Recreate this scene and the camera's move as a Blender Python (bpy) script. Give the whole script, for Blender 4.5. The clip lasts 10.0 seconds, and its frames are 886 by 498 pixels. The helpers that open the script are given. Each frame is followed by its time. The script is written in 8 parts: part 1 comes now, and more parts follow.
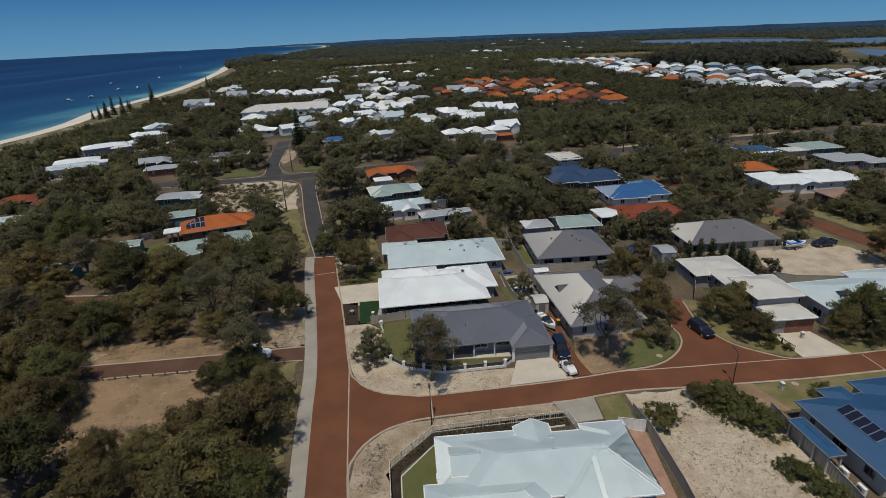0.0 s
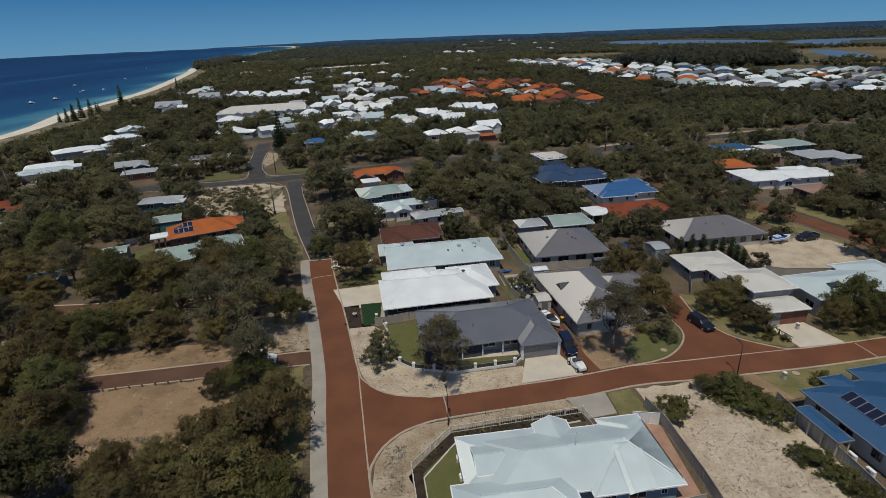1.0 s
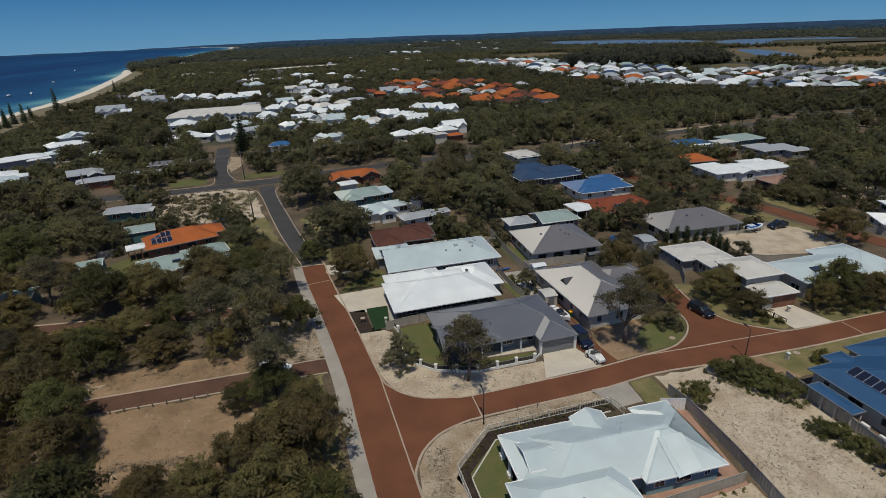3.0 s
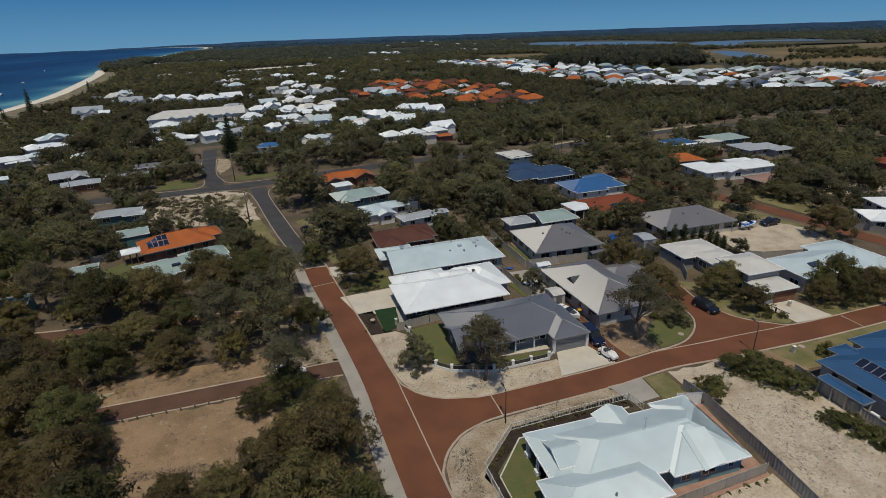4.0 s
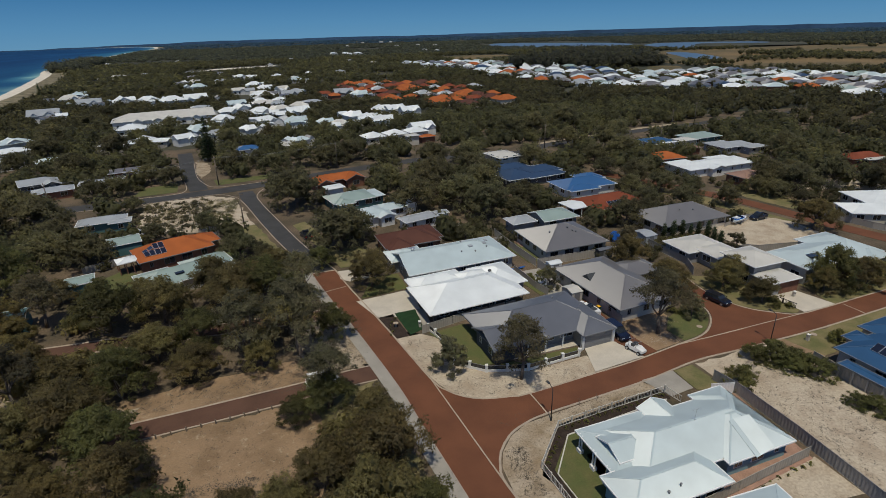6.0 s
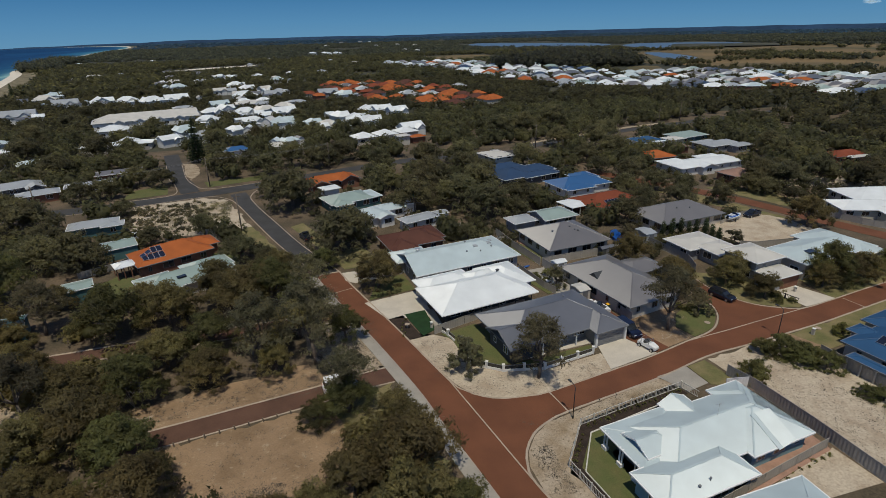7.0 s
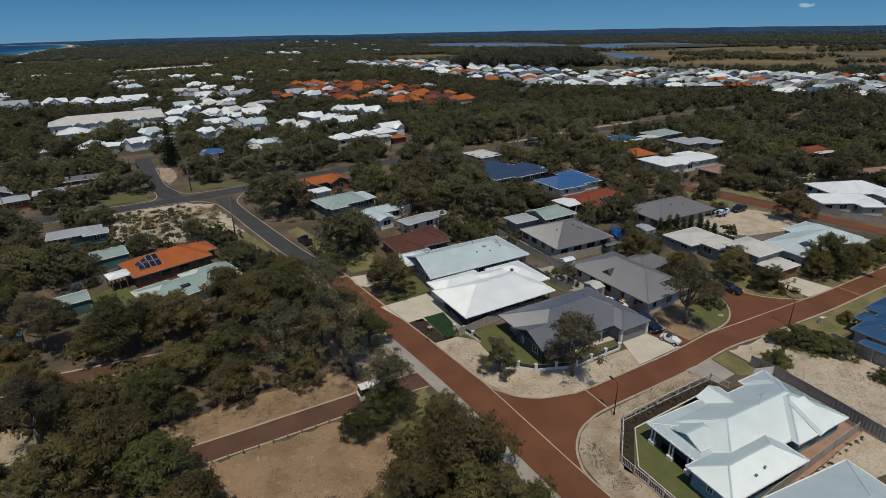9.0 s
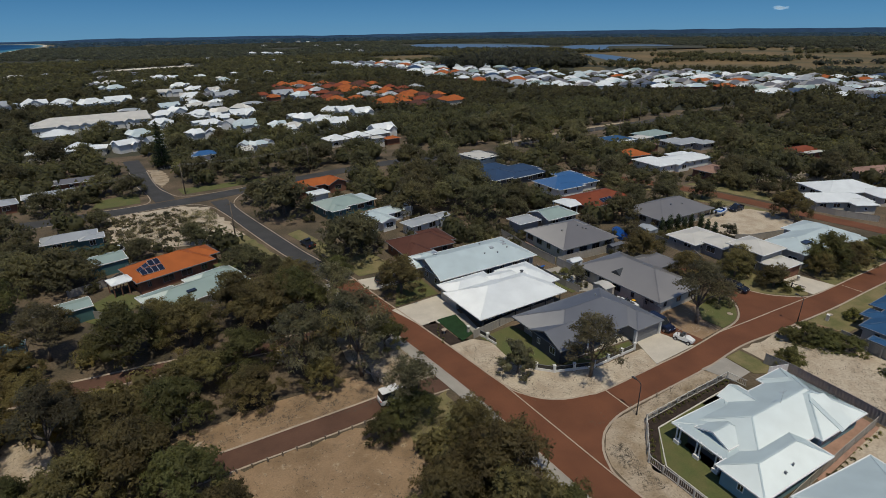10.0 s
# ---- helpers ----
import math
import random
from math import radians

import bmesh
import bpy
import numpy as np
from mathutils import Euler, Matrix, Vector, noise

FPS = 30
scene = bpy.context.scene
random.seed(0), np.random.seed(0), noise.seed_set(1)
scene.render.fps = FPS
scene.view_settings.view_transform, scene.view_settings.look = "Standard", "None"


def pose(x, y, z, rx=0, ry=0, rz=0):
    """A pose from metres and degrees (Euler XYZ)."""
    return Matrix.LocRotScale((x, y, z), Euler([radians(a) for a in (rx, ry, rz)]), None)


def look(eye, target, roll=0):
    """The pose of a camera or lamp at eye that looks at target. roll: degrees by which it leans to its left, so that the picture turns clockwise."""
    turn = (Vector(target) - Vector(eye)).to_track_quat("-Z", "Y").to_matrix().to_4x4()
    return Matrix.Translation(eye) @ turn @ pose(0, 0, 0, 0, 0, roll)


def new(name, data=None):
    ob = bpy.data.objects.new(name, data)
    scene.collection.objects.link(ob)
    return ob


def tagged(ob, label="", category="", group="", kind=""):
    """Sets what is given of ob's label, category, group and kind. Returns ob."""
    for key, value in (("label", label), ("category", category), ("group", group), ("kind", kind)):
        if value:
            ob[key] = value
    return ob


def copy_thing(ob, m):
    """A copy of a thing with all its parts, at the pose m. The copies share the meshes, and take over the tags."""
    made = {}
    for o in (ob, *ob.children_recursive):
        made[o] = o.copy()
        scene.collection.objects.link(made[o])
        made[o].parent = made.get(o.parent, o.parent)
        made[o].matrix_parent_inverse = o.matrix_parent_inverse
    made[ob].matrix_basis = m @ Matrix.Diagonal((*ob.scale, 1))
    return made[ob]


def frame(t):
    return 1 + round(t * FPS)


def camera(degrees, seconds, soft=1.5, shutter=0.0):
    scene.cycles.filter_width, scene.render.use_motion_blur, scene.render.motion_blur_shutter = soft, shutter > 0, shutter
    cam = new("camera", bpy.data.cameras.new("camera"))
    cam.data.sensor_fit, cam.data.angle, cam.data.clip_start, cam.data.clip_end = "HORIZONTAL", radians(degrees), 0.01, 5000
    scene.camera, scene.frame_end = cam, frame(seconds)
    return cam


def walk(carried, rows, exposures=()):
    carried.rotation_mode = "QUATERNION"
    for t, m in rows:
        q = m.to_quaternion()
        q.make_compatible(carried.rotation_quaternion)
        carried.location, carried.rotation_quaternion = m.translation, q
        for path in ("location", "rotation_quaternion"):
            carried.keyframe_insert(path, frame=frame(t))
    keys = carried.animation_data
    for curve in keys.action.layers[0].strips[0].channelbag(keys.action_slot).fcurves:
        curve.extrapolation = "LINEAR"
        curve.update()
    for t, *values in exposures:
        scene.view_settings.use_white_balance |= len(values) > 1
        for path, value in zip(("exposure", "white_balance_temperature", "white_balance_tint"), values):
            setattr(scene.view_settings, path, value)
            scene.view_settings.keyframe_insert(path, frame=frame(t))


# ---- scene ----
cam = camera(79.6, 10.0, soft=0.75)
PATH = [
    (0, (2.448, 1.027, 44.068), (2.335, 2.974, 43.269), -2.3),
    (0.5, (0.068, 0.938, 44.116), (0.007, 2.888, 43.316), -2.3),
    (1, (-2.351, 0.877, 44.224), (-2.36, 2.826, 43.424), -2.2),
    (1.5, (-4.74, 0.892, 44.341), (-4.692, 2.841, 43.54), -2.2),
    (2, (-7.151, 0.977, 44.438), (-7.05, 2.925, 43.636), -2.2),
    (2.5, (-9.536, 1.213, 44.511), (-9.387, 3.157, 43.706), -2.2),
    (4, (-16.871, 2.015, 44.749), (-16.598, 3.944, 43.942), -1.9),
    (4.5, (-19.375, 2.369, 44.824), (-19.059, 4.291, 44.017), -1.8),
    (5, (-21.81, 2.804, 44.923), (-21.461, 4.719, 44.116), -1.8),
    (5.5, (-24.156, 3.357, 45.008), (-23.772, 5.265, 44.201), -1.7),
    (7, (-31.295, 5.347, 45.2), (-30.798, 7.229, 44.389), -1.4),
    (7.5, (-33.632, 6.13, 45.244), (-33.099, 8.001, 44.434), -1.3),
    (8, (-35.915, 7.004, 45.274), (-35.346, 8.864, 44.462), -1.2),
    (8.5, (-38.152, 8.0, 45.302), (-37.544, 9.846, 44.489), -1.1),
    (9, (-40.412, 8.966, 45.374), (-39.766, 10.8, 44.56), -1),
    (9.5, (-42.649, 9.999, 45.446), (-41.971, 11.822, 44.633), -0.8),
    (10, (-44.758, 11.103, 45.485), (-44.05, 12.914, 44.673), -0.8),
]
walk(cam, [(t, look(eye, target, roll)) for t, eye, target, roll in PATH])
# ---- light ----
SUN = Vector((-0.06, -0.33, 0.94)).normalized()
world = bpy.data.worlds.new("sky")
scene.world = world
world.use_nodes = True
wn, wl = world.node_tree.nodes, world.node_tree.links
wn.clear()
sky = wn.new("ShaderNodeTexSky")
sky.sky_type = "NISHITA"
sky.sun_disc = False
sky.sun_elevation = math.asin(SUN.z)
sky.sun_rotation = math.atan2(SUN.x, SUN.y)
sky.air_density, sky.dust_density, sky.ozone_density = 0.5, 0.0, 4.0
back = wn.new("ShaderNodeBackground")
back.inputs["Strength"].default_value = 0.125
wo = wn.new("ShaderNodeOutputWorld")
wl.new(sky.outputs["Color"], back.inputs["Color"])
wl.new(back.outputs["Background"], wo.inputs["Surface"])
sun = new("sun", bpy.data.lights.new("sun", "SUN"))
sun.data.energy, sun.data.angle, sun.data.color = 2.85, radians(0.6), (1.0, 0.935, 0.785)
sun.matrix_world = look(SUN * 200, (0, 0, 0))
scene.view_settings.exposure = 0.0


# ---- materials ----
def nodes_of(name):
    m = bpy.data.materials.new(name)
    m.use_nodes = True
    n, l = m.node_tree.nodes, m.node_tree.links
    return m, n, l, n["Principled BSDF"]


def ramp(n, stops, interpolation="LINEAR"):
    r = n.new("ShaderNodeValToRGB")
    r.color_ramp.interpolation = interpolation
    e = r.color_ramp.elements
    while len(e) < len(stops):
        e.new(0.5)
    for el, (p, c) in zip(e, stops):
        el.position, el.color = p, (*c, 1)
    return r


def tone(c, f):
    return tuple(min(1.0, v * f) for v in c)


def surface(name, col, rough=0.85, var=0.25, scale=0.4, fine=9.0, bump=0.15, other=None, spread=0.5, spec=0.3, vary=0.0, specks=None):
    """A matt surface with broad stains, fine grain and, if other is given, patches of that second colour."""
    m, n, l, p = nodes_of(name)
    geo = n.new("ShaderNodeNewGeometry")
    big = n.new("ShaderNodeTexNoise")
    big.inputs["Scale"].default_value, big.inputs["Detail"].default_value = scale, 6
    small = n.new("ShaderNodeTexNoise")
    small.inputs["Scale"].default_value, small.inputs["Detail"].default_value = fine, 4
    l.new(geo.outputs["Position"], big.inputs["Vector"])
    l.new(geo.outputs["Position"], small.inputs["Vector"])
    a = other if other else tone(col, 1 - var)
    b = col if other else tone(col, 1 + var)
    r = ramp(n, [(max(0.0, spread - 0.16), a), (min(1.0, spread + 0.16), b)])
    l.new(big.outputs["Fac"], r.inputs["Fac"])
    r2 = ramp(n, [(0.3, (1 - var,) * 3), (0.7, (1 + var * 0.6,) * 3)])
    l.new(small.outputs["Fac"], r2.inputs["Fac"])
    mix = n.new("ShaderNodeMix")
    mix.data_type, mix.blend_type = "RGBA", "MULTIPLY"
    mix.inputs["Factor"].default_value = 1.0
    l.new(r.outputs["Color"], mix.inputs["A"])
    l.new(r2.outputs["Color"], mix.inputs["B"])
    out = mix.outputs["Result"]
    if specks:
        colour, size, amount = specks
        grit = n.new("ShaderNodeTexNoise")
        grit.inputs["Scale"].default_value, grit.inputs["Detail"].default_value, grit.inputs["Roughness"].default_value = size, 5, 0.75
        l.new(geo.outputs["Position"], grit.inputs["Vector"])
        rg = ramp(n, [(amount - 0.05, (1, 1, 1)), (amount + 0.03, (0, 0, 0))])
        rg.color_ramp.elements[0].color, rg.color_ramp.elements[1].color = (0, 0, 0, 1), (1, 1, 1, 1)
        l.new(grit.outputs["Fac"], rg.inputs["Fac"])
        m2 = n.new("ShaderNodeMix")
        m2.data_type = "RGBA"
        m2.inputs["B"].default_value = (*colour, 1)
        l.new(rg.outputs["Color"], m2.inputs["Factor"])
        l.new(out, m2.inputs["A"])
        out = m2.outputs["Result"]
    if vary:
        info = n.new("ShaderNodeObjectInfo")
        hsv = n.new("ShaderNodeHueSaturation")
        mr = n.new("ShaderNodeMapRange")
        mr.inputs["To Min"].default_value, mr.inputs["To Max"].default_value = 1 - vary, 1 + vary
        l.new(info.outputs["Random"], mr.inputs["Value"])
        l.new(mr.outputs["Result"], hsv.inputs["Value"])
        l.new(out, hsv.inputs["Color"])
        out = hsv.outputs["Color"]
    l.new(out, p.inputs["Base Color"])
    p.inputs["Roughness"].default_value = rough
    p.inputs["Specular IOR Level"].default_value = spec
    if bump:
        bn = n.new("ShaderNodeBump")
        bn.inputs["Strength"].default_value = bump
        bn.inputs["Distance"].default_value = 0.05
        l.new(small.outputs["Fac"], bn.inputs["Height"])
        l.new(bn.outputs["Normal"], p.inputs["Normal"])
    return m


def roofing(name, col, rough=0.46, rib=0.25, kind="metal", var=0.08, metal=0.0, gloss=1.0, sheet=0.12):
    """Ribbed painted sheet, or tiles in courses, laid along the slope by UV in metres."""
    m, n, l, p = nodes_of(name)
    uv = n.new("ShaderNodeUVMap")
    uv.uv_map = "UVMap"
    geo = n.new("ShaderNodeNewGeometry")
    sep = n.new("ShaderNodeSeparateXYZ")
    l.new(uv.outputs["UV"], sep.inputs["Vector"])

    def saw(src, period):
        d = n.new("ShaderNodeMath")
        d.operation = "MULTIPLY"
        d.inputs[1].default_value = 1 / period
        l.new(src, d.inputs[0])
        f = n.new("ShaderNodeMath")
        f.operation = "FRACT"
        l.new(d.outputs[0], f.inputs[0])
        s = n.new("ShaderNodeMath")
        s.operation = "PINGPONG"
        s.inputs[1].default_value = 0.5
        l.new(f.outputs[0], s.inputs[0])
        return (s if kind == "metal" else f).outputs[0]

    h = saw(sep.outputs["X"], rib)
    if kind == "tile":
        h2 = saw(sep.outputs["Y"], 0.34)
        add = n.new("ShaderNodeMath")
        add.operation = "MULTIPLY_ADD"
        add.inputs[1].default_value = -1.0
        l.new(h2, add.inputs[0])
        l.new(h, add.inputs[2])
        h = add.outputs[0]
    bn = n.new("ShaderNodeBump")
    bn.inputs["Strength"].default_value = 0.5 if kind == "metal" else 0.8
    bn.inputs["Distance"].default_value = 0.035
    l.new(h, bn.inputs["Height"])
    l.new(bn.outputs["Normal"], p.inputs["Normal"])
    stain = n.new("ShaderNodeTexNoise")
    stain.inputs["Scale"].default_value, stain.inputs["Detail"].default_value = 0.35, 7
    l.new(geo.outputs["Position"], stain.inputs["Vector"])
    # narrow streaks that run down the slope
    mp = n.new("ShaderNodeMapping")
    mp.inputs["Scale"].default_value = (3.2, 0.25, 1.0)
    l.new(uv.outputs["UV"], mp.inputs["Vector"])
    streak = n.new("ShaderNodeTexNoise")
    streak.inputs["Scale"].default_value, streak.inputs["Detail"].default_value = 1.0, 4
    l.new(mp.outputs["Vector"], streak.inputs["Vector"])
    r1 = ramp(n, [(0.3, tone(col, 1 - var)), (0.7, tone(col, 1 + var))])
    l.new(stain.outputs["Fac"], r1.inputs["Fac"])
    lo = 1 - var * (1.2 if kind == "metal" else 3.0)
    r2 = ramp(n, [(0.35, (lo,) * 3), (0.65, (1.0,) * 3)])
    l.new(streak.outputs["Fac"], r2.inputs["Fac"])
    mix = n.new("ShaderNodeMix")
    mix.data_type, mix.blend_type = "RGBA", "MULTIPLY"
    mix.inputs["Factor"].default_value = 1.0
    l.new(r1.outputs["Color"], mix.inputs["A"])
    l.new(r2.outputs["Color"], mix.inputs["B"])
    tint = mix.outputs["Result"]
    p.inputs["Roughness"].default_value = rough
    if kind == "metal":
        lap = n.new("ShaderNodeMath")
        lap.operation = "MULTIPLY"
        lap.inputs[1].default_value = 1 / 0.76
        l.new(sep.outputs["X"], lap.inputs[0])
        whole = n.new("ShaderNodeMath")
        whole.operation = "FLOOR"
        l.new(lap.outputs[0], whole.inputs[0])
        dice = n.new("ShaderNodeTexWhiteNoise")
        dice.noise_dimensions = "1D"
        l.new(whole.outputs[0], dice.inputs["W"])
        # tone differs from sheet to sheet, glint streaks put into the colour
        glint_tone = ramp(n, [(0.0, (1 - sheet,) * 3), (1.0, (1.0,) * 3)])
        l.new(dice.outputs["Value"], glint_tone.inputs["Fac"])
        laid = n.new("ShaderNodeMix")
        laid.data_type, laid.blend_type = "RGBA", "MULTIPLY"
        laid.inputs["Factor"].default_value = 1.0
        l.new(tint, laid.inputs["A"])
        l.new(glint_tone.outputs["Color"], laid.inputs["B"])
        tint = laid.outputs["Result"]
        polish = n.new("ShaderNodeMapRange")
        polish.inputs["To Min"].default_value, polish.inputs["To Max"].default_value = rough - 0.10, rough + 0.10
        l.new(dice.outputs["Value"], polish.inputs["Value"])
        l.new(polish.outputs["Result"], p.inputs["Roughness"])
    l.new(tint, p.inputs["Base Color"])
    p.inputs["Metallic"].default_value = metal
    p.inputs["Specular IOR Level"].default_value = 0.75 * gloss if kind == "metal" else 0.25
    p.inputs["IOR"].default_value = 1.5 + 0.25 * gloss if kind == "metal" else 1.5
    if kind == "metal":
        # the ribs spread a highlight along the eaves
        tang = n.new("ShaderNodeCombineXYZ")
        grid = n.new("ShaderNodeVectorMath")
        grid.operation = "CROSS_PRODUCT"
        tang.inputs["X"].default_value, tang.inputs["Y"].default_value, tang.inputs["Z"].default_value = 0.03, 0.02, 1.0
        l.new(tang.outputs["Vector"], grid.inputs[0])
        l.new(geo.outputs["True Normal"], grid.inputs[1])
        l.new(grid.outputs["Vector"], p.inputs["Tangent"])
        p.inputs["Anisotropic"].default_value = 0.92
    return m


def foliage(name, dark, light, rough=0.6):
    """Leaves: each leaf and each tree a little different."""
    m, n, l, p = nodes_of(name)
    geo, info = n.new("ShaderNodeNewGeometry"), n.new("ShaderNodeObjectInfo")
    r = ramp(n, [(0.0, dark), (0.75, light), (1.0, tone(light, 1.25))])
    l.new(geo.outputs["Random Per Island"], r.inputs["Fac"])
    big = n.new("ShaderNodeTexNoise")
    big.inputs["Scale"].default_value, big.inputs["Detail"].default_value = 0.33, 3
    l.new(geo.outputs["Position"], big.inputs["Vector"])
    rb = ramp(n, [(0.35, (0.75, 0.72, 0.7)), (0.65, (1.2, 1.2, 1.1))])
    l.new(big.outputs["Fac"], rb.inputs["Fac"])
    mix = n.new("ShaderNodeMix")
    mix.data_type, mix.blend_type = "RGBA", "MULTIPLY"
    mix.inputs["Factor"].default_value = 1.0
    l.new(r.outputs["Color"], mix.inputs["A"])
    l.new(rb.outputs["Color"], mix.inputs["B"])
    hsv = n.new("ShaderNodeHueSaturation")
    for key, lo, hi in (("Value", 0.78, 1.2), ("Hue", 0.485, 0.508)):
        mr = n.new("ShaderNodeMapRange")
        mr.inputs["To Min"].default_value, mr.inputs["To Max"].default_value = lo, hi
        l.new(info.outputs["Random"], mr.inputs["Value"])
        l.new(mr.outputs["Result"], hsv.inputs[key])
    wide = n.new("ShaderNodeTexNoise")
    wide.inputs["Scale"].default_value, wide.inputs["Detail"].default_value = 0.075, 3
    l.new(geo.outputs["Position"], wide.inputs["Vector"])
    rw = ramp(n, [(0.36, (0.78, 0.80, 0.82)), (0.5, (1.0, 1.0, 1.0)), (0.64, (1.22, 1.18, 1.1))])
    l.new(wide.outputs["Fac"], rw.inputs["Fac"])
    mix2 = n.new("ShaderNodeMix")
    mix2.data_type, mix2.blend_type = "RGBA", "MULTIPLY"
    mix2.inputs["Factor"].default_value = 1.0
    l.new(mix.outputs["Result"], mix2.inputs["A"])
    l.new(rw.outputs["Color"], mix2.inputs["B"])
    l.new(mix2.outputs["Result"], hsv.inputs["Color"])
    l.new(hsv.outputs["Color"], p.inputs["Base Color"])
    p.inputs["Roughness"].default_value = rough
    p.inputs["Specular IOR Level"].default_value = 0.08
    thin, both = n.new("ShaderNodeBsdfTranslucent"), n.new("ShaderNodeAddShader")
    through_leaf = n.new("ShaderNodeMix")
    through_leaf.data_type, through_leaf.blend_type = "RGBA", "MULTIPLY"
    through_leaf.inputs["Factor"].default_value = 1.0
    through_leaf.inputs["B"].default_value = (2.5, 2.45, 2.1, 1)
    l.new(hsv.outputs["Color"], through_leaf.inputs["A"])
    l.new(through_leaf.outputs["Result"], thin.inputs["Color"])
    l.new(p.outputs["BSDF"], both.inputs[0])
    l.new(thin.outputs["BSDF"], both.inputs[1])
    l.new(both.outputs["Shader"], n["Material Output"].inputs["Surface"])
    return m


def plain(name, col, rough=0.5, metal=0.0, spec=0.5, vary=0.06):
    m, n, l, p = nodes_of(name)
    geo = n.new("ShaderNodeNewGeometry")
    t = n.new("ShaderNodeTexNoise")
    t.inputs["Scale"].default_value, t.inputs["Detail"].default_value = 2.5, 5
    l.new(geo.outputs["Position"], t.inputs["Vector"])
    r = ramp(n, [(0.3, tone(col, 1 - vary)), (0.7, tone(col, 1 + vary))])
    l.new(t.outputs["Fac"], r.inputs["Fac"])
    l.new(r.outputs["Color"], p.inputs["Base Color"])
    p.inputs["Roughness"].default_value, p.inputs["Metallic"].default_value = rough, metal
    p.inputs["Specular IOR Level"].default_value = spec
    return m


def sea_material():
    """Pale green over the sandy shallows, dark blue over the deep, with long darker and paler bands."""
    m, n, l, p = nodes_of("sea_water")
    geo = n.new("ShaderNodeNewGeometry")
    sep = n.new("ShaderNodeSeparateXYZ")
    uv = n.new("ShaderNodeUVMap")
    uv.uv_map = "UVMap"
    l.new(uv.outputs["UV"], sep.inputs["Vector"])
    wob = n.new("ShaderNodeTexNoise")
    wob.inputs["Scale"].default_value, wob.inputs["Detail"].default_value = 0.012, 5
    l.new(geo.outputs["Position"], wob.inputs["Vector"])
    ma = n.new("ShaderNodeMath")
    ma.operation = "MULTIPLY_ADD"
    ma.inputs[1].default_value = 0.09
    l.new(wob.outputs["Fac"], ma.inputs[0])
    l.new(sep.outputs["X"], ma.inputs[2])
    r = ramp(n, [(0.038, (0.15, 0.27, 0.28)), (0.054, (0.04, 0.14, 0.20)), (0.078, (0.010, 0.062, 0.135)), (0.17, (0.004, 0.029, 0.092)), (0.9, (0.003, 0.018, 0.066))])
    l.new(ma.outputs[0], r.inputs["Fac"])
    mp = n.new("ShaderNodeMapping")
    mp.inputs["Rotation"].default_value = (0, 0, radians(14))
    mp.inputs["Scale"].default_value = (0.012, 0.0012, 1)
    l.new(geo.outputs["Position"], mp.inputs["Vector"])
    band = n.new("ShaderNodeTexNoise")
    band.inputs["Scale"].default_value, band.inputs["Detail"].default_value = 1.0, 4
    l.new(mp.outputs["Vector"], band.inputs["Vector"])
    rb = ramp(n, [(0.42, (0.7, 0.78, 0.86)), (0.56, (1.0, 1.05, 1.05)), (0.66, (2.2, 1.9, 1.5))])
    l.new(band.outputs["Fac"], rb.inputs["Fac"])
    mix = n.new("ShaderNodeMix")
    mix.data_type, mix.blend_type = "RGBA", "MULTIPLY"
    mix.inputs["Factor"].default_value = 1.0
    l.new(r.outputs["Color"], mix.inputs["A"])
    l.new(rb.outputs["Color"], mix.inputs["B"])
    l.new(mix.outputs["Result"], p.inputs["Base Color"])
    wave = n.new("ShaderNodeTexNoise")
    wave.inputs["Scale"].default_value, wave.inputs["Detail"].default_value = 0.35, 6
    l.new(geo.outputs["Position"], wave.inputs["Vector"])
    bn = n.new("ShaderNodeBump")
    bn.inputs["Strength"].default_value, bn.inputs["Distance"].default_value = 0.6, 0.5
    l.new(wave.outputs["Fac"], bn.inputs["Height"])
    l.new(bn.outputs["Normal"], p.inputs["Normal"])
    p.inputs["Roughness"].default_value = 0.45
    p.inputs["Specular IOR Level"].default_value = 0.1
    return m


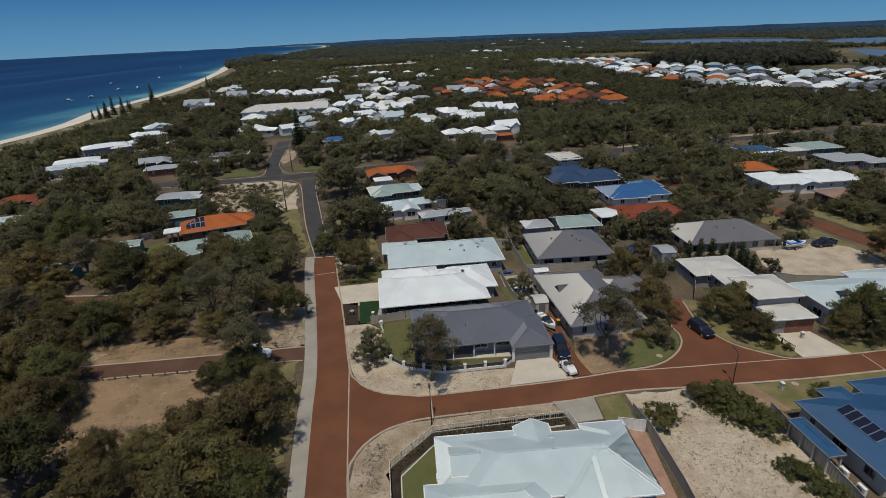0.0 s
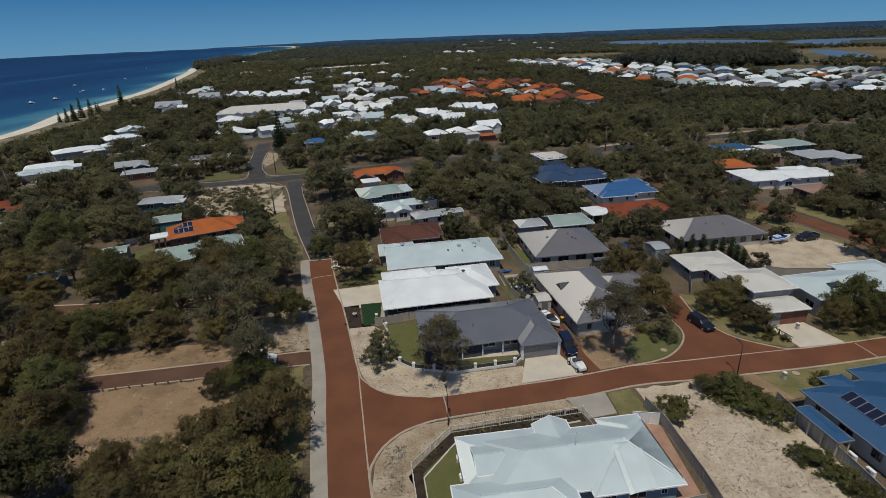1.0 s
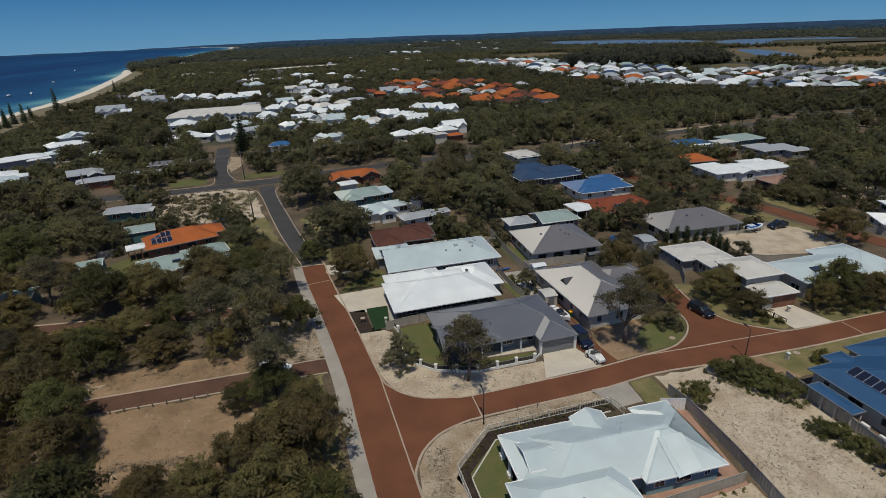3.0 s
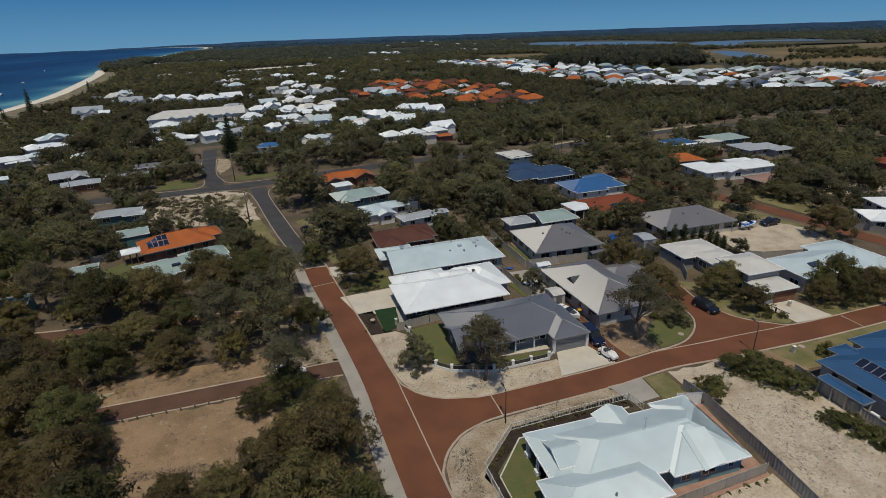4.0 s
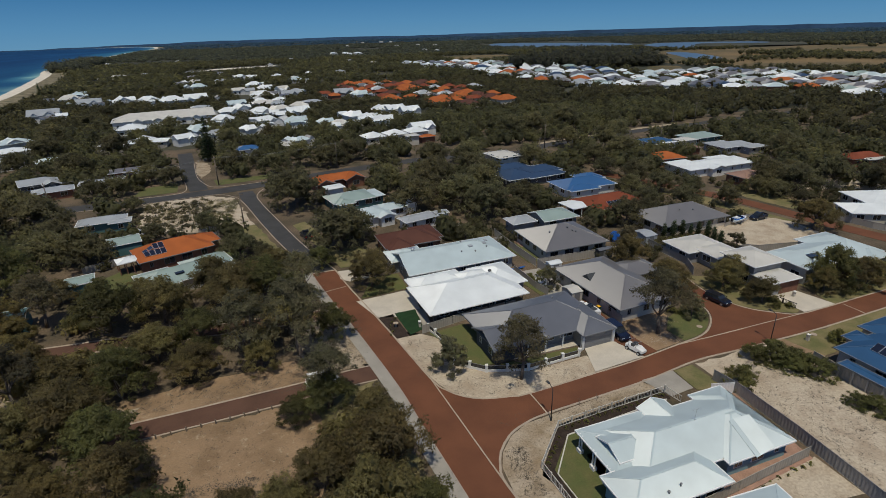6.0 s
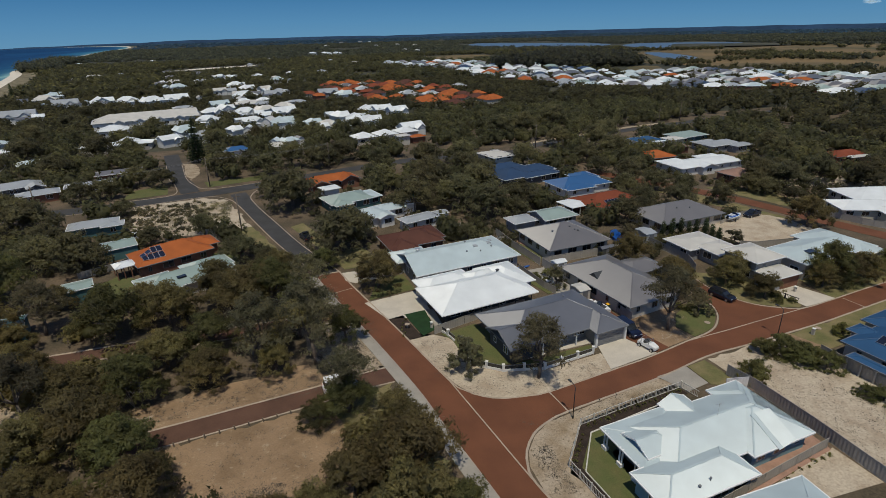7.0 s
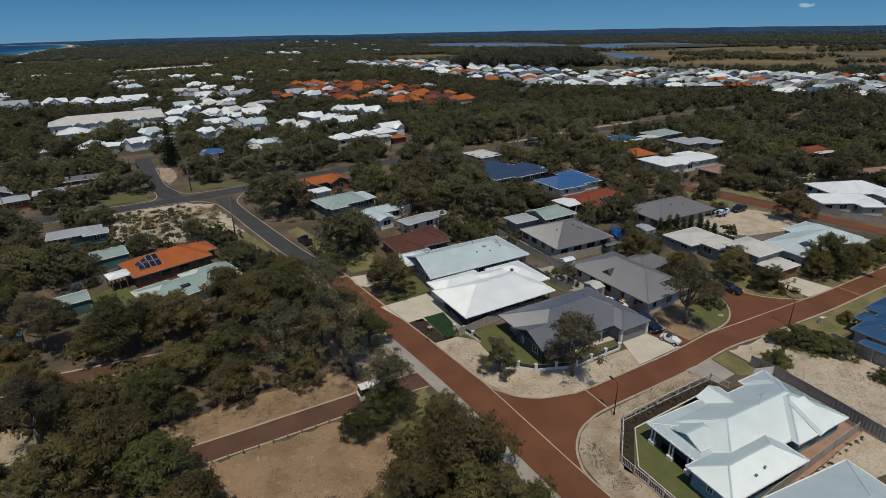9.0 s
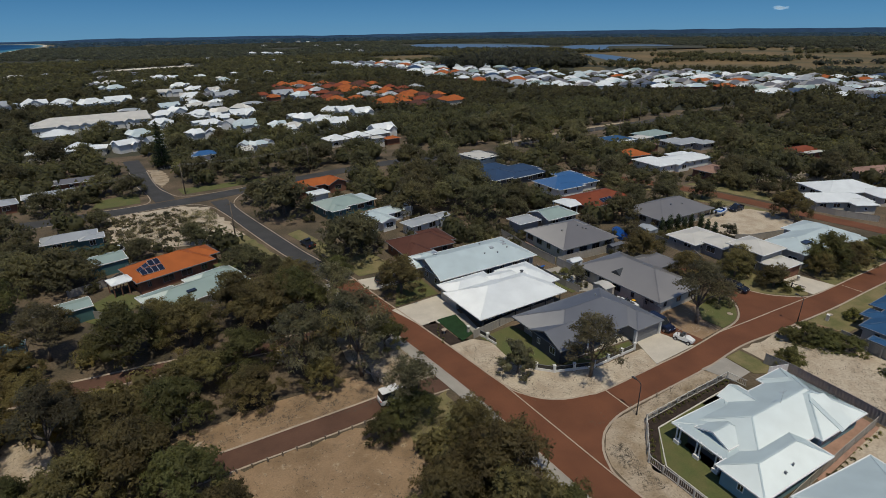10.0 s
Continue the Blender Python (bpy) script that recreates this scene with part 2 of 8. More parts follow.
M = {
    "scrub": surface("scrub_ground", (0.16, 0.115, 0.075), 0.95, 0.35, 0.12, 3.0, 0.4, other=(0.07, 0.058, 0.036), spread=0.5),
    "far": surface("far_ground", (0.075, 0.07, 0.045), 0.95, 0.3, 0.012, 0.4, 0.2, other=(0.04, 0.043, 0.028)),
    "red_road": surface("red_asphalt", (0.140, 0.054, 0.026), 0.8, 0.14, 0.22, 14.0, 0.12),
    "grey_road": surface("grey_asphalt", (0.052, 0.051, 0.050), 0.85, 0.16, 0.25, 12.0, 0.12),
    "brown_path": surface("brown_asphalt", (0.100, 0.052, 0.034), 0.85, 0.15, 0.3, 12.0, 0.12),
    "kerb": surface("kerb_concrete", (0.36, 0.29, 0.22), 0.85, 0.12, 0.6, 10.0, 0.1),
    "concrete": surface("footpath_concrete", (0.31, 0.285, 0.245), 0.85, 0.1, 0.35, 8.0, 0.1),
    "drive": surface("pale_drive_concrete", (0.50, 0.45, 0.37), 0.85, 0.07, 0.5, 8.0, 0.08),
    "paving": surface("brick_paving", (0.33, 0.20, 0.145), 0.85, 0.14, 0.8, 9.0, 0.15),
    "sand": surface("pale_sand", (0.47, 0.395, 0.295), 0.95, 0.2, 0.35, 3.5, 0.5, other=(0.34, 0.265, 0.185), spread=0.42, specks=((0.27, 0.22, 0.16), 2.0, 0.63)),
    "verge": surface("sandy_verge", (0.38, 0.31, 0.225), 0.95, 0.22, 0.4, 4.0, 0.45, other=(0.24, 0.175, 0.105), spread=0.45, specks=((0.17, 0.13, 0.08), 2.2, 0.61)),
    "dirt": surface("bare_brown_dirt", (0.29, 0.195, 0.115), 0.95, 0.16, 0.2, 5.0, 0.4, other=(0.19, 0.125, 0.07), spread=0.45, specks=((0.33, 0.25, 0.16), 0.9, 0.62)),
    "dry_grass": surface("dry_grass", (0.22, 0.175, 0.085), 0.95, 0.2, 0.3, 6.0, 0.5, other=(0.12, 0.12, 0.045), spread=0.5),
    "lawn": surface("green_lawn", (0.095, 0.108, 0.036), 0.95, 0.2, 0.5, 9.0, 0.4, other=(0.125, 0.115, 0.045), spread=0.45),
    "turf": surface("deep_green_turf", (0.014, 0.040, 0.013), 0.95, 0.15, 1.0, 12.0, 0.4),
    "mulch": surface("dark_mulch", (0.038, 0.026, 0.019), 0.95, 0.3, 1.0, 6.0, 0.6),
    "yellow_grass": surface("straw_marsh_grass", (0.20, 0.135, 0.062), 0.95, 0.3, 0.01, 0.3, 0.2, other=(0.075, 0.07, 0.034)),
    "beach": surface("white_beach_sand", (0.62, 0.56, 0.46), 0.95, 0.08, 0.1, 2.0, 0.2),
    "dune": surface("dune_scrub", (0.26, 0.21, 0.13), 0.95, 0.25, 0.12, 1.0, 0.4, other=(0.09, 0.085, 0.045)),
    "lake": plain("still_lake", (0.085, 0.13, 0.19), 0.35, 0.0, 0.3),
    # wooded hills coloured blue in place of distance haze
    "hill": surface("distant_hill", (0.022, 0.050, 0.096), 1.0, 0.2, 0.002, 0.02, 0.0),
    "white_roof": roofing("white_sheet_roof", (0.745, 0.775, 0.765), sheet=0.07),
    "ice_roof": roofing("pale_blue_sheet_roof", (0.50, 0.585, 0.59)),
    "grey_roof": roofing("dark_grey_sheet_roof", (0.125, 0.13, 0.145)),
    # strong sheet tone here paints in the roof's glint stripes
    "taupe_roof": roofing("taupe_sheet_roof", (0.180, 0.165, 0.150), rough=0.42, gloss=1.5, sheet=0.34),
    "cream_roof": roofing("cream_sheet_roof", (0.60, 0.575, 0.51)),
    "slate_roof": roofing("pale_grey_sheet_roof", (0.36, 0.38, 0.39)),
    "green_roof": roofing("pale_green_sheet_roof", (0.30, 0.38, 0.34)),
    "teal_roof": roofing("teal_sheet_roof", (0.09, 0.18, 0.17)),
    "blue_roof": roofing("blue_sheet_roof", (0.034, 0.094, 0.195), gloss=0.25),
    "navy_roof": roofing("navy_sheet_roof", (0.035, 0.065, 0.125), gloss=0.4),
    "bright_blue_roof": roofing("bright_blue_sheet_roof", (0.035, 0.115, 0.27)),
    "orange_roof": roofing("orange_tile_roof", (0.42, 0.115, 0.028), 0.75, 0.30, "tile", 0.14),
    "red_roof": roofing("rust_tile_roof", (0.24, 0.060, 0.026), 0.75, 0.30, "tile", 0.16),
    "brown_roof": roofing("brown_tile_roof", (0.115, 0.045, 0.030), 0.75, 0.30, "tile", 0.16),
    "pink_roof": roofing("faded_pink_tile_roof", (0.34, 0.21, 0.16), 0.75, 0.30, "tile", 0.14),
    "render": surface("cream_render", (0.50, 0.46, 0.39), 0.85, 0.06, 0.6, 6.0, 0.08),
    "grey_wall": surface("grey_render", (0.27, 0.27, 0.27), 0.85, 0.06, 0.6, 6.0, 0.08),
    "dark_wall": surface("charcoal_render", (0.075, 0.08, 0.085), 0.8, 0.08, 0.6, 6.0, 0.08),
    "blue_wall": surface("pale_blue_weatherboard", (0.19, 0.32, 0.38), 0.7, 0.06, 0.6, 6.0, 0.06),
    "brick_wall": surface("red_brick", (0.20, 0.095, 0.06), 0.9, 0.15, 0.8, 9.0, 0.2),
    "white_wall": surface("white_render", (0.68, 0.67, 0.63), 0.8, 0.05, 0.6, 6.0, 0.05),
    "teal_wall": surface("teal_cladding", (0.07, 0.15, 0.15), 0.7, 0.08, 0.6, 6.0, 0.05),
    "white_paint": plain("white_paint", (0.74, 0.74, 0.72), 0.5),
    "grey_paint": plain("mid_grey_paint", (0.17, 0.175, 0.18), 0.5),
    "dark_paint": plain("charcoal_paint", (0.045, 0.048, 0.05), 0.5),
    "cream_rail": surface("weathered_cream_rail", (0.56, 0.53, 0.47), 0.6, 0.08, 0.6, 6.0, 0.05, vary=0.06),
    "fence": surface("beige_sheet_fence", (0.36, 0.33, 0.28), 0.6, 0.06, 0.5, 6.0, 0.05, vary=0.06),
    "fence_grey": surface("grey_sheet_fence", (0.29, 0.275, 0.25), 0.6, 0.08, 0.5, 6.0, 0.05, vary=0.08),
    "glass": plain("window_glass", (0.018, 0.022, 0.026), 0.08, 0.0, 0.8),
    "solar": plain("solar_cells", (0.012, 0.015, 0.028), 0.15, 0.0, 0.7),
    "alloy": plain("aluminium", (0.55, 0.56, 0.57), 0.4, 0.8),
    "black_steel": plain("black_steel", (0.025, 0.025, 0.026), 0.5, 0.3),
    "tyre": plain("tyre_rubber", (0.02, 0.02, 0.02), 0.9),
    "car_black": plain("black_car_paint", (0.010, 0.012, 0.020), 0.2, 0.0, 0.7),
    "car_white": plain("white_car_paint", (0.68, 0.68, 0.66), 0.3, 0.0, 0.6),
    "car_blue": plain("blue_car_paint", (0.008, 0.012, 0.030), 0.2, 0.0, 0.7),
    "red_plastic": plain("red_plastic", (0.45, 0.04, 0.02), 0.5),
    "yellow_plastic": plain("yellow_plastic", (0.70, 0.36, 0.02), 0.5),
    "green_plastic": plain("dark_green_plastic", (0.02, 0.07, 0.035), 0.5),
    "blue_tarp": plain("blue_tarpaulin", (0.012, 0.10, 0.38), 0.5, 0.0, 0.4, 0.2),
    "timber": surface("grey_timber", (0.16, 0.13, 0.10), 0.85, 0.2, 1.5, 12.0, 0.2),
    "bark": surface("grey_bark", (0.13, 0.105, 0.085), 0.95, 0.3, 2.5, 14.0, 0.5),
    "leaf": foliage("olive_leaves", (0.046, 0.0405, 0.0195), (0.071, 0.062, 0.030)),
    # the olive leaf again, darkened: shade of far crowns put into the colour
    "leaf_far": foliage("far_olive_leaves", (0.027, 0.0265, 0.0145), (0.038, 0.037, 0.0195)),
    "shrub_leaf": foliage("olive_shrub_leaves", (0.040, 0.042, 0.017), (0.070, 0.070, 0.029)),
    # olive leaf one step darker, shade of mid-distance crowns in the colour
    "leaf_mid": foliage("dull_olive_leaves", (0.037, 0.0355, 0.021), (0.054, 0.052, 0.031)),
    # leaf copy darkened and greyed, distance haze put into its colour
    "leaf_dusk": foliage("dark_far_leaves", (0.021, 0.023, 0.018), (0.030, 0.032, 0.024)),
    # blue leaf colour stands in for haze; the air itself is clear
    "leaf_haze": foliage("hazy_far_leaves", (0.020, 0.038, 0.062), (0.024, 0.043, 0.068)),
    "leaf_green": foliage("green_leaves", (0.032, 0.034, 0.015), (0.052, 0.053, 0.023)),
    "leaf_grey": foliage("grey_green_leaves", (0.038, 0.036, 0.023), (0.066, 0.062, 0.040)),
    "pine": foliage("dark_pine_needles", (0.010, 0.016, 0.009), (0.028, 0.038, 0.020)),
    "dead_wood": surface("silver_dead_wood", (0.24, 0.22, 0.19), 0.95, 0.2, 2.0, 12.0, 0.2),
    "twigs": surface("dry_twigs", (0.10, 0.085, 0.065), 0.95, 0.3, 1.0, 8.0, 0.2),
}
M["sea"] = sea_material()


# ---- mesh helpers ----
def link(name, bm, material, parent=None, label="", smooth=False):
    me = bpy.data.meshes.new(name)
    bm.to_mesh(me)
    bm.free()
    me.materials.append(material)
    if smooth:
        me.polygons.foreach_set("use_smooth", [True] * len(me.polygons))
    ob = new(name, me)
    if parent is not None:
        ob.parent = parent
    if label:
        tagged(ob, label)
    return ob


def part(name, bm, material, parent, label="", smooth=False):
    return link(name, bm, material, parent, label, smooth)


def base(name, m, label, category, group=""):
    ob = new(name)
    ob.empty_display_size = 0.3
    ob.matrix_world = m
    return tagged(ob, label, category, group)


def box(bm, x, y, z, sx, sy, sz, rz=0.0, rx=0.0, ry=0.0):
    """A box whose base centre is at x, y, z."""
    m = pose(x, y, z + sz / 2, rx, ry, rz) @ Matrix.Diagonal((sx, sy, sz, 1))
    bmesh.ops.create_cube(bm, size=1.0, matrix=m)


def beam(bm, a, b, w, h):
    """A bar of section w by h from a to b."""
    a, b = Vector(a), Vector(b)
    d = b - a
    m = Matrix.Translation((a + b) / 2) @ d.to_track_quat("Y", "Z").to_matrix().to_4x4() @ Matrix.Diagonal((w, d.length, h, 1))
    bmesh.ops.create_cube(bm, size=1.0, matrix=m)


def tube(bm, a, b, r1, r2, seg=8):
    a, b = Vector(a), Vector(b)
    d = b - a
    m = Matrix.Translation((a + b) / 2) @ d.to_track_quat("Z", "Y").to_matrix().to_4x4()
    bmesh.ops.create_cone(bm, cap_ends=True, segments=seg, radius1=r1, radius2=r2, depth=d.length, matrix=m)


def smooth_line(pts, step=1.0):
    """A soft curve through a few plan points."""
    p = [Vector((*q[:2], 0)) for q in pts]
    p = [2 * p[0] - p[1]] + p + [2 * p[-1] - p[-2]]
    out = []
    for i in range(1, len(p) - 2):
        a, b, c, d = p[i - 1:i + 3]
        n = max(2, int((c - b).length / step))
        for k in range(n):
            t = k / n
            out.append(0.5 * ((2 * b) + (c - a) * t + (2 * a - 5 * b + 4 * c - d) * t * t + (3 * b - a - 3 * c + d) * t ** 3))
    out.append(p[-2])
    return out


def sides(line):
    out = []
    for i, q in enumerate(line):
        d = line[min(i + 1, len(line) - 1)] - line[max(i - 1, 0)]
        d.normalize()
        out.append(Vector((-d.y, d.x, 0)))
    return out


def strip(name, pts, width, z, material, label, category, step=1.5, thick=0.12):
    """A road or path: a slab swept along a soft centre line."""
    line = smooth_line(pts, step)
    bm = bmesh.new()
    rows = []
    for q, s in zip(line, sides(line)):
        l, r = q + s * width / 2, q - s * width / 2
        rows.append([bm.verts.new((v.x, v.y, h)) for v, h in ((l, z - thick), (l, z), (q, z + 0.02), (r, z), (r, z - thick))])
    for a, b in zip(rows, rows[1:]):
        for i in range(4):
            bm.faces.new((a[i], a[i + 1], b[i + 1], b[i]))
    bmesh.ops.recalc_face_normals(bm, faces=bm.faces)
    return tagged(link(name, bm, material), label, category, kind="structure")


def kerb(pts, label="low cream concrete kerb beside the road", width=0.28, height=0.09, step=1.0, material=None):
    line = smooth_line(pts, step)
    bm = bmesh.new()
    rows = []
    for q, s in zip(line, sides(line)):
        prof = ((-0.5, -0.05), (-0.5, height * 0.55), (-0.15, height), (0.4, height), (0.5, height * 0.8), (0.5, -0.05))
        rows.append([bm.verts.new((q.x + s.x * width * k, q.y + s.y * width * k, h)) for k, h in prof])
    for a, b in zip(rows, rows[1:]):
        for i in range(5):
            bm.faces.new((a[i], a[i + 1], b[i + 1], b[i]))
    bmesh.ops.recalc_face_normals(bm, faces=bm.faces)
    return tagged(link("kerb", bm, material or M["kerb"]), label, "kerb", kind="structure")


def patch(name, pts, z, material, label, category, soft=False, rough=0.0, seed=1):
    """A thin slab of ground cover over a plan polygon; rough frays its edge."""
    if soft:
        ring = smooth_line(list(pts) + [pts[0]], 1.5)[:-1]
    else:
        ring = []
        for a, b in zip(pts, list(pts[1:]) + [pts[0]]):
            n = max(1, int(math.dist(a, b) / 1.2)) if rough else 1
            ring += [Vector((a[0] + (b[0] - a[0]) * k / n, a[1] + (b[1] - a[1]) * k / n, 0)) for k in range(n)]
    if rough:
        ring = [q + rough * Vector((noise.noise((q.x * 0.5, q.y * 0.5, seed)), noise.noise((q.x * 0.5, q.y * 0.5, seed + 9)), 0)) for q in ring]
    bm = bmesh.new()
    top = [bm.verts.new((q.x, q.y, z)) for q in ring]
    bot = [bm.verts.new((q.x, q.y, z - 0.1)) for q in ring]
    f = bm.faces.new(top)
    for i in range(len(top)):
        j = (i + 1) % len(top)
        bm.faces.new((top[i], top[j], bot[j], bot[i]))
    bmesh.ops.triangulate(bm, faces=[f])
    bmesh.ops.recalc_face_normals(bm, faces=bm.faces)
    return tagged(link(name, bm, material), label, category, kind="structure")


# ---- ground, sea, distance ----
def fall(x, y):
    """The land and the sea sink slowly towards the horizon."""
    d = math.hypot(x, y)
    return -30 * max(0.0, (d - 1500) / 3400) ** 2


def ground_sheet():
    """One sheet to the horizon: fine near the houses, coarse far off."""
    ticks = [-4900, -4400, -3900, -3400, -2900, -2400, -2000, -1700, -1400, -1000, -700, -500, -350, -250, -180, -120, -80, -40, 0, 40, 80, 120, 180, 250, 350, 500, 700, 1000, 1400, 1700, 2000, 2400, 2900, 3400, 3900, 4400, 4900]
    bm = bmesh.new()
    grid = [[bm.verts.new((x, y, fall(x, y))) for x in ticks] for y in ticks]
    for j in range(len(ticks) - 1):
        for i in range(len(ticks) - 1):
            f = bm.faces.new((grid[j][i], grid[j][i + 1], grid[j + 1][i + 1], grid[j + 1][i]))
            c = f.calc_center_median()
            f.material_index = 0 if abs(c.x) < 260 and -200 < c.y < 300 else 1
    ob = link("ground", bm, M["scrub"])
    ob.data.materials.append(M["far"])
    return tagged(ob, "brown sandy scrub ground with leaf litter", "ground", kind="structure")


ground_sheet()
SHORE = smooth_line([(-245, 60), (-242, 180), (-238, 254), (-239, 290), (-246, 326), (-265, 380), (-272, 440), (-283, 510), (-306, 602), (-374, 830), (-434, 1010), (-500, 1410), (-567, 1930), (-640, 2500), (-900, 3300), (-1700, 4800)], 25)


def shore_mesh(name, offsets, material, label, category, uvs=False):
    """A band along the shore line, from one offset to the next, each with its height."""
    bm = bmesh.new()
    uvl = bm.loops.layers.uv.new("UVMap")
    rows = []
    for q, s in zip(SHORE, sides(SHORE)):
        row = []
        for o, h in offsets:
            x, y = q.x + s.x * o, q.y + s.y * o if o < 60 else q.y
            row.append(bm.verts.new((x, y, h + fall(x, y) + 1.6 * max(0.0, min(1.0, (math.hypot(x, y) - 1300) / 1000)))))
        rows.append(row)
    far = offsets[-1][0]
    for a, b in zip(rows, rows[1:]):
        for i in range(len(offsets) - 1):
            f = bm.faces.new((a[i], b[i], b[i + 1], a[i + 1]))
            for lo, k in zip(f.loops, (i, i, i + 1, i + 1)):
                lo[uvl].uv = (max(0, offsets[k][0]) / 1000, 0)
    bmesh.ops.recalc_face_normals(bm, faces=bm.faces)
    return tagged(link(name, bm, material), label, category, kind="structure")


shore_mesh("water", [(0, 0.06), (15, 0.16), (40, 0.17), (100, 0.18), (250, 0.18), (600, 0.18), (900, 0.18), (1200, 0.18), (1600, 0.18), (2000, 0.18), (2500, 0.18), (3000, 0.18), (3600, 0.18), (4300, 0.18)], M["sea"], "blue sea with pale green shallows", "sea")
shore_mesh("beach", [(-12, 0.9), (-7, 0.6), (3, 0.02)], M["beach"], "white sandy beach along the sea", "beach")
shore_mesh("dune", [(-40, 0.06), (-26, 1.1), (-11.6, 0.98), (-10, 0.5)], M["dune"], "low sandy dune with scrub", "dune")


def hills():
    """A long low ridge of wooded hills closing the horizon, haze put into their blue colour."""
    bm = bmesh.new()
    top, foot = [], []
    for i in range(161):
        a = radians(-38 + 128 * i / 160)
        d = 4700
        x, y = d * math.sin(a), d * math.cos(a)
        h = 12 + 12 * max(0, min(1, (i - 22) / 14)) + 6 * noise.noise((i * 0.09, 3, 0)) + 4 * noise.noise((i * 0.4, 7, 0)) + 16 * max(0, min(1, (i - 60) / 90)) - 10 * max(0, (28 - i) / 28)
        foot.append(bm.verts.new((x, y, -45)))
        top.append(bm.verts.new((x * 1.01, y * 1.01, h - 27)))
    for i in range(160):
        bm.faces.new((foot[i], foot[i + 1], top[i + 1], top[i]))
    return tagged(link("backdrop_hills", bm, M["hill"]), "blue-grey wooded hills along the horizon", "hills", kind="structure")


hills()


def sky_backdrop():
    """The low sky all round, pale blue at the horizon and deeper above, far behind everything."""
    m, n, l, p = nodes_of("low_sky")
    geo = n.new("ShaderNodeNewGeometry")
    sep = n.new("ShaderNodeSeparateXYZ")
    l.new(geo.outputs["Position"], sep.inputs["Vector"])
    mr = n.new("ShaderNodeMapRange")
    mr.inputs["From Min"].default_value, mr.inputs["From Max"].default_value = -40, 900
    l.new(sep.outputs["Z"], mr.inputs["Value"])
    r = ramp(n, [(0.0, (0.122, 0.285, 0.45)), (0.16, (0.090, 0.248, 0.435)), (0.42, (0.044, 0.170, 0.36)), (1.0, (0.027, 0.118, 0.285))])
    l.new(mr.outputs["Result"], r.inputs["Fac"])
    e = n.new("ShaderNodeEmission")
    l.new(r.outputs["Color"], e.inputs["Color"])
    l.new(e.outputs["Emission"], n["Material Output"].inputs["Surface"])
    bm = bmesh.new()
    low = [bm.verts.new((4890 * math.cos(a), 4890 * math.sin(a), -60)) for a in (i * math.pi / 48 for i in range(96))]
    top = [bm.verts.new((4850 * math.cos(a), 4850 * math.sin(a), 1000)) for a in (i * math.pi / 48 for i in range(96))]
    for i in range(96):
        j = (i + 1) % 96
        bm.faces.new((low[i], top[i], top[j], low[j]))
    return tagged(link("backdrop_sky", bm, m), "clear blue low sky", "sky", kind="structure")


sky_backdrop()


def small_cloud(x, y, z, wide, seed):
    """A wisp of cloud, far off and low in the sky; its own glow replaces sunlight."""
    m, n, l, p = nodes_of("thin_cloud")
    p.inputs["Base Color"].default_value = (0.02, 0.02, 0.02, 1)
    p.inputs["Emission Color"].default_value, p.inputs["Emission Strength"].default_value = (0.40, 0.56, 0.70, 1), 1.0
    p.inputs["Roughness"].default_value = 1.0
    p.inputs["Alpha"].default_value = 0.13
    r = random.Random(seed)
    bm = bmesh.new()
    for k in range(16):
        u = r.uniform(-1, 1)
        s = wide * 0.16 * (1.15 - abs(u)) * r.uniform(0.7, 1.2)
        bmesh.ops.create_icosphere(bm, subdivisions=2, radius=s, matrix=pose(u * wide * 0.42, r.uniform(-8, 8), r.uniform(-0.06, 0.08) * wide) @ Matrix.Diagonal((1.6, 1, 0.6, 1)))
    ob = link("backdrop_cloud", bm, m, smooth=True)
    ob.matrix_world = pose(x, y, z, 0, 0, -math.degrees(math.atan2(x, y)))
    return tagged(ob, "small thin white cloud low in the blue sky", "cloud", kind="structure")


small_cloud(3331, 2673, 131, 105, 4)
patch("lake", [(400, 1380), (432, 1180), (500, 1090), (570, 1030), (640, 1110), (700, 1200), (690, 1330), (600, 1470), (500, 1570)], 0.12, M["lake"], "pale blue shallow lake", "lake", soft=True)
patch("lake", [(655, 1080), (640, 985), (610, 900), (650, 880), (710, 980), (800, 1080), (900, 1010), (930, 1090), (790, 1180), (720, 1150)], 0.12, M["lake"], "pale blue shallow lake", "lake", soft=True)
patch("lake", [(455, 655), (480, 625), (515, 680), (548, 790), (522, 800), (485, 720)], 0.14, M["lake"], "still pool in the marsh", "lake", soft=True)
patch("marsh_grass", [(380, 585), (410, 510), (470, 440), (505, 395), (500, 325), (560, 290), (800, 380), (1100, 560), (1000, 820), (760, 860), (640, 980), (590, 880), (440, 760), (400, 650)], 0.06, M["yellow_grass"], "straw-coloured marsh grassland", "grassland", soft=True)
patch("dry_paddock", [(178, 850), (194, 950), (294, 930), (256, 813)], 0.08, M["yellow_grass"], "straw-coloured paddock beyond the houses", "grassland", soft=True)
patch("dry_paddock", [(296, 494), (336, 558), (362, 542), (318, 482)], 0.08, M["yellow_grass"], "straw-coloured paddock behind the new houses", "grassland", soft=True)
patch("sand_clearing", [(-176, 800), (-148, 815), (-82, 848), (-78, 880), (-152, 846), (-180, 812)], 0.3, M["beach"], "long pale cleared strip of sand", "clearing")

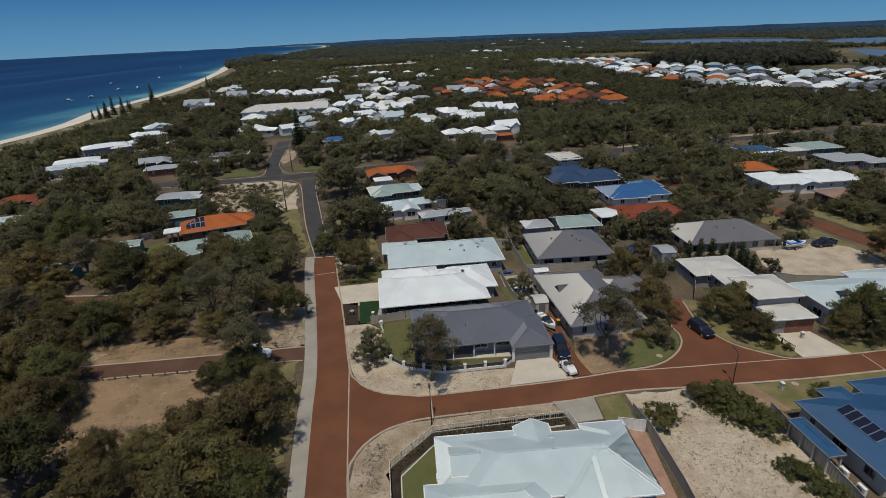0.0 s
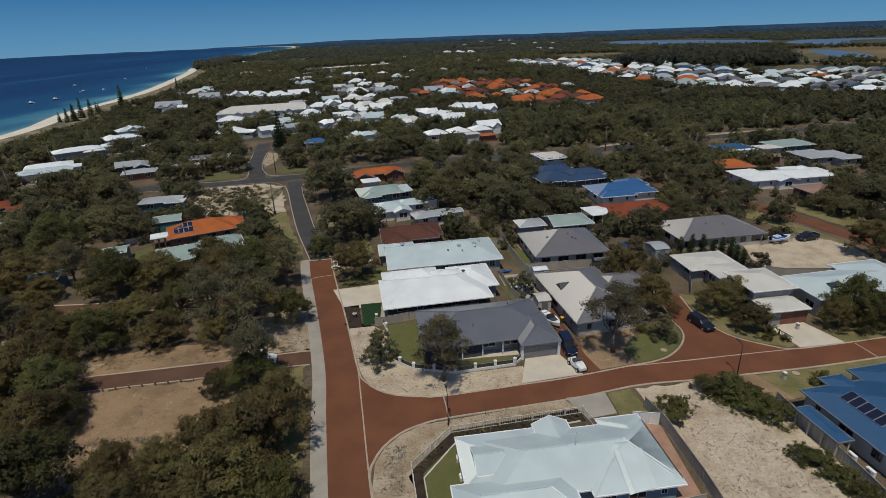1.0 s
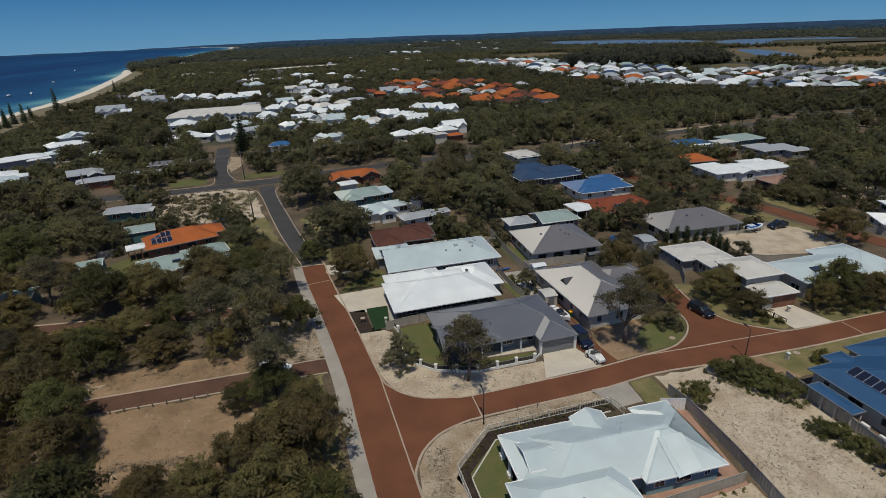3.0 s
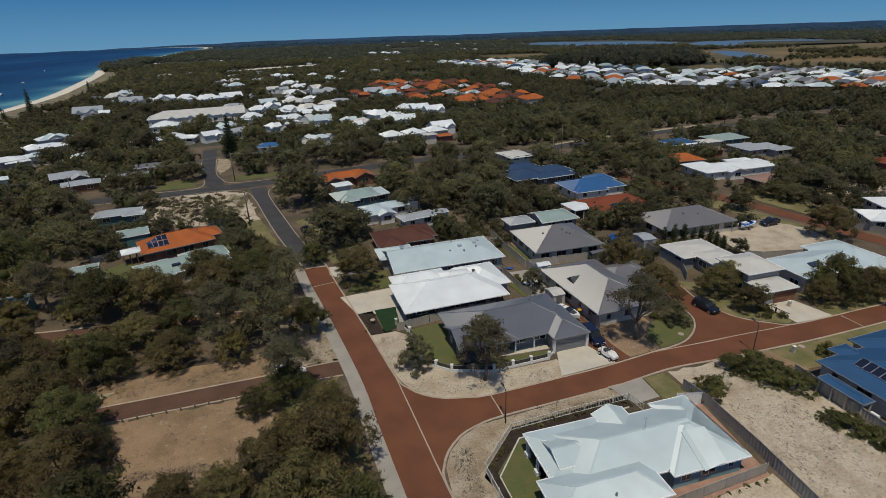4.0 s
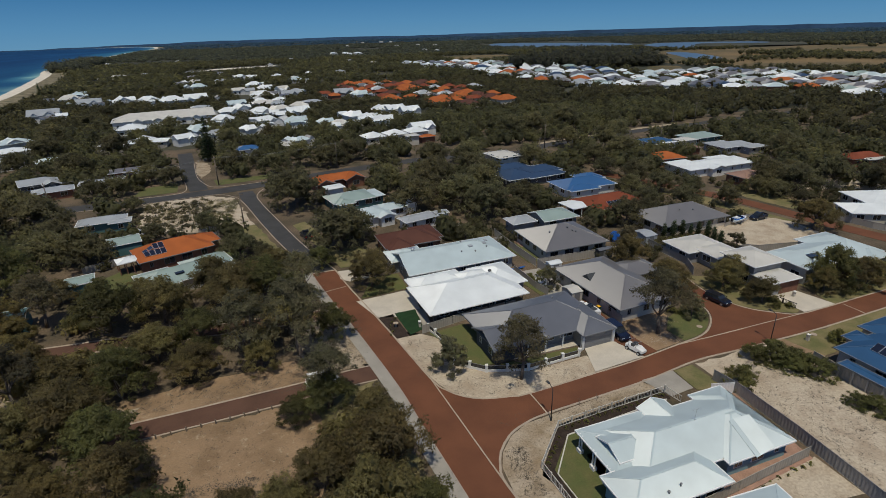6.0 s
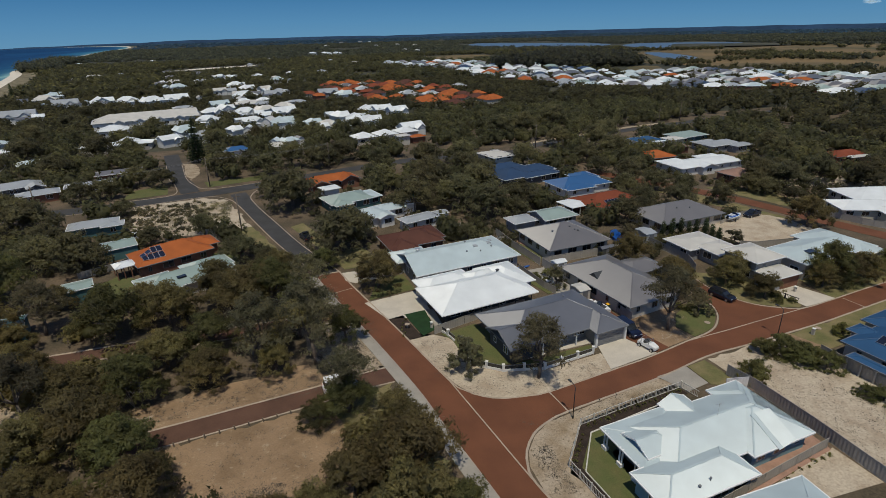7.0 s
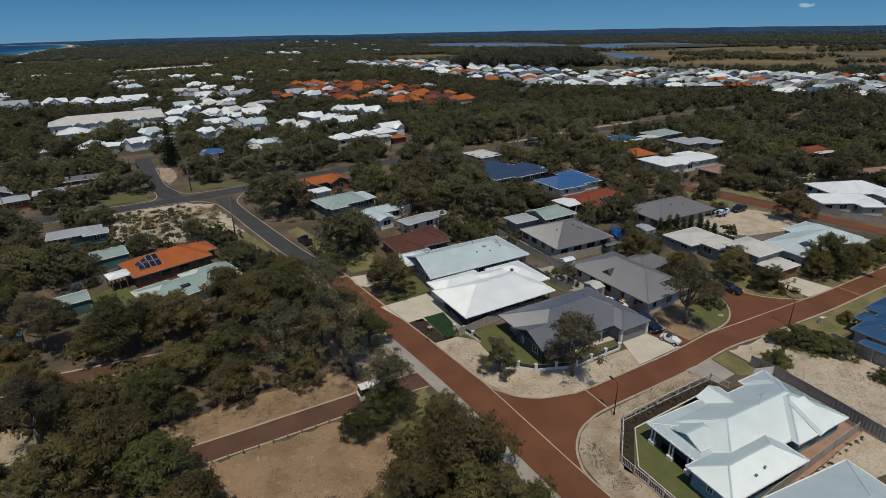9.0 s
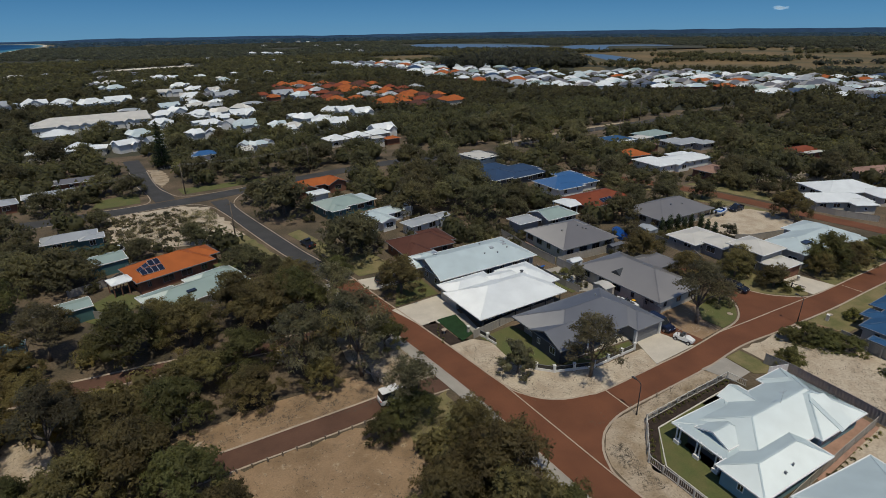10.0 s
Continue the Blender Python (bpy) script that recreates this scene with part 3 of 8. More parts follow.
# ---- roads and paths ----
strip("road", [(-4.5, 0), (-8.5, 20), (-12.95, 41.3), (-15.8, 54.6), (-17.7, 64.2), (-21.8, 79.1), (-27.0, 97), (-29.1, 104.9)], 4.6, 0.05, M["red_road"], "red asphalt residential street", "road")
strip("road", [(-6.5, 55.2), (-3, 55.75), (7, 57.5), (14, 58.8), (22.5, 60.9), (30, 61.6), (38, 62.5), (46.9, 63.5), (54, 64.5), (62, 65.8), (72, 67.3), (86, 70), (97, 73)], 4.1, 0.055, M["red_road"], "red asphalt residential street", "road")
patch("road_junction", smooth_line([(-15.2, 64.2), (-13.9, 61.4), (-12, 59.5), (-9.5, 58.3), (-5.7, 57.8), (-3.3, 57.8)]) + smooth_line([(-2.7, 53.9), (-6, 52.8), (-8.6, 51.2), (-10.5, 48.8), (-11.3, 46.7), (-11.6, 44.8)]), 0.06, M["red_road"], "flared red asphalt junction", "road")
patch("road_turning_head", smooth_line([(23, 62.9), (26.9, 63.9), (29.7, 65.3), (32.2, 67.8), (33.7, 70.6), (34, 73), (33.7, 74.7), (34.6, 84)]) + smooth_line([(38, 84), (37.8, 76.4), (38.9, 72.1), (40.7, 69.2), (43.7, 67.0), (47.2, 65.6)]), 0.062, M["red_road"], "red asphalt side street with a flared mouth", "road")
strip("road", [(-28.9, 104.6), (-35.8, 123), (-41.8, 140.8), (-47.6, 159), (-51.2, 172)], 4.6, 0.05, M["grey_road"], "grey asphalt street", "road")
strip("road", [(-135, 166), (-101, 168.5), (-80, 171), (-61, 175), (-50, 178.2), (-40, 182), (-20, 189), (10, 197), (30, 196), (50, 196)], 6.4, 0.055, M["grey_road"], "grey asphalt street", "road")
strip("road", [(-65.5, 178), (-68.5, 188), (-72.6, 199), (-77.5, 221), (-82, 240)], 5.4, 0.06, M["grey_road"], "grey asphalt street", "road")
strip("road", [(60, 160), (70, 142), (78, 127.9), (83.5, 114.5), (88.2, 98.6), (92.5, 86), (96, 74), (100, 55)], 4.8, 0.05, M["red_road"], "red asphalt street", "road")
strip("road", [(49, 180), (53, 190), (58, 203), (82, 211), (110, 219), (145, 226), (220, 240)], 5.6, 0.05, M["grey_road"], "grey asphalt road through the trees", "road")
strip("footpath", [(-6.8, 0), (-11.0, 20), (-16.15, 41.3), (-18.95, 54.3), (-20.95, 64.2), (-25.05, 79.1), (-30.3, 97), (-32.3, 104.9)], 1.8, 0.09, M["concrete"], "pale grey concrete footpath beside the street", "footpath")
strip("path", [(-56, 63.0), (-47.5, 64.2), (-41.5, 65.1), (-33.2, 66.4), (-26, 67.7), (-21.6, 68.3)], 3.5, 0.04, M["brown_path"], "brown asphalt lane through dry ground", "path")
strip("path", [(-110, 89), (-78, 86.4), (-60, 86.6), (-40, 86.8), (-26, 87.0)], 3.4, 0.04, M["brown_path"], "brown asphalt lane under the trees", "path")
# kerbs
kerb([(-10.6, 41), (-11.45, 45), (-11.2, 46.8), (-10.4, 48.9), (-8.5, 51.2), (-5.9, 52.7), (-2.7, 53.65), (7, 55.35), (14, 56.65), (22.5, 58.75), (30, 59.45), (38, 60.3), (46.9, 61.3), (54, 62.4), (62, 63.7), (72, 65.2), (86, 67.9)])
kerb([(-26.6, 104.9), (-24.6, 97), (-19.4, 79.1), (-15.3, 64.3), (-13.9, 61.5), (-12, 59.6), (-9.5, 58.4), (-5.7, 57.9), (-3.3, 57.9), (7, 59.7), (14, 60.95), (22.8, 63.1), (26.9, 64.1), (29.6, 65.5), (32.1, 68), (33.5, 70.6), (33.8, 73), (33.5, 74.7), (34.3, 83)])
kerb([(38.2, 83), (37.9, 76.4), (39.0, 72.2), (40.8, 69.3), (43.8, 67.2), (47, 65.8), (54, 66.6), (62, 67.9), (72, 69.4), (86, 72.1)])
kerb([(-6.0, 20), (-10.6, 41.3), (-11.5, 45), (-13.4, 54.6), (-15.3, 64.3)], "flush cream concrete edge strip across the junction", 0.22, 0.075)
kerb([(22.8, 63.0), (30, 63.75), (38, 64.7), (47, 65.7)], "flush cream concrete edge strip across the side street", 0.22, 0.08)
kerb([(-3.3, 57.9), (-2.7, 53.7)], "flush cream concrete strip across the road", 0.22, 0.082)
kerb([(-29.3, 95.6), (-25.0, 97.0)], "flush cream concrete strip across the road", 0.22, 0.082)
kerb([(56.7, 66.6), (57.3, 63.0)], "flush cream concrete strip across the road", 0.22, 0.082)
kerb([(-31.6, 104.6), (-26.6, 105.3)], "flush cream concrete strip where red meets grey asphalt", 0.5, 0.082)
kerb([(-10.8, 20), (-15.3, 41.3), (-18.1, 54.6), (-20.05, 64.2), (-24.1, 79.1), (-29.35, 97), (-31.4, 104.9)], width=0.16)
kerb([(-56, 64.9), (-47.5, 66.05), (-41.5, 66.95), (-33.2, 68.2), (-26, 69.5), (-22.6, 69.9)])
kerb([(-56, 61.1), (-47.5, 62.35), (-41.5, 63.2), (-33.2, 64.5), (-26, 65.8), (-22.6, 66.2)], width=0.2)
kerb([(-110, 90.8), (-78, 88.2), (-60, 88.4), (-40, 88.6), (-30, 88.8)], width=0.4)
kerb([(-110, 87.2), (-78, 84.6), (-60, 84.8), (-40, 85.0), (-28, 85.2)], width=0.3)
kerb([(-31.2, 104.9), (-38.2, 123), (-44.2, 140.8), (-50.0, 159), (-54, 167.5), (-61, 171.5), (-80, 167.6), (-101, 165)], width=0.25)
kerb([(-26.5, 104.9), (-33.4, 122), (-39.4, 140), (-45.2, 158), (-47.2, 168), (-44, 176.5), (-36, 179.5)], width=0.25)
kerb([(-83, 174.3), (-70.5, 177), (-71.5, 188), (-75.4, 199), (-80.3, 221)], width=0.25)
kerb([(-36, 186.5), (-50, 182), (-61, 181), (-65.6, 187), (-69.8, 198), (-74.7, 220)], width=0.25)

for a, b in (((-3.4, 30.6), (-5.5, 44.2)), ((-5.5, 44.2), (-1.9, 49.4)), ((-1.9, 49.4), (13.2, 52.2))):
    kerb([a, b], "pale concrete edging of the front garden bed", 0.15, 0.16, material=M["cream_rail"])

# ---- ground covers ----
patch("verge", smooth_line([(-19.2, 79), (-17.3, 72), (-15.1, 64.4), (-13.7, 61.6), (-12, 59.8), (-9.5, 58.6), (-5.7, 58.0), (-3.3, 58.0), (7.2, 59.9)]) + [Vector((8.4, 61)), Vector((8.0, 64.0)), Vector((-1.5, 62.6)), Vector((-7.5, 64)), Vector((-11.5, 67)), Vector((-12, 74.5)), Vector((-14.5, 76.5)), Vector((-18.3, 76))], 0.03, M["sand"], "bare sandy verge with dry litter", "verge")
patch("verge", [(-5.9, 52.6), (-8.4, 51), (-10.2, 48.8), (-11, 46.6), (-10.9, 42), (-7.2, 30), (-4, 38), (-7.2, 44.5), (-2.2, 51.4), (14.0, 54.6), (12.2, 56.2), (6, 55)], 0.03, M["verge"], "dry grassy verge around the corner", "verge")
patch("verge", [(-20.2, 54), (-23.3, 66), (-33, 64.2), (-31, 56), (-26, 46), (-19, 46)], 0.025, M["dry_grass"], "dry tan grass beside the footpath", "verge", rough=1.5)
patch("verge", [(-22.0, 69.9), (-25.8, 80), (-27.6, 84.8), (-36, 84.8), (-30, 70)], 0.025, M["verge"], "sandy verge under the trees", "verge", rough=1.5)
patch("dirt_field", [(-54.2, 61.0), (-52, 50), (-43, 44), (-30.5, 47), (-29.5, 55), (-31.5, 64.2), (-41.5, 62.8)], 0.03, M["dirt"], "bare brown dirt field", "field", rough=1.6, seed=3)
patch("dirt_bank", [(-57, 62.6), (-33, 66.0), (-29, 69), (-34, 74), (-48, 72), (-58, 70)], 0.022, M["dirt"], "bare brown dirt under the trees", "ground cover", rough=0.9, seed=5)
patch("sandy_bank", [(-76, 77), (-70, 77), (-69, 70), (-76, 66)], 0.022, M["verge"], "pale bare sand between trees", "ground cover", rough=2.0, seed=6)
patch("vacant_lot", [(-79, 167.5), (-61, 170.8), (-53.6, 166), (-45.6, 139.8), (-52, 136), (-73, 141)], 0.03, M["sand"], "vacant sandy lot with low scrub", "lot", rough=1.2, seed=8)
patch("verge", [(-45.6, 139.8), (-39.2, 123), (-33, 108), (-36.5, 107), (-45, 124), (-52, 136)], 0.028, M["dry_grass"], "dry grass verge beside the street", "verge", rough=0.8, seed=9)
patch("vacant_lot", [(21.8, 58.1), (30, 59.2), (36.5, 59.9), (38.0, 54), (39.3, 42), (40, 22), (24, 22), (24.2, 35), (23.2, 50)], 0.03, M["sand"], "vacant lot of pale sand with dry tufts", "lot", rough=0.5, seed=11)
patch("lot_lawn", [(36.8, 60.0), (46.9, 61.1), (58, 63), (72, 65), (76, 58), (62, 56), (41, 55), (38.2, 55.6)], 0.032, M["dry_grass"], "patchy green and straw lawn", "lawn", rough=0.5, seed=12)
patch("red_drive", [(35.6, 59.9), (38.6, 60.2), (40.8, 54.8), (38.2, 54.4)], 0.05, M["dirt"], "red gravel drive", "drive", rough=0.3)
patch("drive", [(8.6, 65.8), (13.7, 66.5), (15.9, 61.6), (7.3, 60.0)], 0.07, M["drive"], "pale concrete drive to the garage", "drive")
patch("side_drive", [(13.8, 66.4), (15.9, 61.7), (18.5, 62.3), (17.4, 66), (15.6, 79.5), (13.2, 80)], 0.065, M["red_road"], "red paved strip beside the house", "drive")
patch("drive", [(-23.6, 90.3), (-20.6, 83.5), (-12.8, 82.0), (-13.6, 92.4)], 0.07, M["drive"], "pale concrete drive to the garage", "drive")
patch("drive", [(-25.9, 100.6), (-24.2, 99), (-18.5, 100), (-17.5, 104.5), (-26.2, 104.4)], 0.07, M["drive"], "pale concrete drive", "drive")
patch("garden_bed", [(-20.5, 83.3), (-17.9, 83.9), (-16.3, 76.4), (-18.4, 76)], 0.07, M["mulch"], "dark mulched garden bed", "garden bed")
patch("turf", [(-17.6, 84.1), (-13.9, 84.6), (-13.7, 77.9), (-16.1, 76.5)], 0.075, M["turf"], "rectangle of deep green artificial turf", "lawn")
patch("yard_paving", [(-13.8, 84.7), (-12.4, 84.4), (-12.2, 77.6), (-13.6, 77.8)], 0.072, M["concrete"], "narrow pale paved strip beside the house", "paving")
patch("lawn", [(-13.2, 76.2), (-7.0, 77.6), (-4.2, 72), (-5.2, 65.4), (-9.6, 65.8), (-11.6, 67.8), (-12, 74)], 0.07, M["lawn"], "green front lawn behind the post fence", "lawn")
patch("lawn", [(-5.0, 65.2), (7.6, 66.4), (7.4, 64.6), (2.9, 63.9), (-1.4, 63.3), (-5.4, 63.9)], 0.075, M["lawn"], "strip of green lawn below the verandah", "lawn")
patch("verandah_floor", [(-5.5, 65.6), (8.6, 66.8), (8.3, 69.4), (-5.5, 68.2)], 0.14, M["drive"], "pale verandah floor", "paving")
patch("lawn", [(9.0, 83.6), (7.6, 89), (10.2, 90), (11.2, 84.2)], 0.07, M["lawn"], "small green back lawn", "lawn")
patch("yard_paving", [(9.2, 84), (7.8, 94), (13.2, 94.5), (14.8, 82)], 0.06, M["concrete"], "pale back yard paving", "paving")
patch("lawn", [(10.6, 107), (14.0, 108), (15.2, 98.2), (12.4, 97.4)], 0.07, M["lawn"], "green strip of back lawn", "lawn")
patch("lawn", [(-19.8, 99.6), (-14.6, 100), (-13.8, 93), (-22.6, 91.2)], 0.065, M["lawn"], "small green lawn below a street tree", "lawn")
patch("lawn_island", smooth_line([(24.2, 63.7), (27.2, 64.5), (29.5, 65.8), (31.8, 68.2), (33.2, 70.7), (33.3, 73.2)]) + [Vector((30.5, 73)), Vector((26, 70.5)), Vector((23.4, 67.2))], 0.07, M["lawn"], "green lawn with a curved kerb", "lawn")
patch("garden_dirt", [(18.7, 62.5), (23.2, 63.6), (23.2, 67), (26, 71), (26, 74), (17.8, 73), (17, 66)], 0.04, M["dirt"], "bare dirt front garden with litter", "garden", rough=0.3)
patch("yard", [(38.4, 72.6), (41, 69.6), (44, 67.5), (47, 66.2), (48.5, 67), (48.8, 73), (46, 80), (38.3, 84)], 0.04, M["dry_grass"], "dry shaded front garden", "garden")
patch("drive", [(48.4, 66.1), (55.6, 66.8), (53.0, 73.4), (47.2, 72.6)], 0.07, M["drive"], "pale concrete drive to the garage", "drive")
patch("verge", [(55.2, 67.0), (72, 69.6), (84, 72), (80, 80), (56, 76)], 0.04, M["dry_grass"], "dry grass verge under the trees", "verge", rough=0.4)
patch("sand_yard", [(58.5, 97.4), (60.5, 104.2), (73, 107.6), (81.2, 106.2), (81.6, 94.8), (72, 89.4), (59.6, 90.2)], 0.04, M["sand"], "bare pale sand building lot", "lot")
patch("drive", [(12.4, 56.6), (17.7, 57.4), (18.0, 53.4), (14.2, 52.6)], 0.07, M["concrete"], "grey concrete drive", "drive")
patch("lawn", [(17.9, 57.4), (21.2, 58.0), (22.4, 51.2), (18.2, 53)], 0.06, M["dry_grass"], "small lawn beside the drive", "lawn")
patch("front_lawn", [(-6.3, 44.4), (-2.0, 50.4), (6.6, 51.2), (6.4, 47), (-1.2, 46), (-1.4, 36), (-5.2, 33)], 0.06, M["lawn"], "green and straw front lawn inside the fence", "lawn")
patch("garden_bed", [(-4.4, 31), (-6.6, 43.6), (-6.9, 45.2), (-2.4, 51.0), (13.6, 53.7), (13.9, 52.3), (-1.9, 49.5), (-5.6, 44.8), (-5.5, 43.4), (-3.5, 31)], 0.075, M["mulch"], "dark mulched bed along the fence", "garden bed")
patch("yard_paving", [(8, 36.2), (22.6, 39.2), (22.4, 51), (18.8, 52), (20, 44), (9, 40)], 0.06, M["paving"], "reddish brick paving beside the house", "paving")
patch("side_yard", [(-2, 33.6), (8, 36), (23, 39.4), (23.6, 34), (14, 34), (-2, 28)], 0.05, M["sand"], "sandy side yard between the fences", "yard")
patch("yard_paving", [(13.4, 109.5), (16.2, 110), (16.8, 106.5), (14.0, 106)], 0.075, M["paving"], "red-brown brick paving beside a back lawn", "paving")
patch("sandy_bank", [(-58.5, 66.0), (-54, 66.7), (-53.6, 68.2), (-58.2, 68.6)], 0.045, M["verge"], "patch of pale bare sand beside the lane", "ground cover", rough=1.2, seed=21)
patch("lawn", [(-49, 112.5), (-46, 122), (-52, 127), (-56, 124), (-52, 114)], 0.05, M["lawn"], "green lawn beside the tiled house", "lawn")
patch("lawn", [(-70, 104), (-62, 112), (-70, 117), (-76, 110)], 0.05, M["lawn"], "green back lawn", "lawn")
patch("lawn", [(-84, 176.5), (-72, 178.5), (-74, 190), (-84, 186)], 0.05, M["lawn"], "green corner lawn", "lawn")
patch("verge", [(-70.5, 201), (-67.5, 194), (-66, 203), (-69, 218), (-74.5, 222)], 0.05, M["verge"], "sandy verge beside the street", "verge", rough=1.0)
patch("verge", [(-61, 183), (-36, 189), (-36, 193), (-63, 190)], 0.05, M["lawn"], "green verge under the trees", "verge")
patch("lawn", [(-25.5, 106), (-17.5, 107), (-20.5, 117), (-29, 116)], 0.05, M["dry_grass"], "patchy front lawn", "lawn")
patch("lawn", [(2.5, 106), (10.5, 107.5), (8, 122), (-1, 120)], 0.05, M["dry_grass"], "brown back yard", "yard")
patch("verge", [(-29.5, 118), (-36, 136), (-33, 138), (-26.5, 120)], 0.045, M["dry_grass"], "dry grass verge beside the street", "verge")
patch("verge", [(66, 133), (74, 129), (79, 115), (83.5, 100), (77, 108), (70, 122)], 0.045, M["dry_grass"], "dry grass verge beside the street", "verge", rough=0.8)
patch("verge", [(82, 131), (87, 117), (92.5, 101), (98, 92), (104, 96), (98, 112), (90, 130)], 0.045, M["dry_grass"], "dry grass verge beside the street", "verge", rough=0.8)
patch("sand_yard", [(104, 124), (126, 116), (132, 124), (112, 134)], 0.045, M["sand"], "bare pale sand between trees", "lot", rough=2.0)
patch("verge", [(58, 206.5), (82, 214.5), (110, 222.5), (140, 229), (139, 231.5), (100, 223), (60, 210)], 0.045, M["verge"], "sandy shoulder of the road", "verge", rough=1.5)


# ---- houses ----
FOOT = []            # plan circles kept free of scattered trees
WINDOW_MESH = {}
rng = random.Random(5)


def roof_shape(l, w, pitch, wg, eg):
    a, c = l / 2, w / 2
    rise = min(a if not (wg or eg) else c, c) * math.tan(radians(pitch))
    inset = min(a, c)
    return a, c, rise, (-a if wg else -a + inset), (a if eg else a - inset)


def slope_faces(bm, quads, thick):
    uvl = bm.loops.layers.uv.verify()
    for q in quads:
        vs = [bm.verts.new(p) for p in q]
        f = bm.faces.new(vs)
        f.normal_update()
        if f.normal.z < 0:
            f.normal_flip()
        n = f.normal.copy()
        u = Vector((0, 0, 1)).cross(n)
        u.normalize()
        v = n.cross(u)
        for lo in f.loops:
            lo[uvl].uv = (lo.vert.co.dot(u), lo.vert.co.dot(v))
    if thick:
        bmesh.ops.solidify(bm, geom=bm.faces[:], thickness=-thick)


def window(parent, x, y, z, rz, w, h, frame_mat, name="window"):
    key = (w, h, frame_mat.name)
    if key not in WINDOW_MESH:
        bm = bmesh.new()
        t = 0.07
        box(bm, 0, 0, -h / 2, w, 0.09, t)
        box(bm, 0, 0, h / 2 - t, w, 0.09, t)
        box(bm, -w / 2 + t / 2, 0, -h / 2 + t, t, 0.09, h - 2 * t)
        box(bm, w / 2 - t / 2, 0, -h / 2 + t, t, 0.09, h - 2 * t)
        box(bm, 0, 0, -h / 2 + t, 0.05, 0.07, h - 2 * t)
        fr = bpy.data.meshes.new("window_frame")
        bm.to_mesh(fr)
        bm.free()
        fr.materials.append(frame_mat)
        bm = bmesh.new()
        box(bm, 0, 0.0, -h / 2 + 0.03, w - 0.06, 0.045, h - 0.06)
        pa = bpy.data.meshes.new("pane")
        bm.to_mesh(pa)
        bm.free()
        pa.materials.append(M["glass"])
        WINDOW_MESH[key] = fr, pa
    fr, pa = WINDOW_MESH[key]
    ob = new(name, fr)
    ob.parent = parent
    ob.matrix_local = pose(x, y, z, 0, 0, rz)
    p = new("pane", pa)
    p.parent = ob
    return ob


def panel_door(parent, x, y, rz, w, h, material, slats=5, name="garage_door", label=""):
    bm = bmesh.new()
    box(bm, 0, 0.02, 0, w, 0.04, h)
    ob = part(name, bm, material, parent, label)
    ob.matrix_local = pose(x, y, 0.02, 0, 0, rz)
    bm = bmesh.new()
    box(bm, 0, 0, 0, w, 0.08, h / slats - 0.025)
    first = part("slat", bm, material, ob)
    for i in range(1, slats):
        s = new("slat", first.data)
        s.parent = ob
        s.location = (0, 0, h * i / slats)
    return ob


def block_matrix(b):
    return pose(b["x"], b["y"], 0, 0, 0, 90 if b.get("turn") else 0)


def roof_height(b, x, y):
    """Height of a block's roof above the house's floor at a place in the house's own plan."""
    q = block_matrix(b).inverted() @ Vector((x, y, 0))
    a, c, rise, r0, r1 = roof_shape(b["l"], b["w"], b["pitch"], b.get("wg"), b.get("eg"))
    k = math.tan(radians(b["pitch"]))
    h = c - abs(q.y)
    if not b.get("wg"):
        h = min(h, q.x + a)
    if not b.get("eg"):
        h = min(h, a - q.x)
    return b["eave"] + h * k


def B(x, y, l, w, eave=2.6, pitch=22, wg=0, eg=0, turn=0, over=0.5, **more):
    return dict(x=x, y=y, l=l, w=w, eave=eave, pitch=pitch, wg=wg, eg=eg, turn=turn, over=over, **more)


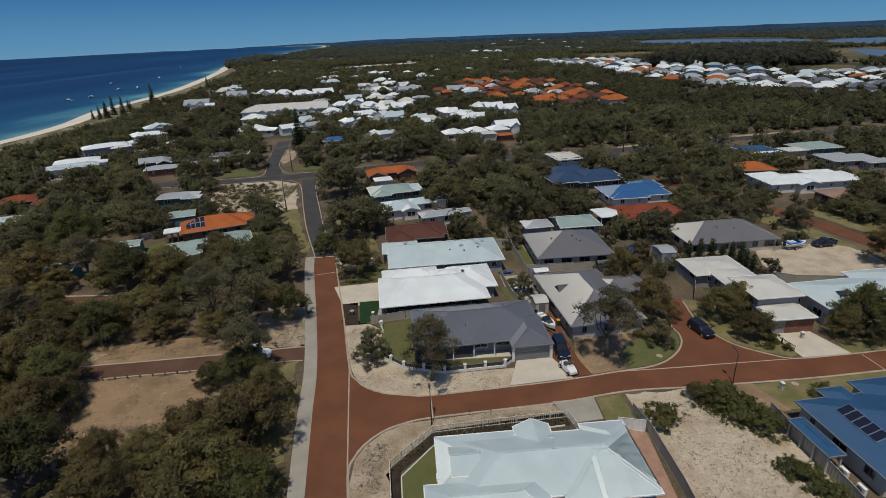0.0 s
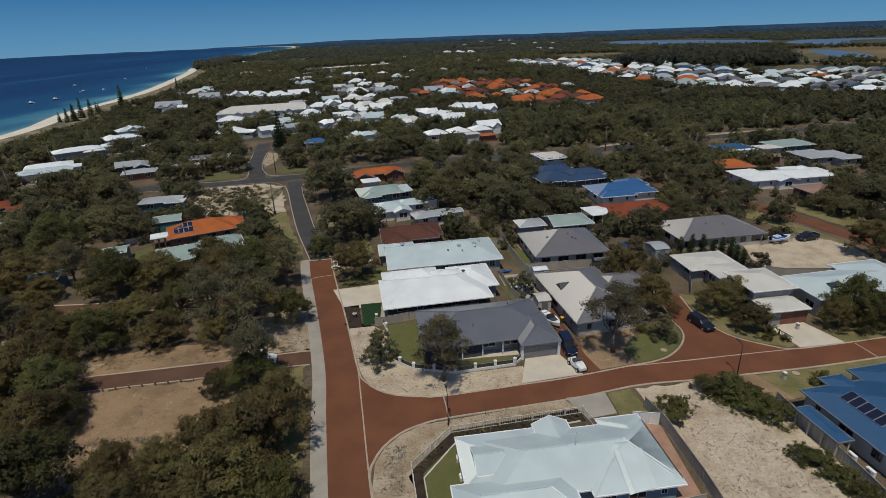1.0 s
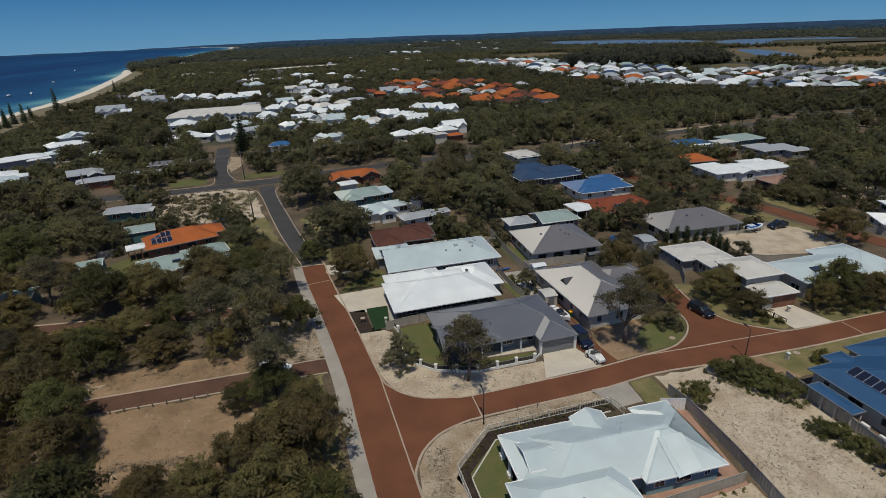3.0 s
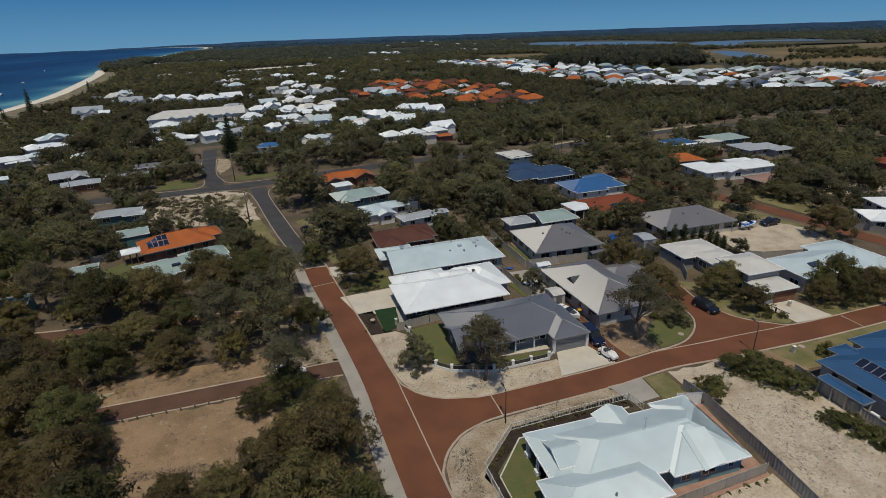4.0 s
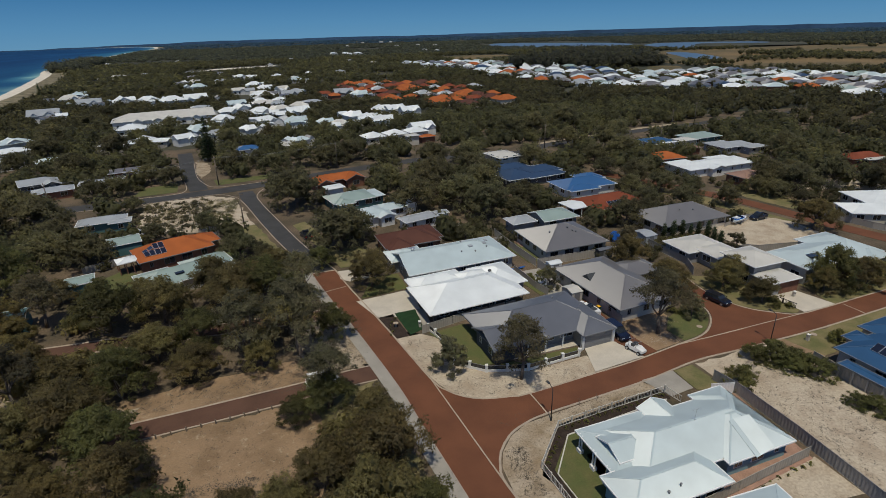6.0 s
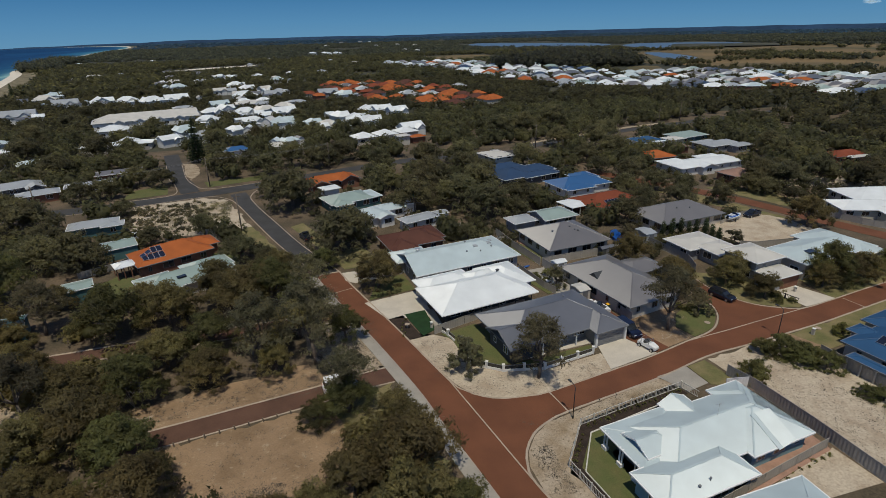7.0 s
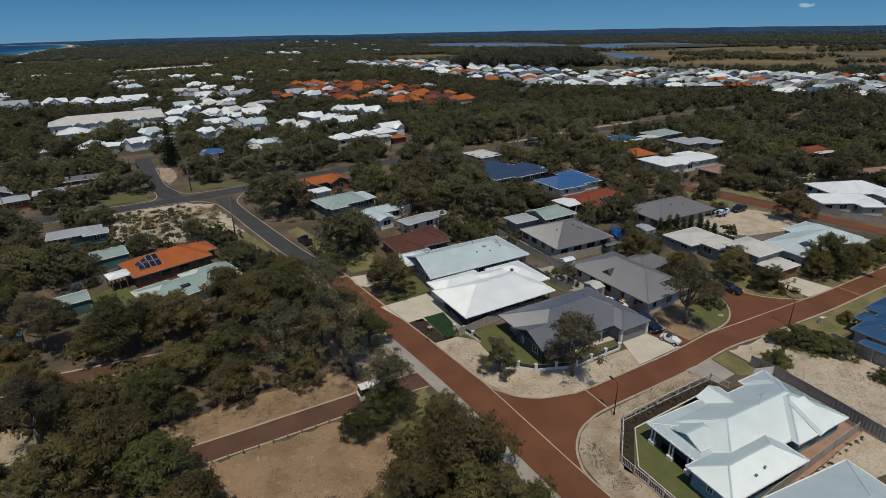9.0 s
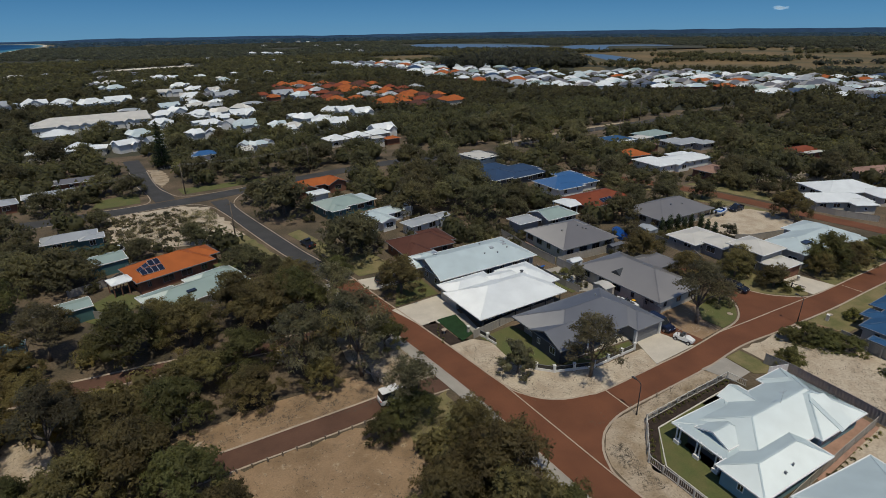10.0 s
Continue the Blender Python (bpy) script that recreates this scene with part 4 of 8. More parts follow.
def house(x, y, rot, blocks, roof, wall, label, trim="white_paint", cap=None, windows=3.4, name="house", category="house", group="", far=False):
    """A house of one or more blocks, each with walls, a roof, gutters and ridge caps."""
    h = base(name, pose(x, y, 0, 0, 0, rot), label, category, group)
    FOOT.append((x, y, max(max(abs(b["x"]) + b["l"] / 2, abs(b["y"]) + b["w"] / 2) for b in blocks) * 0.95))
    inv = [block_matrix(b).inverted() for b in blocks]
    for i, b in enumerate(blocks):
        m = block_matrix(b)
        a, c, rise, r0, r1 = roof_shape(b["l"], b["w"], b["pitch"], b["wg"], b["eg"])
        e, o = b["eave"], b["over"]
        wa, wc = a - o, c - o
        # walls, with gable triangles carried up where the roof ends in a gable
        bm = bmesh.new()
        if not b.get("open"):
            box(bm, 0, 0, 0, 2 * wa, 2 * wc, e)
            for g, sx in ((b["wg"], -1), (b["eg"], 1)):
                if g:
                    xx = sx * (a - 0.35 if g == 1 else a - 0.8)
                    k = math.tan(radians(b["pitch"]))
                    tri = [(xx, -wc, e - 0.05), (xx, wc, e - 0.05), (xx, 0, e + wc * k + o * k - 0.12)]
                    f1 = [bm.verts.new(p) for p in tri]
                    f2 = [bm.verts.new((p[0] - sx * 0.15, p[1], p[2])) for p in tri]
                    bm.faces.new(f1)
                    bm.faces.new(f2[::-1])
                    for k2 in range(3):
                        bm.faces.new((f1[k2], f1[(k2 + 1) % 3], f2[(k2 + 1) % 3], f2[k2]))
            bmesh.ops.recalc_face_normals(bm, faces=bm.faces)
        else:
            for px in (-wa, -wa / 3, wa / 3, wa):
                for py in (-wc, wc):
                    pb = bmesh.new()
                    box(pb, px, py, 0, 0.16, 0.16, e)
                    part("post", pb, b.get("wallmat") or wall, h).matrix_local = m
        if b.get("open"):
            bm.free()
        else:
            part("wall", bm, b.get("wallmat") or wall, h).matrix_local = m
        # roof
        E = [Vector((-a, -c, e)), Vector((a, -c, e)), Vector((a, c, e)), Vector((-a, c, e))]
        R0, R1 = Vector((r0, 0, e + rise)), Vector((r1, 0, e + rise))
        quads = []
        if (R1 - R0).length < 0.05:
            quads = [(E[0], E[1], R0), (E[2], E[3], R0)]
        else:
            quads = [(E[0], E[1], R1, R0), (E[2], E[3], R0, R1)]
        if not b["wg"]:
            quads.append((E[3], E[0], R0))
        if not b["eg"]:
            quads.append((E[1], E[2], R1))
        bm = bmesh.new()
        slope_faces(bm, quads, 0.0)
        r = part("roof", bm, b.get("roofmat") or roof, h)
        r.matrix_local = m
        if far:
            continue
        # soffit, gutters
        bm = bmesh.new()
        box(bm, 0, 0, e - 0.06, 2 * a - (0.75 if b["wg"] or b["eg"] else 0.02), 2 * c - 0.02, 0.04)
        part("soffit", bm, M[trim], h).matrix_local = m
        bm = bmesh.new()
        box(bm, 0, -c - 0.04, e - 0.14, 2 * a + 0.16, 0.12, 0.16)
        box(bm, 0, c + 0.04, e - 0.14, 2 * a + 0.16, 0.12, 0.16)
        for g, sx in ((b["wg"], -1), (b["eg"], 1)):
            if not g:
                box(bm, sx * (a + 0.04), 0, e - 0.14, 0.12, 2 * c, 0.16)
            else:
                top = R0 if sx < 0 else R1
                for sy in (-1, 1):
                    beam(bm, (sx * a, sy * c, e - 0.04), top + Vector((0, 0, -0.04)), 0.06, 0.18)
        part("gutter", bm, M[b.get("trim", trim)], h).matrix_local = m
        bm = bmesh.new()
        up = Vector((0, 0, 0.02))
        lines = [(R0, R1)] if (R1 - R0).length > 0.05 else []
        if not b["wg"]:
            lines += [(E[0], R0), (E[3], R0)]
        if not b["eg"]:
            lines += [(E[1], R1), (E[2], R1)]
        for p, q in lines:
            beam(bm, p + up * 0.4, q + up * 0.4, 0.17, 0.03)
        part("ridge_cap", bm, cap or b.get("roofmat") or roof, h).matrix_local = m
        # windows where no other block covers the wall
        if windows and not b.get("open"):
            for sx, sy, length, rz in ((0, -1, wa, 0), (0, 1, wa, 180), (-1, 0, wc, -90), (1, 0, wc, 90)):
                n = max(1, int(2 * length / windows))
                for k in range(n):
                    t = -length + 2 * length * (k + 0.5) / n
                    lx, ly = (t, sy * (wc + 0.02)) if sy else (sx * (wa + 0.02), t)
                    pt = m @ Vector((lx, ly, 0))
                    if any(j != i and abs((iv @ pt).x) < ob["l"] / 2 - 0.2 and abs((iv @ pt).y) < ob["w"] / 2 - 0.2 for j, (iv, ob) in enumerate(zip(inv, blocks))):
                        continue
                    if any(abs(pt.x - dx) < 2.8 and abs(pt.y - dy) < 1.0 for dx, dy in b.get("clear", ())):
                        continue
                    wdt, hgt = rng.choice(((1.8, 1.2), (1.2, 1.2), (2.1, 1.3), (0.7, 1.0)))
                    wz = min(1.55, e - hgt / 2 - 0.35)
                    window(h, pt.x, pt.y, wz, rz + (90 if b["turn"] else 0), wdt, hgt, M[trim])
                    if e > 4.5:
                        window(h, pt.x, pt.y, wz + 2.8, rz + (90 if b["turn"] else 0), wdt, hgt, M[trim])
    return h


def solar_panels(h, b, x0, y0, dx, dy, nx, ny, sx=1.0, sy=1.65, label="dark blue solar panel on the roof"):
    """Panels laid on a roof slope: x0, y0 in the house's plan, steps dx, dy along it."""
    group = "solar panels on the roof"
    for i in range(nx):
        for j in range(ny):
            px, py = x0 + dx[0] * i + dy[0] * j, y0 + dx[1] * i + dy[1] * j
            z = roof_height(b, px, py)
            ex = Vector((dx[0], dx[1], roof_height(b, px + dx[0] * 0.1, py + dx[1] * 0.1) * 10 - z * 10)).normalized()
            ey = Vector((dy[0], dy[1], roof_height(b, px + dy[0] * 0.1, py + dy[1] * 0.1) * 10 - z * 10)).normalized()
            n = ex.cross(ey)
            if n.z < 0:
                n = -n
            m = Matrix((ex, ey, n)).transposed().to_4x4()
            m.translation = Vector((px, py, z)) + n * 0.07
            p = base("solar_panel", h.matrix_world @ m, label, "solar panel", group)
            bm = bmesh.new()
            box(bm, 0, 0, -0.06, sx, sy, 0.09)
            part("frame", bm, M["alloy"], p)
            bm = bmesh.new()
            box(bm, 0, 0, 0.03, sx - 0.08, sy - 0.08, 0.006)
            part("cell_sheet", bm, M["solar"], p)


def vent_pipe(h, b, x, y, r=0.12, tall=0.45, material=None, name="roof_vent"):
    z = roof_height(b, x, y)
    bm = bmesh.new()
    tube(bm, (x, y, z - 0.1), (x, y, z + tall), r, r, 10)
    tube(bm, (x, y, z + tall), (x, y, z + tall + 0.1), r * 1.7, r * 1.2, 10)
    return part(name, bm, material or M["grey_paint"], h)


def skylight(h, b, x, y, w=0.9, d=1.1, pane="glass"):
    z = roof_height(b, x, y)
    bm = bmesh.new()
    box(bm, x, y, z - 0.12, w, d, 0.25)
    return part("skylight", bm, M[pane], h)


# corner house with the dark grey roof
main = B(0, 0.25, 19.2, 11.5, wg=0, trim="grey_paint", over=1.4)
garage = B(6.9, -3.0, 8.8, 5.9, turn=1, trim="grey_paint")
# gable is open: charcoal wall colour stands in for its shaded inside
gable = B(-5.4, -2.0, 9.2, 7.2, wg=2, pitch=23, trim="grey_paint", wallmat=M["dark_wall"])
H1 = house(2.9, 71.9, 9, [main, garage, gable], M["grey_roof"], M["grey_wall"], "single-storey corner house with a dark grey sheet-metal hip roof", trim="white_paint", windows=2.8)
panel_door(H1, 6.9, -6.98, 0, 4.9, 2.2, M["grey_paint"], 5, label="grey sectional garage door")
for px in (-4.2, -1.2, 1.8):
    bm = bmesh.new()
    box(bm, px, -5.3, 0, 0.16, 0.16, 2.5)
    part("verandah_post", bm, M["white_paint"], H1)
for px in (4.15, 9.65):
    bm = bmesh.new()
    box(bm, px, -7.0, 0, 0.4, 0.4, 2.45)
    part("pillar", bm, M["white_wall"], H1)
for px, py in ((-9.2, -5.2), (-9.2, 0.4)):
    bm = bmesh.new()
    box(bm, px, py, 0, 0.22, 0.22, 2.5)
    part("gable_post", bm, M["dark_paint"], H1)
vent_pipe(H1, main, -2.0, -2.6, 0.06, 0.5)
vent_pipe(H1, main, 4.6, 2.2, 0.1, 0.25)

# white-roofed house
# verandah's deep shade is put into the charcoal colour of these walls
main = B(-0.7, -0.5, 18.4, 11.2, over=1.7, wallmat=M["dark_wall"])
wing = B(6.8, 2.8, 9.5, 7.8, turn=1)
gar = B(-4.1, 5.3, 10.2, 6.2)
link_roof = B(2.4, 3.4, 9.0, 7.0, eave=2.62)
W2 = house(-4, 85, 10, [main, wing, gar, link_roof], M["white_roof"], M["grey_wall"], "white sheet-metal roofed house with a deep shaded verandah", windows=2.6)
panel_door(W2, -8.75, 5.3, -90, 4.9, 2.2, M["slate_roof"], 6, label="pale grey sectional garage door")
for i in range(6):
    bm = bmesh.new()
    box(bm, -9.2 + 3.3 * i, -5.85, 0, 0.14, 0.14, 2.5)
    part("verandah_post", bm, M["dark_paint"], W2)
vent_pipe(W2, main, 5.2, 2.2, 0.22, 0.35, M["dark_paint"])

# second white house, pale blue light
main = B(0, 0, 22.6, 12.0, wg=2, pitch=20)
fw = B(-8.7, 4.4, 7.4, 6.2, pitch=20)
W3 = house(-3.2, 100.5, 9, [main, fw], M["ice_roof"], M["grey_wall"], "long house with a pale blue-white sheet-metal gable roof", windows=3.0)
vent_pipe(W3, main, -7.6, 2.6, 0.35, 0.5, M["alloy"], "chimney")
for px, py in ((1.0, -2.4), (3.8, -2.9), (6.6, -2.2), (2.6, 1.8)):
    vent_pipe(W3, main, px, py, 0.12, 0.15)
for px, py in ((3.4, -1.2), (6.6, -0.9), (8.0, 1.4)):
    skylight(W3, main, px, py, 0.8, 0.9, "slate_roof")

# taupe-roofed houses behind
b4 = B(0, 0, 15.3, 13.8, pitch=23)
G4 = house(22.0, 104.0, 7, [b4], M["taupe_roof"], M["render"], "cream house with a taupe sheet-metal hip roof", trim="grey_paint", windows=3.0)
for px, py in ((-3.6, -1.4), (1.2, -2.6), (0.6, -1.6), (1.8, -3.0)):
    vent_pipe(G4, b4, px, py, 0.14, 0.2)
b5 = B(0, 0, 18.6, 12.0, turn=1, pitch=23)
b5e = B(7.4, 2.6, 8.6, 6.2, pitch=20)
G5 = house(21.2, 80.9, 11, [b5, b5e], M["taupe_roof"], M["render"], "cream house with a taupe ribbed metal hip roof", trim="grey_paint", windows=3.0)
bm = bmesh.new()
z0 = roof_height(b5, -3.6, 1.5)
for tri in (((-4.4, 0.4, z0 - 0.3), (-4.4, 2.6, z0 - 0.3), (-4.4, 1.5, z0 + 0.55)),):
    f1 = [bm.verts.new(p) for p in tri]
    tip = bm.verts.new((-1.9, 1.5, z0 + 0.5))
    bm.faces.new(f1)
    for k in range(3):
        bm.faces.new((f1[k], f1[(k + 1) % 3], tip))
bmesh.ops.recalc_face_normals(bm, faces=bm.faces)
part("roof_vent_gable", bm, M["dark_paint"], G5, "small dark triangular roof vent")
b6 = B(0, 0, 19.2, 12.2, pitch=23)
G6 = house(54.9, 109.2, 8, [b6], M["taupe_roof"], M["render"], "cream house with a taupe sheet-metal hip roof beside bare sand", trim="grey_paint", windows=3.0)
vent_pipe(G6, b6, -2, -2, 0.12, 0.2)
vent_pipe(G6, b6, 1.5, -2.6, 0.12, 0.2)

# cream-roofed stepped house by the side street
E7 = house(50.2, 85.5, 7, [B(-3.0, 6.8, 10.0, 7.4, pitch=12), B(-1.8, 1.6, 6.4, 7.0, turn=1, pitch=14, eave=2.8), B(-1.6, -5.7, 7.6, 7.8, pitch=18, eave=4.4), B(-1.6, -10.8, 6.8, 5.0, pitch=18, eave=2.7)], M["cream_roof"], M["grey_wall"], "stepped grey house with cream sheet-metal hip roofs", windows=3.2)
panel_door(E7, -0.4, -12.85, 0, 4.4, 2.15, M["brick_wall"], 5, label="dark red-brown sectional garage door")
wb = B(0, 0, 19.0, 8.8, pitch=18, eave=3.4)
E8 = house(64.6, 79.6, 9, [wb, B(6.6, 1.0, 11.4, 9.4, turn=1, pitch=20, eave=3.4), B(8.4, -3.6, 5.6, 5.4, pitch=18, eave=3.2)], M["ice_roof"], M["render"], "house with a pale blue-white sheet-metal hip roof", windows=3.4)
skylight(E8, wb, -5.0, -1.6, 2.4, 1.8)

# blue-roofed house
bb = B(0, 0, 14.4, 12.2, pitch=22)
bn2 = B(5.4, 5.2, 8.0, 6.0, pitch=22, eave=2.7)
bl = B(-8.9, 0.9, 5.8, 1.9, turn=1, pitch=14, eave=2.25, over=0.2, open=1)
S3 = house(48.0, 48.6, 10, [bb, bn2, bl, B(-1.6, 5.4, 4.4, 3.4, turn=1, pitch=22, eave=2.65)], M["blue_roof"], M["render"], "beige rendered house with a blue sheet-metal hip roof", trim="grey_paint", windows=3.2)
solar_panels(S3, bb, -4.3, 2.5, (0.0, -1.04), (1.68, 0.0), 5, 1, 1.0, 1.62)

# pale-roofed corner house with verandah in front
sm = B(1.4, 0.75, 19.0, 8.6, eave=2.45, pitch=23)
se = B(6.25, -0.05, 9.3, 8.7, eave=2.45, pitch=23)
sn = B(8.4, 1.5, 9.0, 5.0, turn=1, eave=2.45, pitch=21)
sw = B(-5.85, -3.6, 12.0, 5.4, eave=2.5, pitch=24)
sp = B(-5.8, 2.2, 9.2, 7.2, eave=2.45, pitch=10, over=1.4, wallmat=M["dark_wall"])
sd = B(0.5, 2.9, 7.0, 4.0, turn=1, eg=1, eave=2.5, pitch=25)
sg = B(-6.6, 1.7, 5.0, 4.2, wg=1, eave=2.75, pitch=22)
S1 = house(9, 43, 7, [sm, sw, sp, sd, se, sg, sn], M["ice_roof"], M["blue_wall"], "pale blue weatherboard house with a complex blue-white metal roof", windows=2.6)
# the stepped south slope: a long shallow fold that runs from the eave to the ridge
for xa, xb, y0, y1 in ((5.0, 7.9, -4.7, -0.7),):
    k, drop = math.tan(radians(23)), 0.5
    bm = bmesh.new()
    slope_faces(bm, [[Vector((xa, y0, 2.47 + k * (y0 + 4.4))), Vector((xa + drop, y0, 2.62 + k * (y0 + 4.4))), Vector((xa + drop, y1, 2.62 + k * (y1 + 4.4))), Vector((xa, y1, 2.47 + k * (y1 + 4.4)))],
                     [Vector((xa + drop, y0, 2.62 + k * (y0 + 4.4))), Vector((xb, y0 + 0.3, 2.48 + k * (y0 + 4.7))), Vector((xb, y1, 2.48 + k * (y1 + 4.4))), Vector((xa + drop, y1, 2.62 + k * (y1 + 4.4)))]], 0.05)
    part("roof_fold", bm, M["ice_roof"], S1)
for px, py in ((-10.2, 4.9), (-10.3, 2.2), (-10.3, -0.2), (-6.4, 5.2), (-2.8, 5.2)):
    for d in (-0.22, 0.22):
        bm = bmesh.new()
        box(bm, px, py + d, 0.0, 0.14, 0.14, 2.5)
        part("verandah_post", bm, M["white_paint"], S1)
    bm = bmesh.new()
    box(bm, px, py, 0.0, 0.5, 0.75, 0.5)
    part("post_base", bm, M["white_wall"], S1)
vent_pipe(S1, sw, -5.6, -5.2, 0.08, 0.3)
vent_pipe(S1, sw, -7.2, -5.4, 0.1, 0.2)
bm = bmesh.new()
z0 = roof_height(sm, 1.4, 0.6)
tube(bm, (1.4, 0.6, z0 - 0.1), (1.4, 0.6, z0 + 1.7), 0.025, 0.025, 6)
for k in range(5):
    tube(bm, (0.9 + 0.25 * k, 0.35, z0 + 1.6), (0.9 + 0.25 * k, 0.85, z0 + 1.6), 0.012, 0.012, 5)
tube(bm, (0.8, 0.6, z0 + 1.6), (2.0, 0.6, z0 + 1.6), 0.015, 0.015, 5)
part("antenna", bm, M["alloy"], S1)
S2 = house(7.4, 30.2, 3, [B(0, 0, 12.8, 9.6, pitch=20), B(-6.5, -3, 6, 5, pitch=20)], M["ice_roof"], M["white_wall"], "house with a pale metal hip roof behind a fence", windows=3.4)

# houses west and north along the grey street
ob1 = B(0, 0, 15.0, 9.6, pitch=24)
O1 = house(-60.6, 121.4, 26, [ob1, B(6.0, 1.2, 7.5, 6.4, pitch=24)], M["orange_roof"], M["brick_wall"], "brick house with a bright orange tiled hip roof", trim="grey_paint", windows=3.4)
solar_panels(O1, ob1, -5.4, -2.8, (1.05, 0.0), (0.0, 1.7), 4, 2)
house(-68.3, 117.0, 26, [B(0, 0, 4.2, 3.6, pitch=14, open=1, over=0.2)], M["white_roof"], M["brick_wall"], "white carport roof beside the orange-roofed house", name="carport", category="carport", windows=0)
tb = B(0, 0, 17.0, 8.0, pitch=22)
T1 = house(-55.0, 107.2, 27, [tb, B(-5.4, 0.2, 6.4, 9.4, pitch=20), B(4.5, 2.8, 9.0, 6.0, pitch=22)], M["green_roof"], M["render"], "house with a pale green sheet-metal hip roof among trees", windows=3.4)
skylight(T1, tb, -1.6, -1.8, 1.6, 1.2)
house(-72.6, 129.6, 22, [B(0, 0, 6.6, 6.0, pitch=12, wg=1, eg=1, over=0.15)], M["green_roof"], M["teal_wall"], "teal sheet-metal shed with a pale gable roof", name="shed", category="shed", windows=0)
house(-82.6, 147.0, 12, [B(0, 0, 11.0, 6.0, pitch=18), B(4.2, -2.4, 5.0, 4.0, pitch=12)], M["slate_roof"], M["teal_wall"], "low grey-roofed house with teal walls", windows=3.4)
house(-74.2, 108.6, 20, [B(0, 0, 5.0, 4.4, pitch=12, wg=1, eg=1, over=0.15)], M["green_roof"], M["teal_wall"], "small teal shed under trees", name="shed", category="shed", windows=0)
house(-80.6, 96.0, 15, [B(0, 0, 5.4, 4.6, pitch=12, wg=1, eg=1, over=0.15)], M["teal_roof"], M["teal_wall"], "small teal-roofed shed under trees", name="shed", category="shed", windows=0)
house(-10.4, 112.6, 9, [B(0, 0, 12.6, 9.0, pitch=22), B(-3.0, -2.8, 7.0, 6.0, turn=1, pitch=22), B(4.6, 1.6, 8.6, 5.6, turn=1, pitch=22)], M["brown_roof"], M["brick_wall"], "brick house with a brown tiled hip roof", trim="grey_paint", windows=3.4)
house(-23.4, 170.6, 17, [B(0, 0, 16.0, 6.6, pitch=24), B(-5.2, -2.6, 8.4, 6.2, turn=1, pitch=24, wg=1), B(4.6, -1.8, 8.0, 6.6, turn=1, pitch=24, wg=1)], M["orange_roof"], M["brick_wall"], "brick house with orange tiled gable roofs", trim="grey_paint", windows=3.4)
house(-20.6, 148.4, 18, [B(0, 0, 12.6, 9.4, pitch=16), B(-3.2, -3.4, 6.0, 5.0, turn=1, pitch=16), B(6.6, -0.6, 4.4, 7.5, pitch=7, roofmat=M["ice_roof"])], M["green_roof"], M["teal_wall"], "low house with a grey-green metal roof", windows=3.4)
house(-16.7, 132.6, 18, [B(0, 0, 9.6, 8.4, pitch=18), B(6.4, 1.8, 8.0, 5.6, pitch=16), B(2.6, -3.2, 5.0, 4.6, turn=1, pitch=18, wg=1)], M["ice_roof"], M["white_wall"], "white house with a pale grey metal hip roof", windows=3.0)
house(-5.6, 125.6, 20, [B(0, 0, 9.2, 4.6, pitch=14)], M["slate_roof"], M["white_wall"], "long pale outbuilding with a grey metal roof", windows=3.0, name="outbuilding")
house(-6.6, 138.4, 20, [B(0, 0, 5.2, 4.0, pitch=7, wg=1, eg=1, over=0.15)], M["white_roof"], M["white_wall"], "white patio roof in a back yard", name="shed", category="shed", windows=0)
house(0.4, 127.6, 18, [B(0, 0, 3.6, 3.0, pitch=12, wg=1, eg=1, over=0.15)], M["slate_roof"], M["slate_roof"], "pale grey steel shed in a back yard", name="shed", category="shed", windows=0)
house(-24.5, 160.0, 18, [B(0, 0, 5.4, 4.6, pitch=8)], M["white_roof"], M["white_wall"], "small white shed beside the orange-roofed house", name="shed", category="shed", windows=0)
house(-1.5, 150.5, 15, [B(0, 0, 4.4, 4.0, pitch=14, wg=1, eg=1, over=0.15)], M["green_roof"], M["teal_wall"], "green garden shed beside the trees", name="shed", category="shed", windows=0)
house(35.6, 159.4, 14, [B(-5, -1, 12.0, 12.0, pitch=16, eave=2.5), B(5.4, 0.4, 12.0, 9.0, pitch=16, eave=2.5), B(3, -5, 14, 6.4, pitch=14, eave=2.4), B(-1, 8, 12, 8, pitch=16, eave=2.5)], M["navy_roof"], M["dark_wall"], "large house with navy blue metal hip roofs", windows=3.6)
house(46.0, 142.4, 8, [B(0, -0.6, 17.0, 10.6, pitch=19, eave=2.5), B(5.6, 4.6, 7.0, 8.0, turn=1, pitch=18, eave=2.5), B(-3, -4.2, 10, 6, pitch=16, eave=2.4)], M["bright_blue_roof"], M["white_wall"], "house with a bright blue metal hip roof", windows=3.6)
hb6 = B(-0.6, 1.2, 17.0, 11.0, pitch=20, eave=2.5)
h6 = house(45.4, 122.8, 10, [hb6], M["red_roof"], M["brick_wall"], "brick house with a rust-red tiled roof", trim="grey_paint", windows=3.4)
solar_panels(h6, hb6, -3.4, -2.6, (1.05, 0.0), (0.0, 1.7), 4, 1)
house(36.0, 123.6, 12, [B(0, 0, 8.0, 6.4, pitch=6, open=1, over=0.2)], M["white_roof"], M["white_wall"], "flat white patio roof on posts", name="carport", category="carport", windows=0)
house(26.4, 117.6, 9, [B(0, 0, 9.8, 7.6, pitch=18, wg=1)], M["green_roof"], M["grey_wall"], "low house with a pale grey-green gable roof", windows=3.4)
house(17.4, 116.4, 9, [B(0, 0, 6.4, 5.2, pitch=18)], M["slate_roof"], M["grey_wall"], "small outbuilding with a pale grey roof", windows=0, name="outbuilding")
